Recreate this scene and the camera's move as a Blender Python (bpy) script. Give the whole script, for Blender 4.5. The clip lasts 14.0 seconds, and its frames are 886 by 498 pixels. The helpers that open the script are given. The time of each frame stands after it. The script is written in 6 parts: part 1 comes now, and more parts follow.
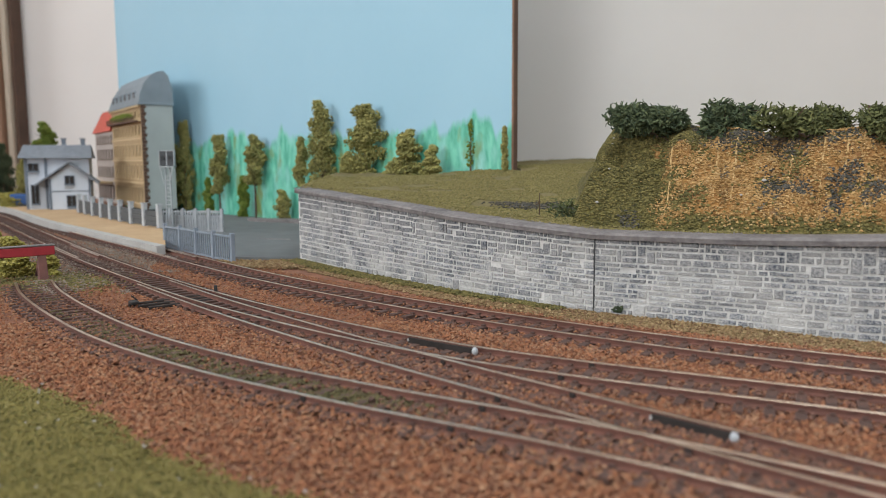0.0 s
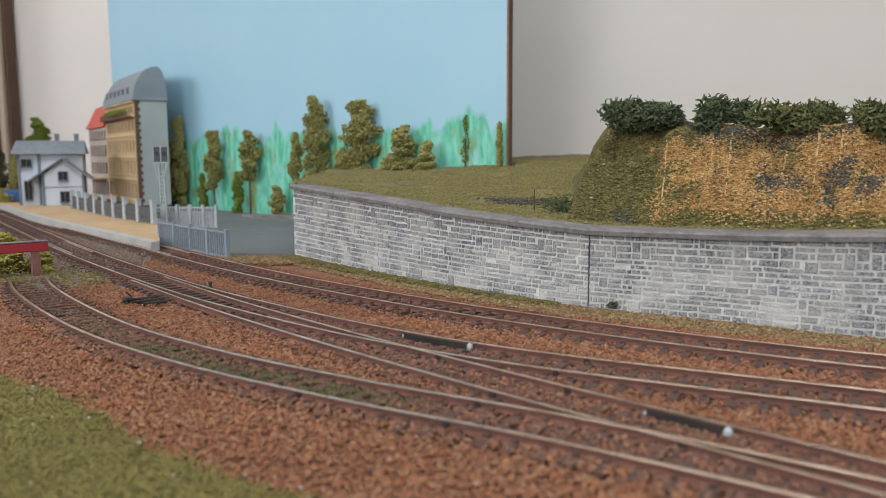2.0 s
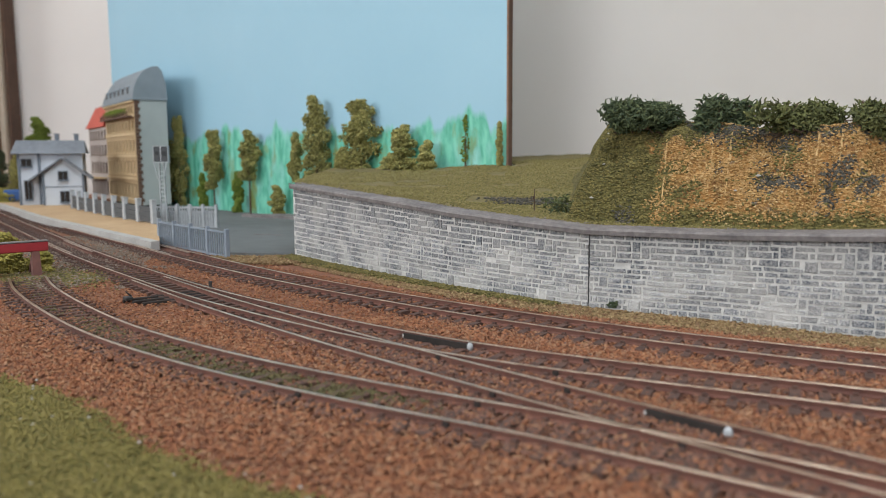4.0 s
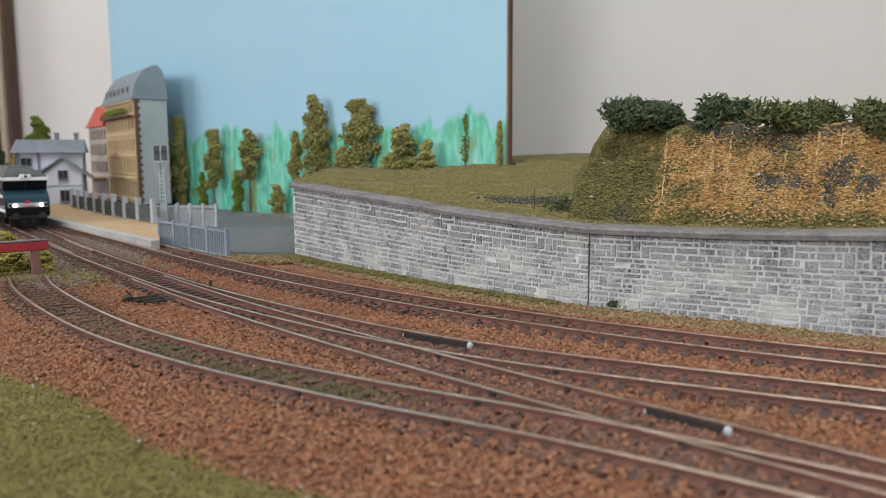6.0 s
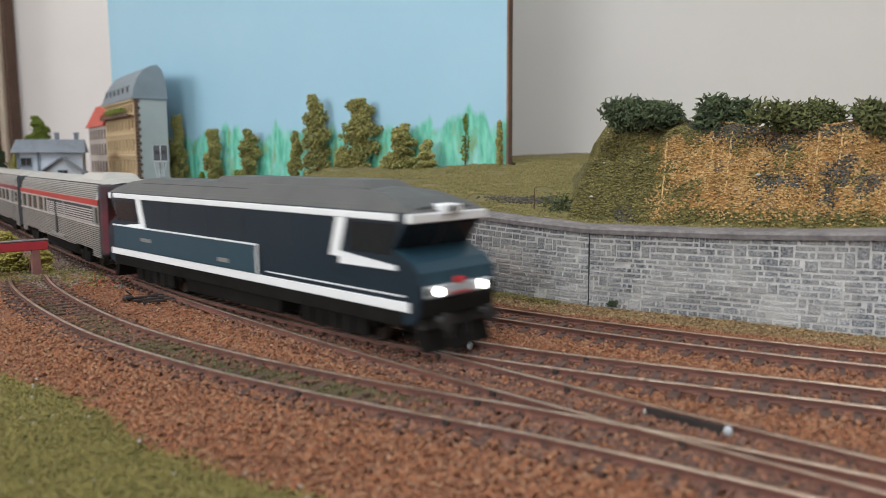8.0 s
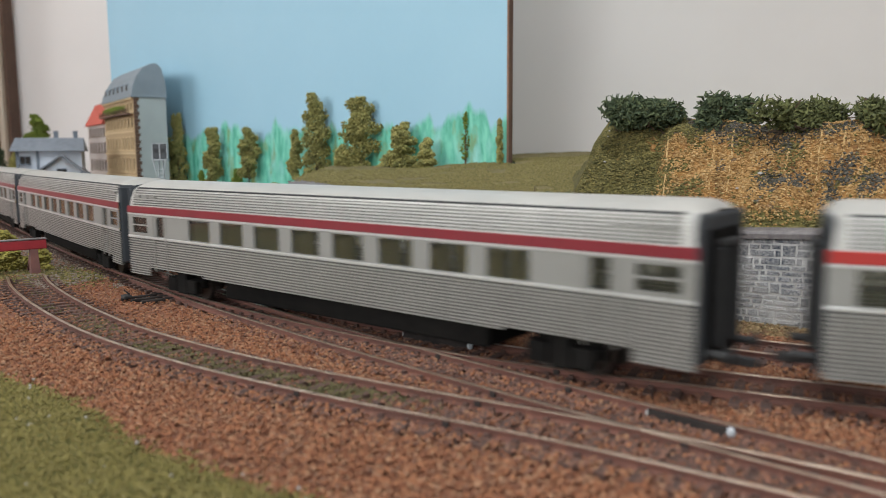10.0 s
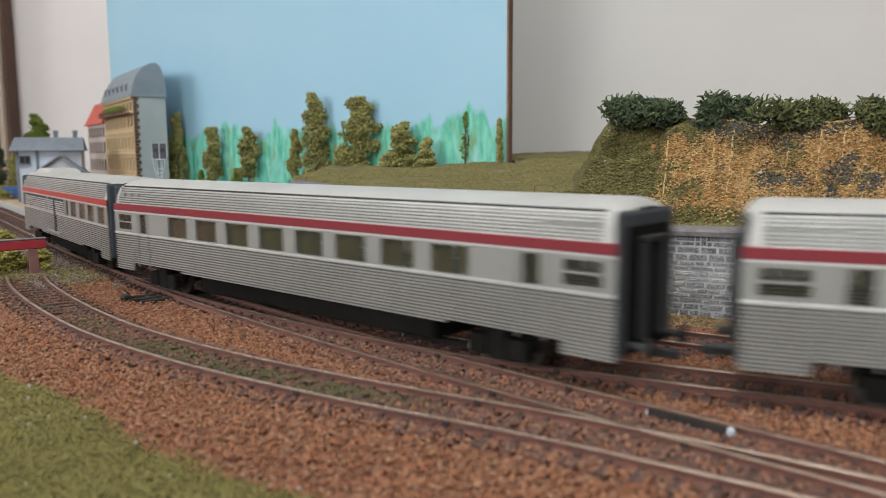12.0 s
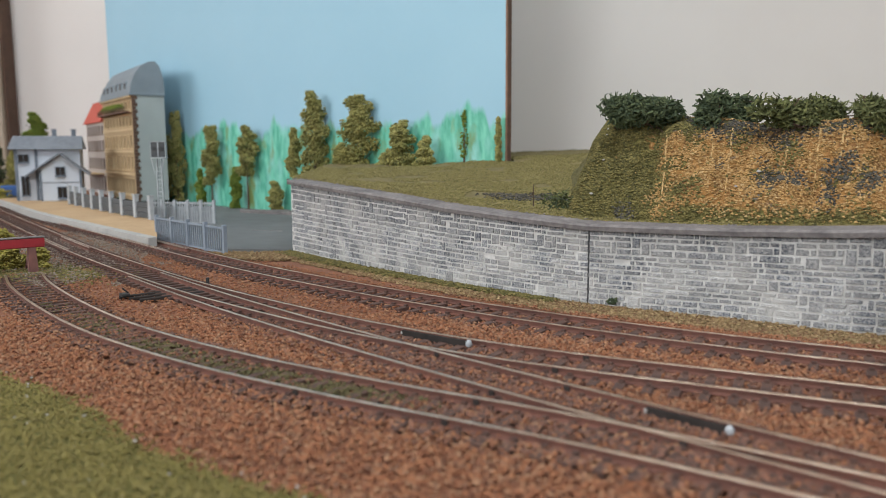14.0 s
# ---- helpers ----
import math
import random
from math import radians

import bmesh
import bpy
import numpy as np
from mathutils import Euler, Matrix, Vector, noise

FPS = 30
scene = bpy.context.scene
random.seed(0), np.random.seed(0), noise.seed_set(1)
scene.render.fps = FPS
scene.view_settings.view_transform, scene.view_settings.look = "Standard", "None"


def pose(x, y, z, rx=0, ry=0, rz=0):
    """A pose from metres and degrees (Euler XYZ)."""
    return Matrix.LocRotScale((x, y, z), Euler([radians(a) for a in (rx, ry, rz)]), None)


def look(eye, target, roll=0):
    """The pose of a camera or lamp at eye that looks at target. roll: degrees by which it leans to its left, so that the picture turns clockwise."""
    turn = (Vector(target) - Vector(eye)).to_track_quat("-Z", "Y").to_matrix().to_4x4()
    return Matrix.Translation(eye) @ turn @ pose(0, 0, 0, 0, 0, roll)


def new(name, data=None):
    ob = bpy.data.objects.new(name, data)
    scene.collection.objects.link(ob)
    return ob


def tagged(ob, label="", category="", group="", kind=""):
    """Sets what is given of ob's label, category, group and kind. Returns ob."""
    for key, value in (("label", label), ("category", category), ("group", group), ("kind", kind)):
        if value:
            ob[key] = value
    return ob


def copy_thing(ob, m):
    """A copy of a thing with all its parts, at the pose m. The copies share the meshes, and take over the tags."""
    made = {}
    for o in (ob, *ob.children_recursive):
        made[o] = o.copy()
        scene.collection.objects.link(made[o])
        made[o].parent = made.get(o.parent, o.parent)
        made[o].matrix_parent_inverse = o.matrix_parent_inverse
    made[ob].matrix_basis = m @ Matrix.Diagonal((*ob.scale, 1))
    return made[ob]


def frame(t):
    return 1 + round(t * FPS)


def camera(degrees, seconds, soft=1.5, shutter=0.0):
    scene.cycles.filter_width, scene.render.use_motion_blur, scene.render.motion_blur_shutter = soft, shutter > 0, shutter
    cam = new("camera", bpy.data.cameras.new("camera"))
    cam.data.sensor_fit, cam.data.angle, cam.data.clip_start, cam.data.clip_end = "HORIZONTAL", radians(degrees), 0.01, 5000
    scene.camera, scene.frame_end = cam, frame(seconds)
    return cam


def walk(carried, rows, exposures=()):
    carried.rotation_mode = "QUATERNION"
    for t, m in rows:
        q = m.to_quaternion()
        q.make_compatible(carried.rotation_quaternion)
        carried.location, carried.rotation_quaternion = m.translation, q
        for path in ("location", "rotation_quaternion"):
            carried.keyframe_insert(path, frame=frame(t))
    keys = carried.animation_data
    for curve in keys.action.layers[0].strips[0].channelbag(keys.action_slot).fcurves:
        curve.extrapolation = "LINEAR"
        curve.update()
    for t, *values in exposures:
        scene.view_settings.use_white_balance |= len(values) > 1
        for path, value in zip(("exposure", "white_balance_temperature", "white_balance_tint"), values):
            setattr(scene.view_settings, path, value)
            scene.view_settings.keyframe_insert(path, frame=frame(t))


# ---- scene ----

# A model railway on a table top, H0 scale: true model size in metres, rail head at z = 0.
EYE_Z = 0.0615
FOV = 60.0
cam = camera(FOV, 14.0, soft=0.6, shutter=0.36)
cam.data.dof.use_dof = True
cam.data.dof.focus_distance = 0.36
cam.data.dof.aperture_fstop = 17


def eye(turn, tilt, dy=0.0):
    return pose(0, dy, EYE_Z, 90 - tilt, 0, turn) @ pose(0, 0, 0, 0, 0, -0.3)


walk(cam, [(0, eye(0.38, 6.66)), (0.5, eye(0.34, 6.84)), (1, eye(0.14, 6.92)), (1.5, eye(0.05, 6.95)), (2, eye(0, 6.97)),
           (3, eye(0, 6.97)), (5.5, eye(0, 7.05)), (8, eye(0, 7.07)), (10.5, eye(0, 7.2, 0.002)), (12.5, eye(-0.03, 7.22, 0.002)),
           (14, eye(-0.1, 7.32, 0.002))])

# ---------------------------------------------------------------- light
world = bpy.data.worlds.new("world")
scene.world = world
world.use_nodes = True
wn = world.node_tree
sky = wn.nodes.new("ShaderNodeTexSky")
sky.sky_type = "NISHITA"
sky.sun_disc = False
sky.sun_elevation = radians(40)
sky.sun_rotation = radians(250)
wn.links.new(sky.outputs[0], wn.nodes["Background"].inputs[0])
wn.nodes["Background"].inputs[1].default_value = 0.1
scene.view_settings.exposure = 0.0


def area_light(name, m, sx, sy, power, color):
    data = bpy.data.lights.new(name, "AREA")
    data.shape, data.size, data.size_y, data.energy, data.color = "RECTANGLE", sx, sy, power, color
    ob = new(name, data)
    ob.matrix_world = m
    return ob


area_light("west_window_daylight", look((-3.58, -0.6, 1.15), (0.0, 0.5, 0.1)), 1.9, 0.85, 60, (0.96, 0.985, 1.0))
area_light("south_window_daylight", look((-1.1, -2.48, 0.9), (-0.1, 0.6, 0.1)), 0.65, 1.1, 28, (0.95, 0.98, 1.0))
# overhead fill, added to brighten roofs and table top; no such source is known
area_light("skylight_daylight", look((0.1, -0.5, 1.84), (0.1, -0.5, 0.0)), 1.6, 1.2, 38, (0.94, 0.98, 1.0))

# ---------------------------------------------------------------- materials


def tree_of(name):
    m = bpy.data.materials.new(name)
    m.use_nodes = True
    return m, m.node_tree, m.node_tree.nodes["Principled BSDF"]


def paint(name, a, b=None, scale=300.0, rough=0.7, metal=0.0, bump=0.0, bump_scale=None, fine=0.5, detail=4.0,
          vary=0.0, emission=None, coat=0.0, world_space=False, wash=None, spec=0.5):
    """Two colours mixed by noise at two scales, with fine relief. scale is per metre."""
    m, t, p = tree_of(name)
    n, l = t.nodes, t.links
    b = b or tuple(c * 0.75 for c in a)
    co = n.new("ShaderNodeTexCoord")
    n1 = n.new("ShaderNodeTexNoise")
    n1.inputs["Scale"].default_value, n1.inputs["Detail"].default_value = scale, detail
    n2 = n.new("ShaderNodeTexNoise")
    n2.inputs["Scale"].default_value, n2.inputs["Detail"].default_value = scale * 0.13, 3.0
    where = n.new("ShaderNodeNewGeometry").outputs["Position"] if world_space else co.outputs["Object"]
    l.new(where, n1.inputs["Vector"])
    l.new(where, n2.inputs["Vector"])
    mx = n.new("ShaderNodeMix")
    mx.inputs[0].default_value = 1 - fine
    l.new(n1.outputs[0], mx.inputs[2])
    l.new(n2.outputs[0], mx.inputs[3])
    rp = n.new("ShaderNodeMapRange")
    rp.inputs[1].default_value, rp.inputs[2].default_value = 0.35, 0.65
    l.new(mx.outputs[0], rp.inputs[0])
    fac = rp.outputs[0]
    cm = n.new("ShaderNodeMix")
    cm.data_type = "RGBA"
    cm.inputs[6].default_value, cm.inputs[7].default_value = (*a, 1), (*b, 1)
    l.new(fac, cm.inputs[0])
    out = cm.outputs[2]
    if wash:
        nw, rw, mw = n.new("ShaderNodeTexNoise"), n.new("ShaderNodeMapRange"), n.new("ShaderNodeMix")
        nw.inputs["Scale"].default_value, nw.inputs["Detail"].default_value = wash[3], 6.0
        rw.inputs[1].default_value, rw.inputs[2].default_value, rw.inputs[4].default_value = 0.42, 0.64, 0.8
        mw.data_type = "RGBA"
        mw.inputs[7].default_value = (*wash[:3], 1)
        l.new(where, nw.inputs["Vector"])
        l.new(nw.outputs[0], rw.inputs[0])
        l.new(rw.outputs[0], mw.inputs[0])
        l.new(out, mw.inputs[6])
        out = mw.outputs[2]
    if vary:
        oi = n.new("ShaderNodeObjectInfo")
        mr = n.new("ShaderNodeMapRange")
        mr.inputs[3].default_value, mr.inputs[4].default_value = 1 - vary, 1 + vary
        l.new(oi.outputs["Random"], mr.inputs[0])
        hs = n.new("ShaderNodeHueSaturation")
        l.new(mr.outputs[0], hs.inputs["Value"])
        l.new(out, hs.inputs["Color"])
        out = hs.outputs[0]
    l.new(out, p.inputs["Base Color"])
    p.inputs["Roughness"].default_value, p.inputs["Metallic"].default_value = rough, metal
    p.inputs["Coat Weight"].default_value = coat
    p.inputs["Specular IOR Level"].default_value = spec
    if bump:
        nb = n.new("ShaderNodeTexNoise")
        nb.inputs["Scale"].default_value, nb.inputs["Detail"].default_value = bump_scale or scale, 5.0
        l.new(where, nb.inputs["Vector"])
        bp = n.new("ShaderNodeBump")
        bp.inputs["Strength"].default_value, bp.inputs["Distance"].default_value = 1.0, bump
        l.new(nb.outputs[0], bp.inputs["Height"])
        l.new(bp.outputs[0], p.inputs["Normal"])
    if emission:
        p.inputs["Emission Color"].default_value = (*emission[:3], 1)
        p.inputs["Emission Strength"].default_value = emission[3]
    return m


M = {}
M["ballast"] = paint("rusty ballast", (0.27, 0.11, 0.055), (0.16, 0.07, 0.042), 420, 0.95, bump=0.0008, bump_scale=500)
M["grass"] = paint("static grass", (0.15, 0.135, 0.035), (0.10, 0.095, 0.025), 700, 1.0, bump=0.0006, bump_scale=900)
M["hillgrass"] = paint("scatter grass", (0.19, 0.15, 0.06), (0.11, 0.095, 0.035), 500, 1.0, bump=0.0008, bump_scale=700)
M["rail_side"] = paint("rusty rail", (0.16, 0.062, 0.042), (0.085, 0.035, 0.026), 300, 0.7)
M["rail_head"] = paint("worn rail head", (0.66, 0.55, 0.44), (0.36, 0.26, 0.19), 140, 0.30, 0.85)
M["sleeper"] = paint("dark sleeper", (0.105, 0.055, 0.041), (0.055, 0.032, 0.026), 400, 0.9, bump=0.0003)
M["stone"] = paint("grey stone", (0.42, 0.415, 0.41), (0.050, 0.064, 0.088), 1300, 0.9, bump=0.0004, bump_scale=1500, vary=0.25, fine=0.72, world_space=True, wash=(0.44, 0.43, 0.415, 60.0))
M["mortar"] = paint("pale mortar", (0.62, 0.61, 0.59), (0.44, 0.435, 0.425), 500, 0.9, bump=0.0002)
M["coping"] = paint("grey coping", (0.22, 0.20, 0.195), (0.10, 0.09, 0.09), 500, 0.85, bump=0.0002)
M["wood_edge"] = paint("raw board edge", (0.30, 0.17, 0.11), (0.2, 0.11, 0.07), 200, 0.7)
M["white_wall"] = paint("off-white wall paint", (0.74, 0.705, 0.68), (0.70, 0.665, 0.64), 8, 0.8)
M["asphalt"] = paint("grey road paint", (0.14, 0.15, 0.15), (0.10, 0.105, 0.105), 60, 0.8)
M["sand"] = paint("ochre platform", (0.50, 0.34, 0.19), (0.40, 0.26, 0.14), 200, 0.95)
M["concrete"] = paint("pale concrete", (0.42, 0.41, 0.39), (0.33, 0.32, 0.31), 300, 0.85)
M["steel"] = paint("silver steel", (0.43, 0.42, 0.395), (0.36, 0.352, 0.33), 120, 0.36, 0.5)
M["navy"] = paint("dark blue paint", (0.0085, 0.020, 0.031), (0.006, 0.015, 0.025), 60, 0.40, spec=0.25)
M["white"] = paint("white paint", (0.75, 0.76, 0.77), (0.70, 0.71, 0.72), 80, 0.45)
M["black"] = paint("black plastic", (0.014, 0.014, 0.015), (0.02, 0.02, 0.02), 200, 0.6)
M["red"] = paint("red paint", (0.50, 0.025, 0.03), (0.42, 0.02, 0.025), 100, 0.5)

# ---------------------------------------------------------------- tools


def link(name, bm, mats, parent=None, label=""):
    me = bpy.data.meshes.new(name)
    bm.normal_update()
    bm.to_mesh(me)
    bm.free()
    for m in (mats if isinstance(mats, (list, tuple)) else [mats]):
        me.materials.append(m)
    ob = new(name, me)
    ob.parent = parent
    if label:
        tagged(ob, label)
    return ob


part = link


def empty(name, m=None):
    ob = new(name)
    ob.empty_display_size = 0.01
    if m is not None:
        ob.matrix_world = m
    return ob


def box(bm, x0, x1, y0, y1, z0, z1, mat=0, bevel=0.0):
    vs = [bm.verts.new((x, y, z)) for x in (x0, x1) for y in (y0, y1) for z in (z0, z1)]
    fs = [bm.faces.new([vs[i] for i in q]) for q in ((0, 1, 3, 2), (4, 6, 7, 5), (0, 4, 5, 1), (2, 3, 7, 6), (0, 2, 6, 4), (1, 5, 7, 3))]
    for f in fs:
        f.material_index = mat
    if bevel:
        es = {e for f in fs for e in f.edges}
        bmesh.ops.bevel(bm, geom=list(es), offset=bevel, segments=2, affect="EDGES", profile=0.5)
    return vs


def moved(bm, n0, m):
    bm.verts.ensure_lookup_table()
    for v in list(bm.verts)[n0:]:
        v.co = m @ v.co


def spline(points, step=0.004):
    """Catmull-Rom curve through plan points, sampled evenly."""
    p = np.array(points, float)
    p = np.vstack([2 * p[0] - p[1], p, 2 * p[-1] - p[-2]])
    out = []
    for i in range(1, len(p) - 2):
        a, b, c, d = p[i - 1], p[i], p[i + 1], p[i + 2]
        for u in np.linspace(0, 1, 40, endpoint=False):
            out.append(0.5 * (2 * b + (c - a) * u + (2 * a - 5 * b + 4 * c - d) * u * u + (3 * b - a - 3 * c + d) * u ** 3))
    out.append(p[-2])
    out = np.array(out)
    s = np.r_[0, np.cumsum(np.linalg.norm(np.diff(out, axis=0), axis=1))]
    n = max(2, int(s[-1] / step))
    q = np.linspace(0, s[-1], n)
    return np.stack([np.interp(q, s, out[:, k]) for k in range(out.shape[1])], 1)


def shifted(line, d):
    """The curve moved d to its right hand side."""
    t = np.gradient(line, axis=0)
    t /= np.linalg.norm(t, axis=1)[:, None]
    return line + np.stack([t[:, 1], -t[:, 0]], 1) * d


def sweep(bm, line, profile, mats=None, z=None):
    """A closed profile of (side, height) swept along a plan line."""
    t = np.gradient(line, axis=0)
    t /= np.linalg.norm(t, axis=1)[:, None]
    rings = []
    for i, ((x, y), (tx, ty)) in enumerate(zip(line, t)):
        h = 0 if z is None else z[i]
        rings.append([bm.verts.new((x + ty * a, y - tx * a, b + h)) for a, b in profile])
    k = len(profile)
    for r0, r1 in zip(rings, rings[1:]):
        for j in range(k):
            f = bm.faces.new((r0[j], r1[j], r1[(j + 1) % k], r0[(j + 1) % k]))
            if mats:
                f.material_index = mats[j]
    bm.faces.new(rings[0])
    bm.faces.new(rings[-1][::-1])


# ---------------------------------------------------------------- tracks in plan
TRACK_A = spline([(-3.38, 1.22), (-2.2, 1.22), (-1.4, 1.21), (-1.0, 1.20), (-0.77, 1.145), (-0.63, 1.055), (-0.515, 0.918), (-0.40, 0.770), (-0.287, 0.630), (-0.224, 0.555), (-0.161, 0.478),
                  (-0.096, 0.403), (-0.026, 0.334), (0.049, 0.273), (0.131, 0.223), (0.24, 0.175), (0.40, 0.125), (0.7, 0.085), (1.2, 0.065), (2.6, 0.06)])
TRACK_B = spline([(-3.38, 1.15), (-2.2, 1.15), (-1.4, 1.14), (-1.0, 1.12), (-0.77, 1.065), (-0.63, 0.982), (-0.53, 0.885), (-0.455, 0.789), (-0.389, 0.701), (-0.316, 0.603), (-0.244, 0.507), (-0.168, 0.412),
                  (-0.088, 0.322), (0.003, 0.243), (0.110, 0.187), (0.22, 0.135), (0.38, 0.085), (0.68, 0.045), (1.2, 0.02), (2.6, 0.015)])
TRACK_C = spline([(-0.215, 0.392), (-0.193, 0.358), (-0.157, 0.312), (-0.117, 0.268), (-0.071, 0.229), (-0.023, 0.197), (0.027, 0.168), (0.074, 0.136), (0.125, 0.098), (0.2, 0.05)])
TRACK_D = spline([(-0.151, 0.388), (-0.095, 0.321), (-0.037, 0.258), (0.022, 0.199), (0.083, 0.142), (0.125, 0.103), (0.2, 0.052)])
GAUGE = 0.0165
RAIL = [(-0.0011, -0.0022), (0.0011, -0.0022), (0.0011, -0.0019), (0.0004, -0.0016), (0.0004, -0.0007), (0.00062, -0.0005), (0.00062, -0.0001), (0.0005, 0.0),
        (-0.0005, 0.0), (-0.00062, -0.0001), (-0.00062, -0.0005), (-0.0004, -0.0007), (-0.0004, -0.0016), (-0.0011, -0.0019)]
RAIL_MATS = [0] * 6 + [1, 1, 1] + [0] * 5


def rail(line, parent, name="rail"):
    bm = bmesh.new()
    sweep(bm, line, RAIL, RAIL_MATS)
    return part(name, bm, [M["rail_side"], M["rail_head"]], parent)


# ---------------------------------------------------------------- more materials
def island_paint(name, colors, rough=0.95, scale=600.0):
    """Each loose piece takes its own colour from a ramp, with fine grain."""
    m, t, p = tree_of(name)
    n, l = t.nodes, t.links
    g = n.new("ShaderNodeNewGeometry")
    rp = n.new("ShaderNodeValToRGB")
    rp.color_ramp.interpolation = "LINEAR"
    el = rp.color_ramp.elements
    while len(el) < len(colors):
        el.new(0.5)
    for i, c in enumerate(colors):
        el[i].position, el[i].color = i / (len(colors) - 1), (*c, 1)
    l.new(g.outputs["Random Per Island"], rp.inputs[0])
    co, ns, mx = n.new("ShaderNodeTexCoord"), n.new("ShaderNodeTexNoise"), n.new("ShaderNodeMix")
    ns.inputs["Scale"].default_value = scale
    l.new(co.outputs["Object"], ns.inputs["Vector"])
    mx.data_type, mx.blend_type = "RGBA", "MULTIPLY"
    mx.inputs[0].default_value = 0.5
    l.new(rp.outputs[0], mx.inputs[6])
    l.new(ns.outputs[0], mx.inputs[7])
    l.new(mx.outputs[2], p.inputs["Base Color"])
    p.inputs["Roughness"].default_value = rough
    return m


M["stones"] = island_paint("rusty ballast stones", [(0.15, 0.058, 0.031), (0.34, 0.132, 0.062), (0.41, 0.18, 0.086), (0.25, 0.092, 0.044), (0.45, 0.25, 0.14), (0.18, 0.088, 0.058)])
M["stones_dark"] = island_paint("dark brown ballast stones", [(0.13, 0.065, 0.048), (0.27, 0.125, 0.085), (0.17, 0.105, 0.085), (0.34, 0.16, 0.10), (0.08, 0.05, 0.042)])
M["stones_grey"] = island_paint("dusty grey ballast stones", [(0.20, 0.165, 0.13), (0.34, 0.29, 0.24), (0.27, 0.20, 0.15), (0.16, 0.13, 0.11)])
M["scree"] = island_paint("dark grey scree", [(0.045, 0.044, 0.038), (0.085, 0.080, 0.066), (0.14, 0.125, 0.10), (0.06, 0.058, 0.046)])
M["turf"] = island_paint("olive turf flock", [(0.175, 0.145, 0.037), (0.26, 0.215, 0.063), (0.21, 0.18, 0.044), (0.30, 0.25, 0.088), (0.15, 0.132, 0.035)])
M["lawn_turf"] = island_paint("olive brown lawn flock", [(0.13, 0.115, 0.036), (0.26, 0.22, 0.075), (0.18, 0.16, 0.048), (0.34, 0.28, 0.115), (0.10, 0.094, 0.03)])
M["dry_turf"] = island_paint("dry brown and green flock", [(0.24, 0.14, 0.065), (0.36, 0.25, 0.12), (0.17, 0.12, 0.05), (0.19, 0.095, 0.048), (0.46, 0.34, 0.18)])
M["foam"] = island_paint("olive foam foliage", [(0.23, 0.22, 0.062), (0.34, 0.31, 0.095), (0.45, 0.40, 0.14), (0.28, 0.265, 0.085), (0.14, 0.145, 0.05)])
M["foam_green"] = island_paint("bright green foam foliage", [(0.10, 0.16, 0.02), (0.18, 0.24, 0.03), (0.24, 0.28, 0.05)])
M["foam_yellow"] = island_paint("yellow green foam foliage", [(0.34, 0.30, 0.06), (0.46, 0.40, 0.09), (0.24, 0.22, 0.05), (0.5, 0.44, 0.14)])
M["foam_dark"] = island_paint("dark green foam foliage", [(0.03, 0.05, 0.025), (0.06, 0.085, 0.04), (0.09, 0.11, 0.045)])
M["lichen"] = island_paint("dark green lichen", [(0.045, 0.07, 0.035), (0.08, 0.11, 0.05), (0.13, 0.16, 0.07), (0.06, 0.09, 0.05)])
M["lichen_light"] = island_paint("olive green lichen", [(0.075, 0.09, 0.03), (0.125, 0.14, 0.045), (0.19, 0.20, 0.07), (0.09, 0.10, 0.042)])
M["cliff_turf"] = island_paint("brown olive flock", [(0.10, 0.088, 0.024), (0.185, 0.155, 0.046), (0.25, 0.205, 0.07), (0.135, 0.12, 0.034), (0.08, 0.077, 0.025)])
M["track_moss"] = island_paint("dull green moss", [(0.085, 0.08, 0.032), (0.14, 0.125, 0.05), (0.17, 0.14, 0.06), (0.10, 0.085, 0.04)])
M["bark"] = paint("brown bark", (0.10, 0.065, 0.04), (0.06, 0.04, 0.025), 400, 0.9)
M["pale_twig"] = paint("pale root", (0.52, 0.36, 0.17), (0.40, 0.26, 0.11), 400, 0.9)
M["chair"] = paint("rusty rail chair", (0.10, 0.05, 0.035), (0.06, 0.032, 0.026), 500, 0.85)
M["guard"] = paint("black check rail", (0.022, 0.019, 0.018), (0.04, 0.033, 0.03), 300, 0.85, spec=0.15)
M["glass"], _t, _p = tree_of("coach glass")
_p.inputs["Base Color"].default_value = (0.62, 0.62, 0.57, 1)
_p.inputs["Roughness"].default_value = 0.04
_p.inputs["Transmission Weight"].default_value = 0.97
M["dark_glass"] = paint("dark windscreen glass", (0.010, 0.012, 0.015), (0.014, 0.016, 0.019), 40, 0.22, spec=0.3)
M["seat"] = paint("ochre seats", (0.72, 0.56, 0.22), (0.62, 0.46, 0.17), 100, 0.8)
M["interior"] = paint("grey brown interior", (0.16, 0.15, 0.12), (0.12, 0.11, 0.09), 100, 0.8)
M["steel_plain"] = paint("plain grey steel", (0.30, 0.297, 0.28), (0.26, 0.257, 0.24), 90, 0.42, 0.4)
M["end_dark"] = paint("dark blue grey end paint", (0.045, 0.052, 0.060), (0.030, 0.035, 0.041), 120, 0.6)
# darker steel for the rib grooves: their shade is put into the colour
M["steel_rib_shade"] = paint("steel groove with painted shade", (0.17, 0.165, 0.152), (0.12, 0.117, 0.108), 150, 0.6, 0.2)
M["steel_bright"] = paint("bright steel trim", (0.62, 0.62, 0.60), (0.54, 0.54, 0.53), 90, 0.3, 0.5)
M["roof_steel"] = paint("pale grey roof", (0.46, 0.445, 0.41), (0.38, 0.37, 0.345), 60, 0.5, 0.2)
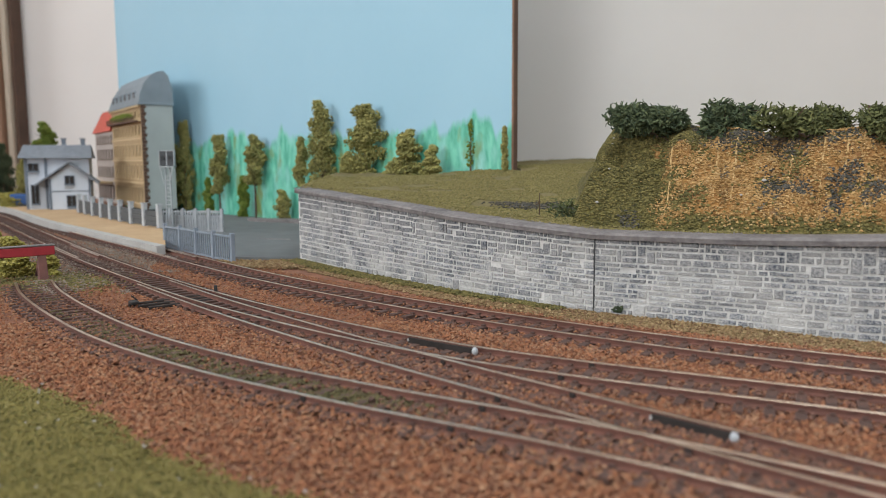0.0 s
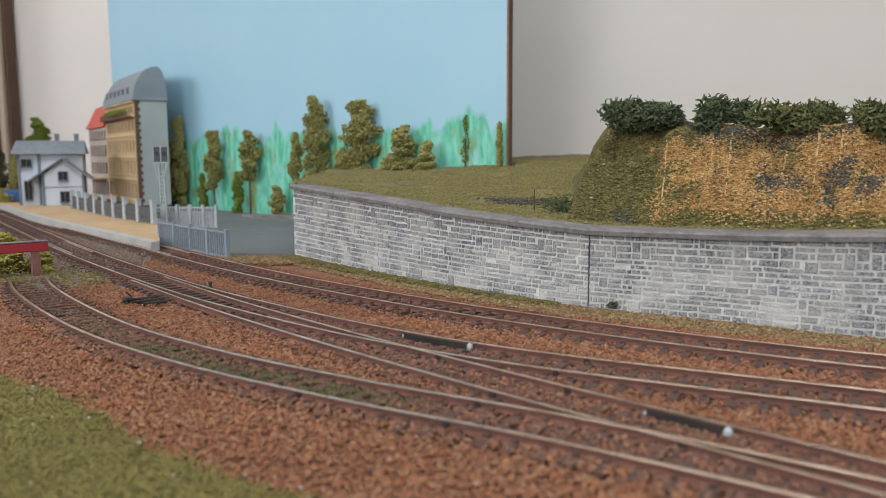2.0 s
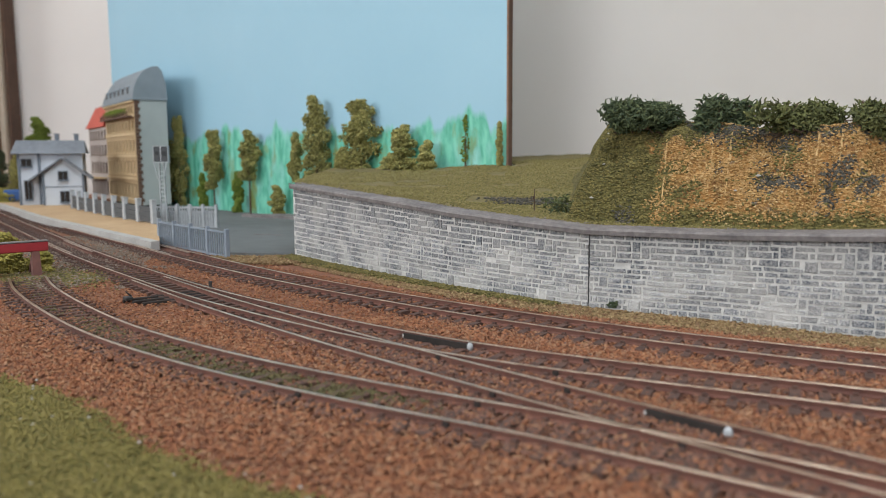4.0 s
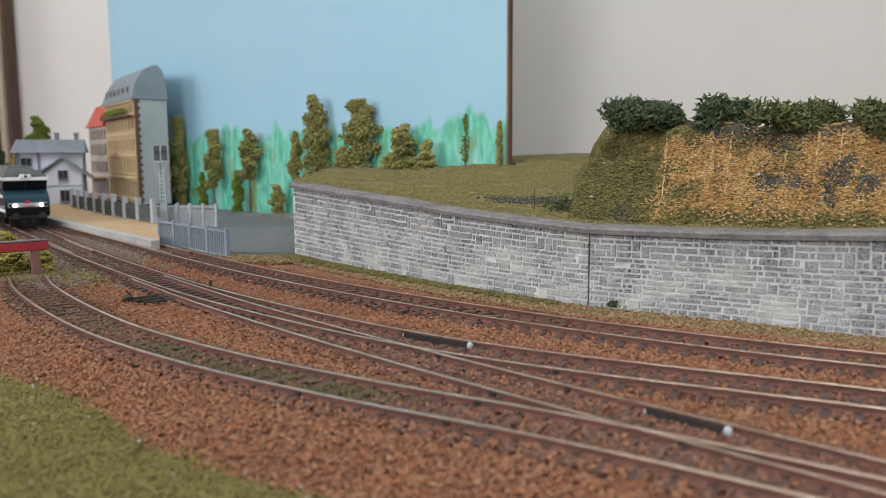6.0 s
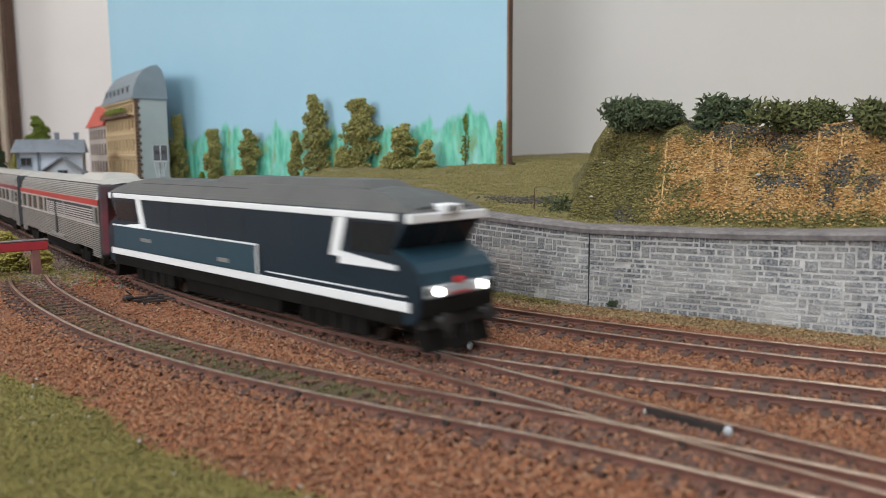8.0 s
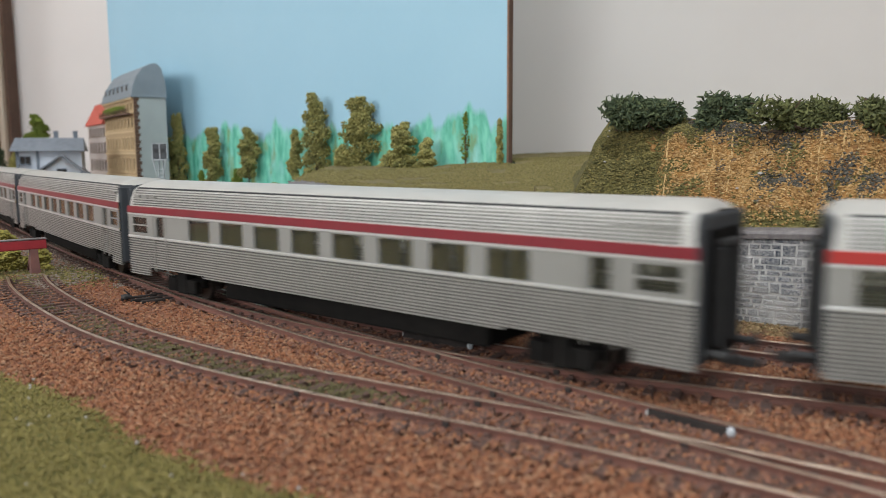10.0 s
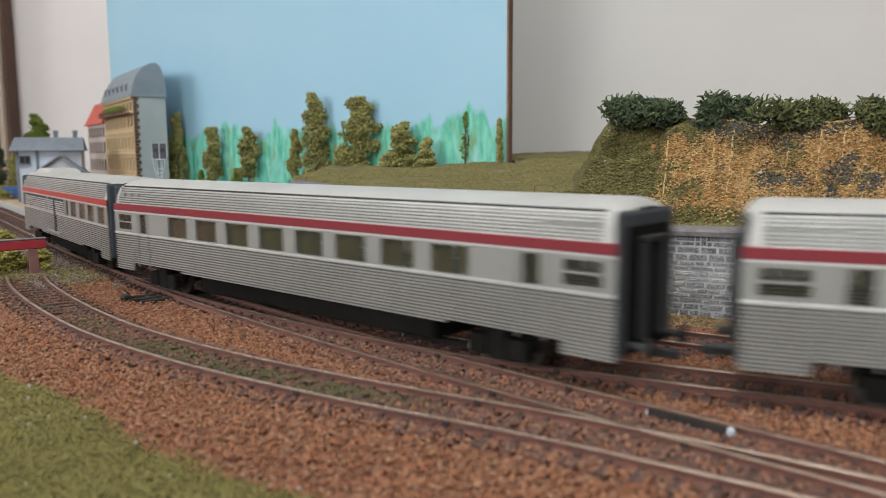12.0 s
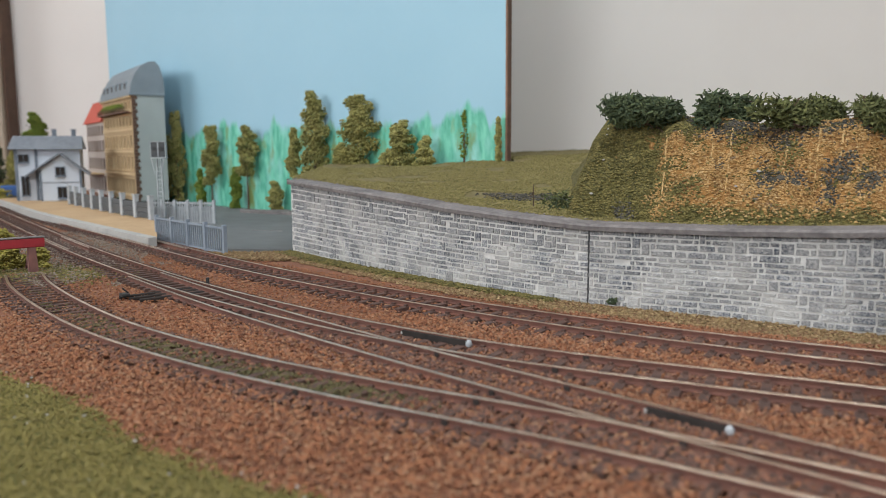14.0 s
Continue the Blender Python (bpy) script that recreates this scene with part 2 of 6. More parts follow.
M["stripe_red"] = paint("red stripe", (0.20, 0.010, 0.019), (0.165, 0.009, 0.017), 80, 0.4)
M["stripe_orange"] = paint("orange red stripe", (0.38, 0.022, 0.015), (0.32, 0.016, 0.014), 80, 0.4)
M["loco_roof"] = paint("dark grey roof", (0.092, 0.094, 0.091), (0.066, 0.068, 0.067), 80, 0.6)
M["loco_blue"] = paint("slate blue panel", (0.018, 0.052, 0.076), (0.015, 0.043, 0.064), 80, 0.42, spec=0.35)
M["louvre_dark"] = paint("dark louvre", (0.03, 0.032, 0.035), (0.02, 0.022, 0.024), 200, 0.7)
M["headlight"] = paint("lit headlight", (0.9, 0.9, 0.85), None, 50, 0.3, emission=(1.0, 0.95, 0.86, 14.0))
M["taillight"] = paint("lit red tail lamp", (0.6, 0.02, 0.02), None, 50, 0.3, emission=(1.0, 0.03, 0.06, 220.0))
M["bogie"] = paint("dusty black bogie", (0.006, 0.0055, 0.0052), (0.013, 0.012, 0.011), 250, 0.9, spec=0.08)
M["wheel"] = paint("dark wheel steel", (0.10, 0.085, 0.075), (0.06, 0.05, 0.045), 200, 0.45, 0.7)
M["render_wall"] = paint("white rendered house wall", (0.58, 0.62, 0.68), (0.50, 0.54, 0.60), 60, 0.85)
M["slate"] = paint("grey slate roof", (0.22, 0.24, 0.27), (0.15, 0.165, 0.19), 200, 0.75, bump=0.0002)
M["grey_timber"] = paint("blue grey timber", (0.17, 0.20, 0.24), (0.12, 0.145, 0.18), 200, 0.8)
M["facade"] = paint("ochre facade", (0.44, 0.32, 0.18), (0.34, 0.235, 0.13), 120, 0.8)
M["facade_trim"] = paint("pale cream stucco", (0.60, 0.46, 0.28), (0.5, 0.37, 0.21), 150, 0.8)
M["facade_grey"] = paint("pale grey facade", (0.48, 0.43, 0.40), (0.38, 0.33, 0.31), 120, 0.8)
M["gable"] = paint("grey green gable render", (0.36, 0.40, 0.39), (0.30, 0.335, 0.33), 40, 0.85)
M["quoin"] = paint("dark brown quoin", (0.13, 0.075, 0.05), (0.085, 0.05, 0.035), 200, 0.85)
M["zinc"] = paint("grey zinc mansard", (0.21, 0.25, 0.28), (0.16, 0.195, 0.22), 60, 0.6)
M["red_tile"] = paint("red roof tile", (0.50, 0.10, 0.07), (0.40, 0.075, 0.05), 120, 0.8)
M["window_dark"] = paint("dark window glass", (0.035, 0.028, 0.024), (0.025, 0.022, 0.02), 100, 0.45, spec=0.2)
M["fence_grey"] = paint("grey painted railing", (0.25, 0.29, 0.34), (0.18, 0.215, 0.26), 250, 0.6)
M["fence_white"] = paint("pale grey fence", (0.42, 0.44, 0.46), (0.32, 0.34, 0.36), 250, 0.7)
M["fence_dark"] = paint("dark grey boards", (0.085, 0.09, 0.095), (0.055, 0.06, 0.065), 250, 0.8)
M["tarp"] = paint("blue paint", (0.03, 0.10, 0.30), (0.02, 0.07, 0.22), 100, 0.6)
M["brown_wood"] = paint("brown wood", (0.30, 0.17, 0.10), (0.23, 0.125, 0.075), 30, 0.6)
M["beige_wood"] = paint("pale wood trim", (0.55, 0.47, 0.37), (0.48, 0.40, 0.31), 30, 0.6)
M["buffer_red"] = paint("weathered red beam", (0.36, 0.025, 0.035), (0.26, 0.02, 0.028), 250, 0.6)
M["buffer_leg"] = paint("rusty pink steel", (0.20, 0.085, 0.070), (0.11, 0.05, 0.045), 250, 0.8)
M["table_wood"] = paint("pale plywood", (0.45, 0.33, 0.2), (0.38, 0.27, 0.16), 20, 0.6)
M["floorboards"] = paint("grey brown floor", (0.25, 0.2, 0.16), (0.2, 0.16, 0.12), 6, 0.6)
M["ceiling"] = paint("white ceiling", (0.8, 0.8, 0.78), (0.77, 0.77, 0.75), 6, 0.9)


def backdrop_paint():
    """Blue board with hand-dabbed emerald strokes along its foot; local x runs along the board, z up."""
    m, t, p = tree_of("painted backdrop")
    n, l = t.nodes, t.links
    co, sp = n.new("ShaderNodeTexCoord"), n.new("ShaderNodeSeparateXYZ")
    l.new(co.outputs["Object"], sp.inputs[0])

    def noise_at(sx, sz, scale, detail=3):
        mp, ns = n.new("ShaderNodeMapping"), n.new("ShaderNodeTexNoise")
        mp.inputs["Scale"].default_value = (sx, 1, sz)
        ns.inputs["Scale"].default_value, ns.inputs["Detail"].default_value = scale, detail
        l.new(co.outputs["Object"], mp.inputs[0])
        l.new(mp.outputs[0], ns.inputs["Vector"])
        return ns.outputs[0]

    def math_node(op, a, b):
        k = n.new("ShaderNodeMath")
        k.operation = op
        for i, v in enumerate((a, b)):
            if isinstance(v, (int, float)):
                k.inputs[i].default_value = v
            else:
                l.new(v, k.inputs[i])
        return k.outputs[0]

    def mix(fac, a, b):
        k = n.new("ShaderNodeMix")
        k.data_type = "RGBA"
        l.new(fac, k.inputs[0])
        for i, v in ((6, a), (7, b)):
            if isinstance(v, tuple):
                k.inputs[i].default_value = (*v, 1)
            else:
                l.new(v, k.inputs[i])
        return k.outputs[2]

    def span(v, a, b):
        k = n.new("ShaderNodeMapRange")
        k.inputs[1].default_value, k.inputs[2].default_value = a, b
        l.new(v, k.inputs[0])
        return k.outputs[0]

    blue = mix(span(noise_at(1, 1, 9), 0.3, 0.7), (0.27, 0.465, 0.58), (0.29, 0.485, 0.60))
    strokes = mix(span(noise_at(1, 0.35, 150, 6), 0.38, 0.62), (0.06, 0.34, 0.235), (0.17, 0.55, 0.41))
    strokes = mix(span(noise_at(1, 0.45, 60, 5), 0.50, 0.68), strokes, (0.24, 0.55, 0.50))
    strokes = mix(span(noise_at(1, 0.5, 48, 6), 0.55, 0.66), strokes, (0.17, 0.23, 0.07))
    hill = math_node("ADD", math_node("MULTIPLY", noise_at(1, 0.05, 26, 2), 0.050), math_node("MULTIPLY", noise_at(1, 0.15, 120, 2), 0.028))
    top = math_node("ADD", hill, 0.048)
    cover = span(math_node("SUBTRACT", top, sp.outputs[2]), -0.003, 0.004)
    l.new(mix(cover, blue, strokes), p.inputs["Base Color"])
    p.inputs["Roughness"].default_value = 0.55
    return m


M["backdrop"] = backdrop_paint()


def cliff_paint():
    """Ochre sand face with green flock on its flank and foot and grey scree in patches."""
    m, t, p = tree_of("sand cliff with flock")
    n, l = t.nodes, t.links
    co, sp = n.new("ShaderNodeTexCoord"), n.new("ShaderNodeSeparateXYZ")
    l.new(co.outputs["Object"], sp.inputs[0])

    def ns(scale, detail=4):
        k = n.new("ShaderNodeTexNoise")
        k.inputs["Scale"].default_value, k.inputs["Detail"].default_value = scale, detail
        l.new(co.outputs["Object"], k.inputs["Vector"])
        return k.outputs[0]

    def span(v, a, b):
        k = n.new("ShaderNodeMapRange")
        k.inputs[1].default_value, k.inputs[2].default_value = a, b
        l.new(v, k.inputs[0])
        return k.outputs[0]

    def op(o, a, b):
        k = n.new("ShaderNodeMath")
        k.operation, k.use_clamp = o, o != "SUBTRACT"
        for i, v in enumerate((a, b)):
            if isinstance(v, (int, float)):
                k.inputs[i].default_value = v
            else:
                l.new(v, k.inputs[i])
        return k.outputs[0]

    def mix(fac, a, b):
        k = n.new("ShaderNodeMix")
        k.data_type = "RGBA"
        l.new(fac, k.inputs[0])
        for i, v in ((6, a), (7, b)):
            if isinstance(v, tuple):
                k.inputs[i].default_value = (*v, 1)
            else:
                l.new(v, k.inputs[i])
        return k.outputs[2]

    grain = ns(700, 3)
    sand = mix(span(ns(110), 0.38, 0.62), (0.33, 0.165, 0.050), (0.17, 0.082, 0.028))
    sand = mix(span(grain, 0.5, 0.75), sand, (0.46, 0.29, 0.12))
    green = mix(span(grain, 0.35, 0.65), (0.05, 0.045, 0.012), (0.14, 0.12, 0.035))
    grey = mix(span(grain, 0.35, 0.65), (0.045, 0.042, 0.036), (0.13, 0.12, 0.10))
    big = ns(38, 3)
    wob = op("MULTIPLY", op("SUBTRACT", ns(60, 3), 0.5), 0.07)
    k = n.new("ShaderNodeMath")
    k.operation = "ADD"
    l.new(sp.outputs[0], k.inputs[0])
    l.new(wob, k.inputs[1])
    flank = span(k.outputs[0], 0.100, 0.092)
    kz = n.new("ShaderNodeMath")
    kz.operation = "ADD"
    l.new(sp.outputs[2], kz.inputs[0])
    l.new(op("MULTIPLY", op("SUBTRACT", ns(160, 3), 0.5), 0.014), kz.inputs[1])
    foot = span(kz.outputs[0], 0.0405, 0.038)
    crest = span(kz.outputs[0], 0.066, 0.070)
    patch = span(big, 0.565, 0.59)
    tuft = span(ns(75, 3), 0.56, 0.61)
    col = mix(patch, sand, grey)
    col = mix(tuft, col, green)
    col = mix(crest, col, mix(span(ns(200), 0.4, 0.6), grey, green))
    col = mix(op("MAXIMUM", flank, foot), col, green)
    l.new(col, p.inputs["Base Color"])
    p.inputs["Roughness"].default_value = 1.0
    bp = n.new("ShaderNodeBump")
    bp.inputs["Distance"].default_value = 0.0012
    l.new(ns(650, 4), bp.inputs["Height"])
    l.new(bp.outputs[0], p.inputs["Normal"])
    return m


M["cliff"] = cliff_paint()


# ---------------------------------------------------------------- ground and the table
GRASS_EDGE = spline([(-0.30, 0.345), (-0.20, 0.272), (-0.137, 0.231), (-0.111, 0.214), (-0.082, 0.185), (-0.063, 0.168), (-0.046, 0.156), (-0.025, 0.145), (0.02, 0.122), (0.08, 0.085), (0.16, 0.03)])
WALL = spline([(-0.095, 0.488), (-0.061, 0.443), (-0.025, 0.400), (0.017, 0.354), (0.059, 0.316), (0.11, 0.284), (0.15, 0.258), (0.25, 0.215), (0.45, 0.165), (0.8, 0.13), (1.3, 0.11)], 0.002)
WALL_S = np.r_[0, np.cumsum(np.linalg.norm(np.diff(WALL, axis=0), axis=1))]


def wall_top(x):
    return np.interp(x, [-0.095, -0.06, -0.025, 0.004, 0.03, 0.06, 0.11, 0.15, 0.3], [0.0435, 0.041, 0.038, 0.035, 0.0333, 0.0315, 0.0322, 0.0345, 0.036])


def signed(line, x, y):
    """Distance of points to a plan line, positive on its right hand side."""
    out = np.full(x.shape, 1e9)
    sgn = np.ones(x.shape)
    sub = line[::3]
    for a, b in zip(sub, sub[1:]):
        e = b - a
        u = np.clip(((x - a[0]) * e[0] + (y - a[1]) * e[1]) / (e @ e), 0, 1)
        dx, dy = x - a[0] - u * e[0], y - a[1] - u * e[1]
        d = np.hypot(dx, dy)
        s = np.where(e[0] * dy - e[1] * dx < 0, 1.0, -1.0)
        sgn = np.where(d < out, s, sgn)
        out = np.minimum(out, d)
    return out * sgn


def ground_z(x, y):
    d = signed(GRASS_EDGE, np.atleast_1d(x), np.atleast_1d(y))
    z = -0.0030 - 0.0040 * np.clip((d + 0.022) / 0.022, 0, 1)
    return z


def grid_mesh(name, xs, ys, zf, mat, label, category, kind="structure"):
    gx, gy = np.meshgrid(xs, ys)
    gz = zf(gx, gy)
    nx, ny = len(xs), len(ys)
    verts = np.stack([gx, gy, gz], -1).reshape(-1, 3)
    i = np.arange(nx * ny).reshape(ny, nx)
    faces = np.stack([i[:-1, :-1], i[:-1, 1:], i[1:, 1:], i[1:, :-1]], -1).reshape(-1, 4)
    me = bpy.data.meshes.new(name)
    me.from_pydata(verts.tolist(), [], faces.tolist())
    me.materials.append(mat)
    me.polygons.foreach_set("use_smooth", [True] * len(me.polygons))
    return tagged(new(name, me), label, category, kind=kind)


def rough_noise(x, y, scale, seed=0):
    """Smooth value noise on the plan."""
    r = np.random.RandomState(seed)
    tab = r.rand(64, 64)
    u, v = x * scale, y * scale
    iu, iv = np.floor(u).astype(int), np.floor(v).astype(int)
    fu, fv = u - iu, v - iv
    fu, fv = fu * fu * (3 - 2 * fu), fv * fv * (3 - 2 * fv)
    at = lambda a, b: tab[a % 64, b % 64]
    return (at(iu, iv) * (1 - fu) + at(iu + 1, iv) * fu) * (1 - fv) + (at(iu, iv + 1) * (1 - fu) + at(iu + 1, iv + 1) * fu) * fv


def bits(name, pts, size, mat, label, category, seed=1, flat=0.7):
    """Loose crumbs, one small uneven octahedron each, all in one mesh."""
    r = np.random.RandomState(seed)
    n = len(pts)
    base = np.array([(1, 0, 0), (-1, 0, 0), (0, 1, 0), (0, -1, 0), (0, 0, 1), (0, 0, -1)], float)
    tri = np.array([(0, 2, 4), (2, 1, 4), (1, 3, 4), (3, 0, 4), (2, 0, 5), (1, 2, 5), (3, 1, 5), (0, 3, 5)])
    sc = size * (0.6 + 0.8 * r.rand(n, 1, 1)) * (0.65 + 0.7 * r.rand(n, 6, 1))
    a = r.rand(n) * 6.28
    ca, sa = np.cos(a), np.sin(a)
    v = base[None] * sc
    til = r.rand(n, 1) * 1.6 - 0.8
    v = np.stack([v[..., 0], v[..., 1] * np.cos(til) - v[..., 2] * np.sin(til), v[..., 1] * np.sin(til) + v[..., 2] * np.cos(til)], -1)
    v = np.stack([v[..., 0] * ca[:, None] - v[..., 1] * sa[:, None], v[..., 0] * sa[:, None] + v[..., 1] * ca[:, None], v[..., 2] * flat], -1) + pts[:, None, :]
    f = tri[None] + 6 * np.arange(n)[:, None, None]
    me = bpy.data.meshes.new(name)
    me.from_pydata(v.reshape(-1, 3).tolist(), [], f.reshape(-1, 3).tolist())
    me.materials.append(mat)
    return tagged(new(name, me), label, category, kind="stuff")


def build_ground():
    xs = np.unique(np.r_[np.linspace(-3.4, -0.7, 40), np.linspace(-0.7, 0.5, 240), np.linspace(0.5, 2.8, 40)])
    ys = np.unique(np.r_[np.linspace(-0.35, 0.05, 20), np.linspace(0.05, 0.6, 140), np.linspace(0.6, 1.5, 60)])
    grid_mesh("ground", xs, ys, lambda x, y: ground_z(x.ravel(), y.ravel()).reshape(x.shape) - 0.0008 + 0.0006 * rough_noise(x, y, 180),
              M["ballast"], "rusty brown ballast bed of a model railway", "ground")
    bm = bmesh.new()
    box(bm, -3.4, 2.8, -0.35, 1.5, -0.06, -0.012, bevel=0.003)
    tagged(link("table_top", bm, M["table_wood"]), "pale plywood layout board under the ballast", "table", kind="structure")
    r = np.random.RandomState(5)
    # crumbs of ballast, denser towards the front
    zones = ((0.11, 0.30, 80000), (0.30, 0.62, 80000), (0.62, 0.95, 14000))
    y = np.concatenate([np.sqrt(r.uniform(a * a, b * b, m)) for a, b, m in zones])
    n = len(y)
    x = r.uniform(-0.64, 0.64, n) * (y + 0.02)
    dg, dw = signed(GRASS_EDGE, x, y), signed(WALL, x, y)
    da, dc = np.abs(signed(TRACK_A, x, y)), np.abs(signed(TRACK_C, x, y))
    db = np.abs(signed(TRACK_B, x, y))
    far_side = signed(TRACK_A, x, y)
    keep = (dg < 0.002 * r.randn(n)) & (dw > 0.004) & (np.abs(x) < 0.62 * y + 0.06) & (far_side > -0.024 - 0.004 * r.rand(n))
    dd = np.where(x > -0.09, np.abs(signed(TRACK_D, x, y)), 1.0)
    edge = np.minimum(np.minimum(np.minimum(da, dc), db), dd)
    z = ground_z(x, y) + 0.0002 + 0.0005 * r.rand(n)
    z = np.where((edge < 0.0152) & (z > -0.0040), np.where((dc < 0.016) | (dd < 0.016), -0.0024, -0.0028) + 0.0007 * r.rand(n), z)
    z = np.where((db < 0.016) & (x > -0.165) & (x < -0.07), z - 0.0007, z)
    weeds = (dc < 0.007) & (x < 0.0) & (rough_noise(x, y, 60, 3) > 0.30 + 0.6 * r.rand(n))
    dark = keep & (edge < 0.0135 + 0.004 * r.randn(n)) & (r.rand(n) < 0.72) & ~weeds
    dusty = keep & ~weeds & (x + 0.05 * rough_noise(x, y, 45, 12) < -0.155) & (r.rand(n) < 0.85) & (db < 0.05)
    dark &= ~dusty
    rust = keep & ~dark & ~weeds & ~dusty
    P = np.stack([x, y, z], 1)
    bits("ballast_stones", P[rust], 0.00057, M["stones"], "loose rusty orange ballast stones", "ballast", 2)
    bits("track_bed_stones", P[dark], 0.00056, M["stones_dark"], "dark grey brown stones between the rails", "ballast", 3)
    bits("dusty_stones", P[dusty], 0.00066, M["stones_grey"], "dusty grey ballast stones near the crossing", "ballast", 11)
    wd = keep & weeds
    Pw = P[wd].copy()
    bits("track_weeds", Pw, 0.00048, M["track_moss"], "green weeds growing between siding rails", "weeds", 4)
    # weeds round the buffer stop
    m = 5000
    a = np.stack([-0.222 + 0.022 * r.randn(m), 0.402 + 0.016 * r.randn(m), np.zeros(m)], 1)
    a[:, 2] = -0.0032 + 0.001 * r.rand(m)
    bits("weed_patch", a, 0.0008, M["cliff_turf"], "green weeds round the buffer stop", "weeds", 6)
    # front turf
    gx, gy = np.linspace(-0.5, 0.3, 120), np.linspace(-0.3, 0.36, 120)
    X, Y = np.meshgrid(gx, gy)
    D = signed(GRASS_EDGE, X.ravel(), Y.ravel()).reshape(X.shape)
    me = bpy.data.meshes.new("turf")
    Z = -0.0072 + 0.0016 * np.clip(D / 0.012, -1, 1) + 0.0008 * rough_noise(X, Y, 120, 8)
    verts = np.stack([X, Y, Z], -1).reshape(-1, 3)
    i = np.arange(X.size).reshape(X.shape)
    faces = np.stack([i[:-1, :-1], i[:-1, 1:], i[1:, 1:], i[1:, :-1]], -1).reshape(-1, 4)
    faces = faces[(D.ravel()[faces] > -0.006).all(1)]
    me.from_pydata(verts.tolist(), [], faces.tolist())
    me.materials.append(M["grass"])
    me.polygons.foreach_set("use_smooth", [True] * len(me.polygons))
    tagged(new("grass", me), "olive green turf mat at the front of the layout", "grass", kind="structure")
    n = 130000
    x, y = r.uniform(-0.22, 0.08, n), 0.07 + 0.2 * r.rand(n)
    d = signed(GRASS_EDGE, x, y)
    k = (d > -0.002 + 0.0025 * r.randn(n)) & (np.abs(x) < 0.62 * y + 0.03)
    x, y, d = x[k], y[k], d[k]
    bits("turf_flock", np.stack([x, y, -0.0068 + 0.0016 * np.clip(d / 0.012, 0, 1) + 0.0008 * rough_noise(x, y, 120, 8) + 0.0003 * r.rand(len(x))], 1), 0.00042, M["turf"],
         "olive green flock of the front turf", "grass", 7)
    n = 130
    q = r.randint(0, len(x), n)
    bits("pale_specks", np.stack([x[q], y[q], np.full(n, -0.0048)], 1), 0.00042, M["concrete"], "pale specks scattered on the turf", "debris", 8)
    # dry verge at the wall's foot
    n = 26000
    k = r.randint(0, int(len(WALL) * 0.35), n)
    off = 0.001 + 0.014 * r.rand(n) ** 1.5
    t = np.gradient(WALL, axis=0)
    t /= np.linalg.norm(t, axis=1)[:, None]
    v = WALL[k] + np.stack([t[k, 1], -t[k, 0]], 1) * off[:, None]
    v = v + r.uniform(-0.0018, 0.0018, v.shape)
    bits("verge_flock", np.stack([v[:, 0], v[:, 1], -0.0030 + 0.0016 * r.rand(n) * (1 - off / 0.016)], 1), 0.0007, M["dry_turf"], "dry brown and green flock along the wall foot", "grass", 9)
    k = r.randint(0, 110, 7000)
    off = 0.0005 + (0.012 - 0.00007 * k) * r.rand(7000) ** 1.3
    v = WALL[k] + np.stack([t[k, 1], -t[k, 0]], 1) * off[:, None]
    v = v + r.uniform(-0.0015, 0.0015, v.shape)
    bits("verge_grass", np.stack([v[:, 0], v[:, 1], -0.0026 + 0.0015 * r.rand(7000)], 1), 0.0007, M["cliff_turf"], "green grass along the far wall foot", "grass", 10)
    n = 5000
    v = np.stack([r.uniform(-0.15, -0.075, n), r.uniform(0.452, 0.488, n)], 1)
    v = v[(signed(WALL, v[:, 0], v[:, 1]) > 0.003) & (np.abs(signed(TRACK_A, v[:, 0], v[:, 1])) > 0.015)]
    bits("roadside_flock", np.stack([v[:, 0], v[:, 1], -0.0030 + 0.0014 * r.rand(len(v))], 1), 0.0007, M["dry_turf"], "dry tan flock beside the road end", "grass", 13)


build_ground()


# ---------------------------------------------------------------- tracks
def sleeper_mesh():
    bm = bmesh.new()
    box(bm, -0.0014, 0.0014, -0.0150, 0.0150, -0.0045, -0.0018, bevel=0.0002)
    for y in (-0.00825, 0.00825):
        for s in (-1, 1):
            box(bm, -0.0007, 0.0007, y + s * 0.0015 - 0.0006, y + s * 0.0015 + 0.0006, -0.0019, -0.0011, 1)
    me = bpy.data.meshes.new("sleeper")
    bm.to_mesh(me)
    bm.free()
    me.materials.append(M["sleeper"])
    me.materials.append(M["chair"])
    return me


SLEEPER = sleeper_mesh()


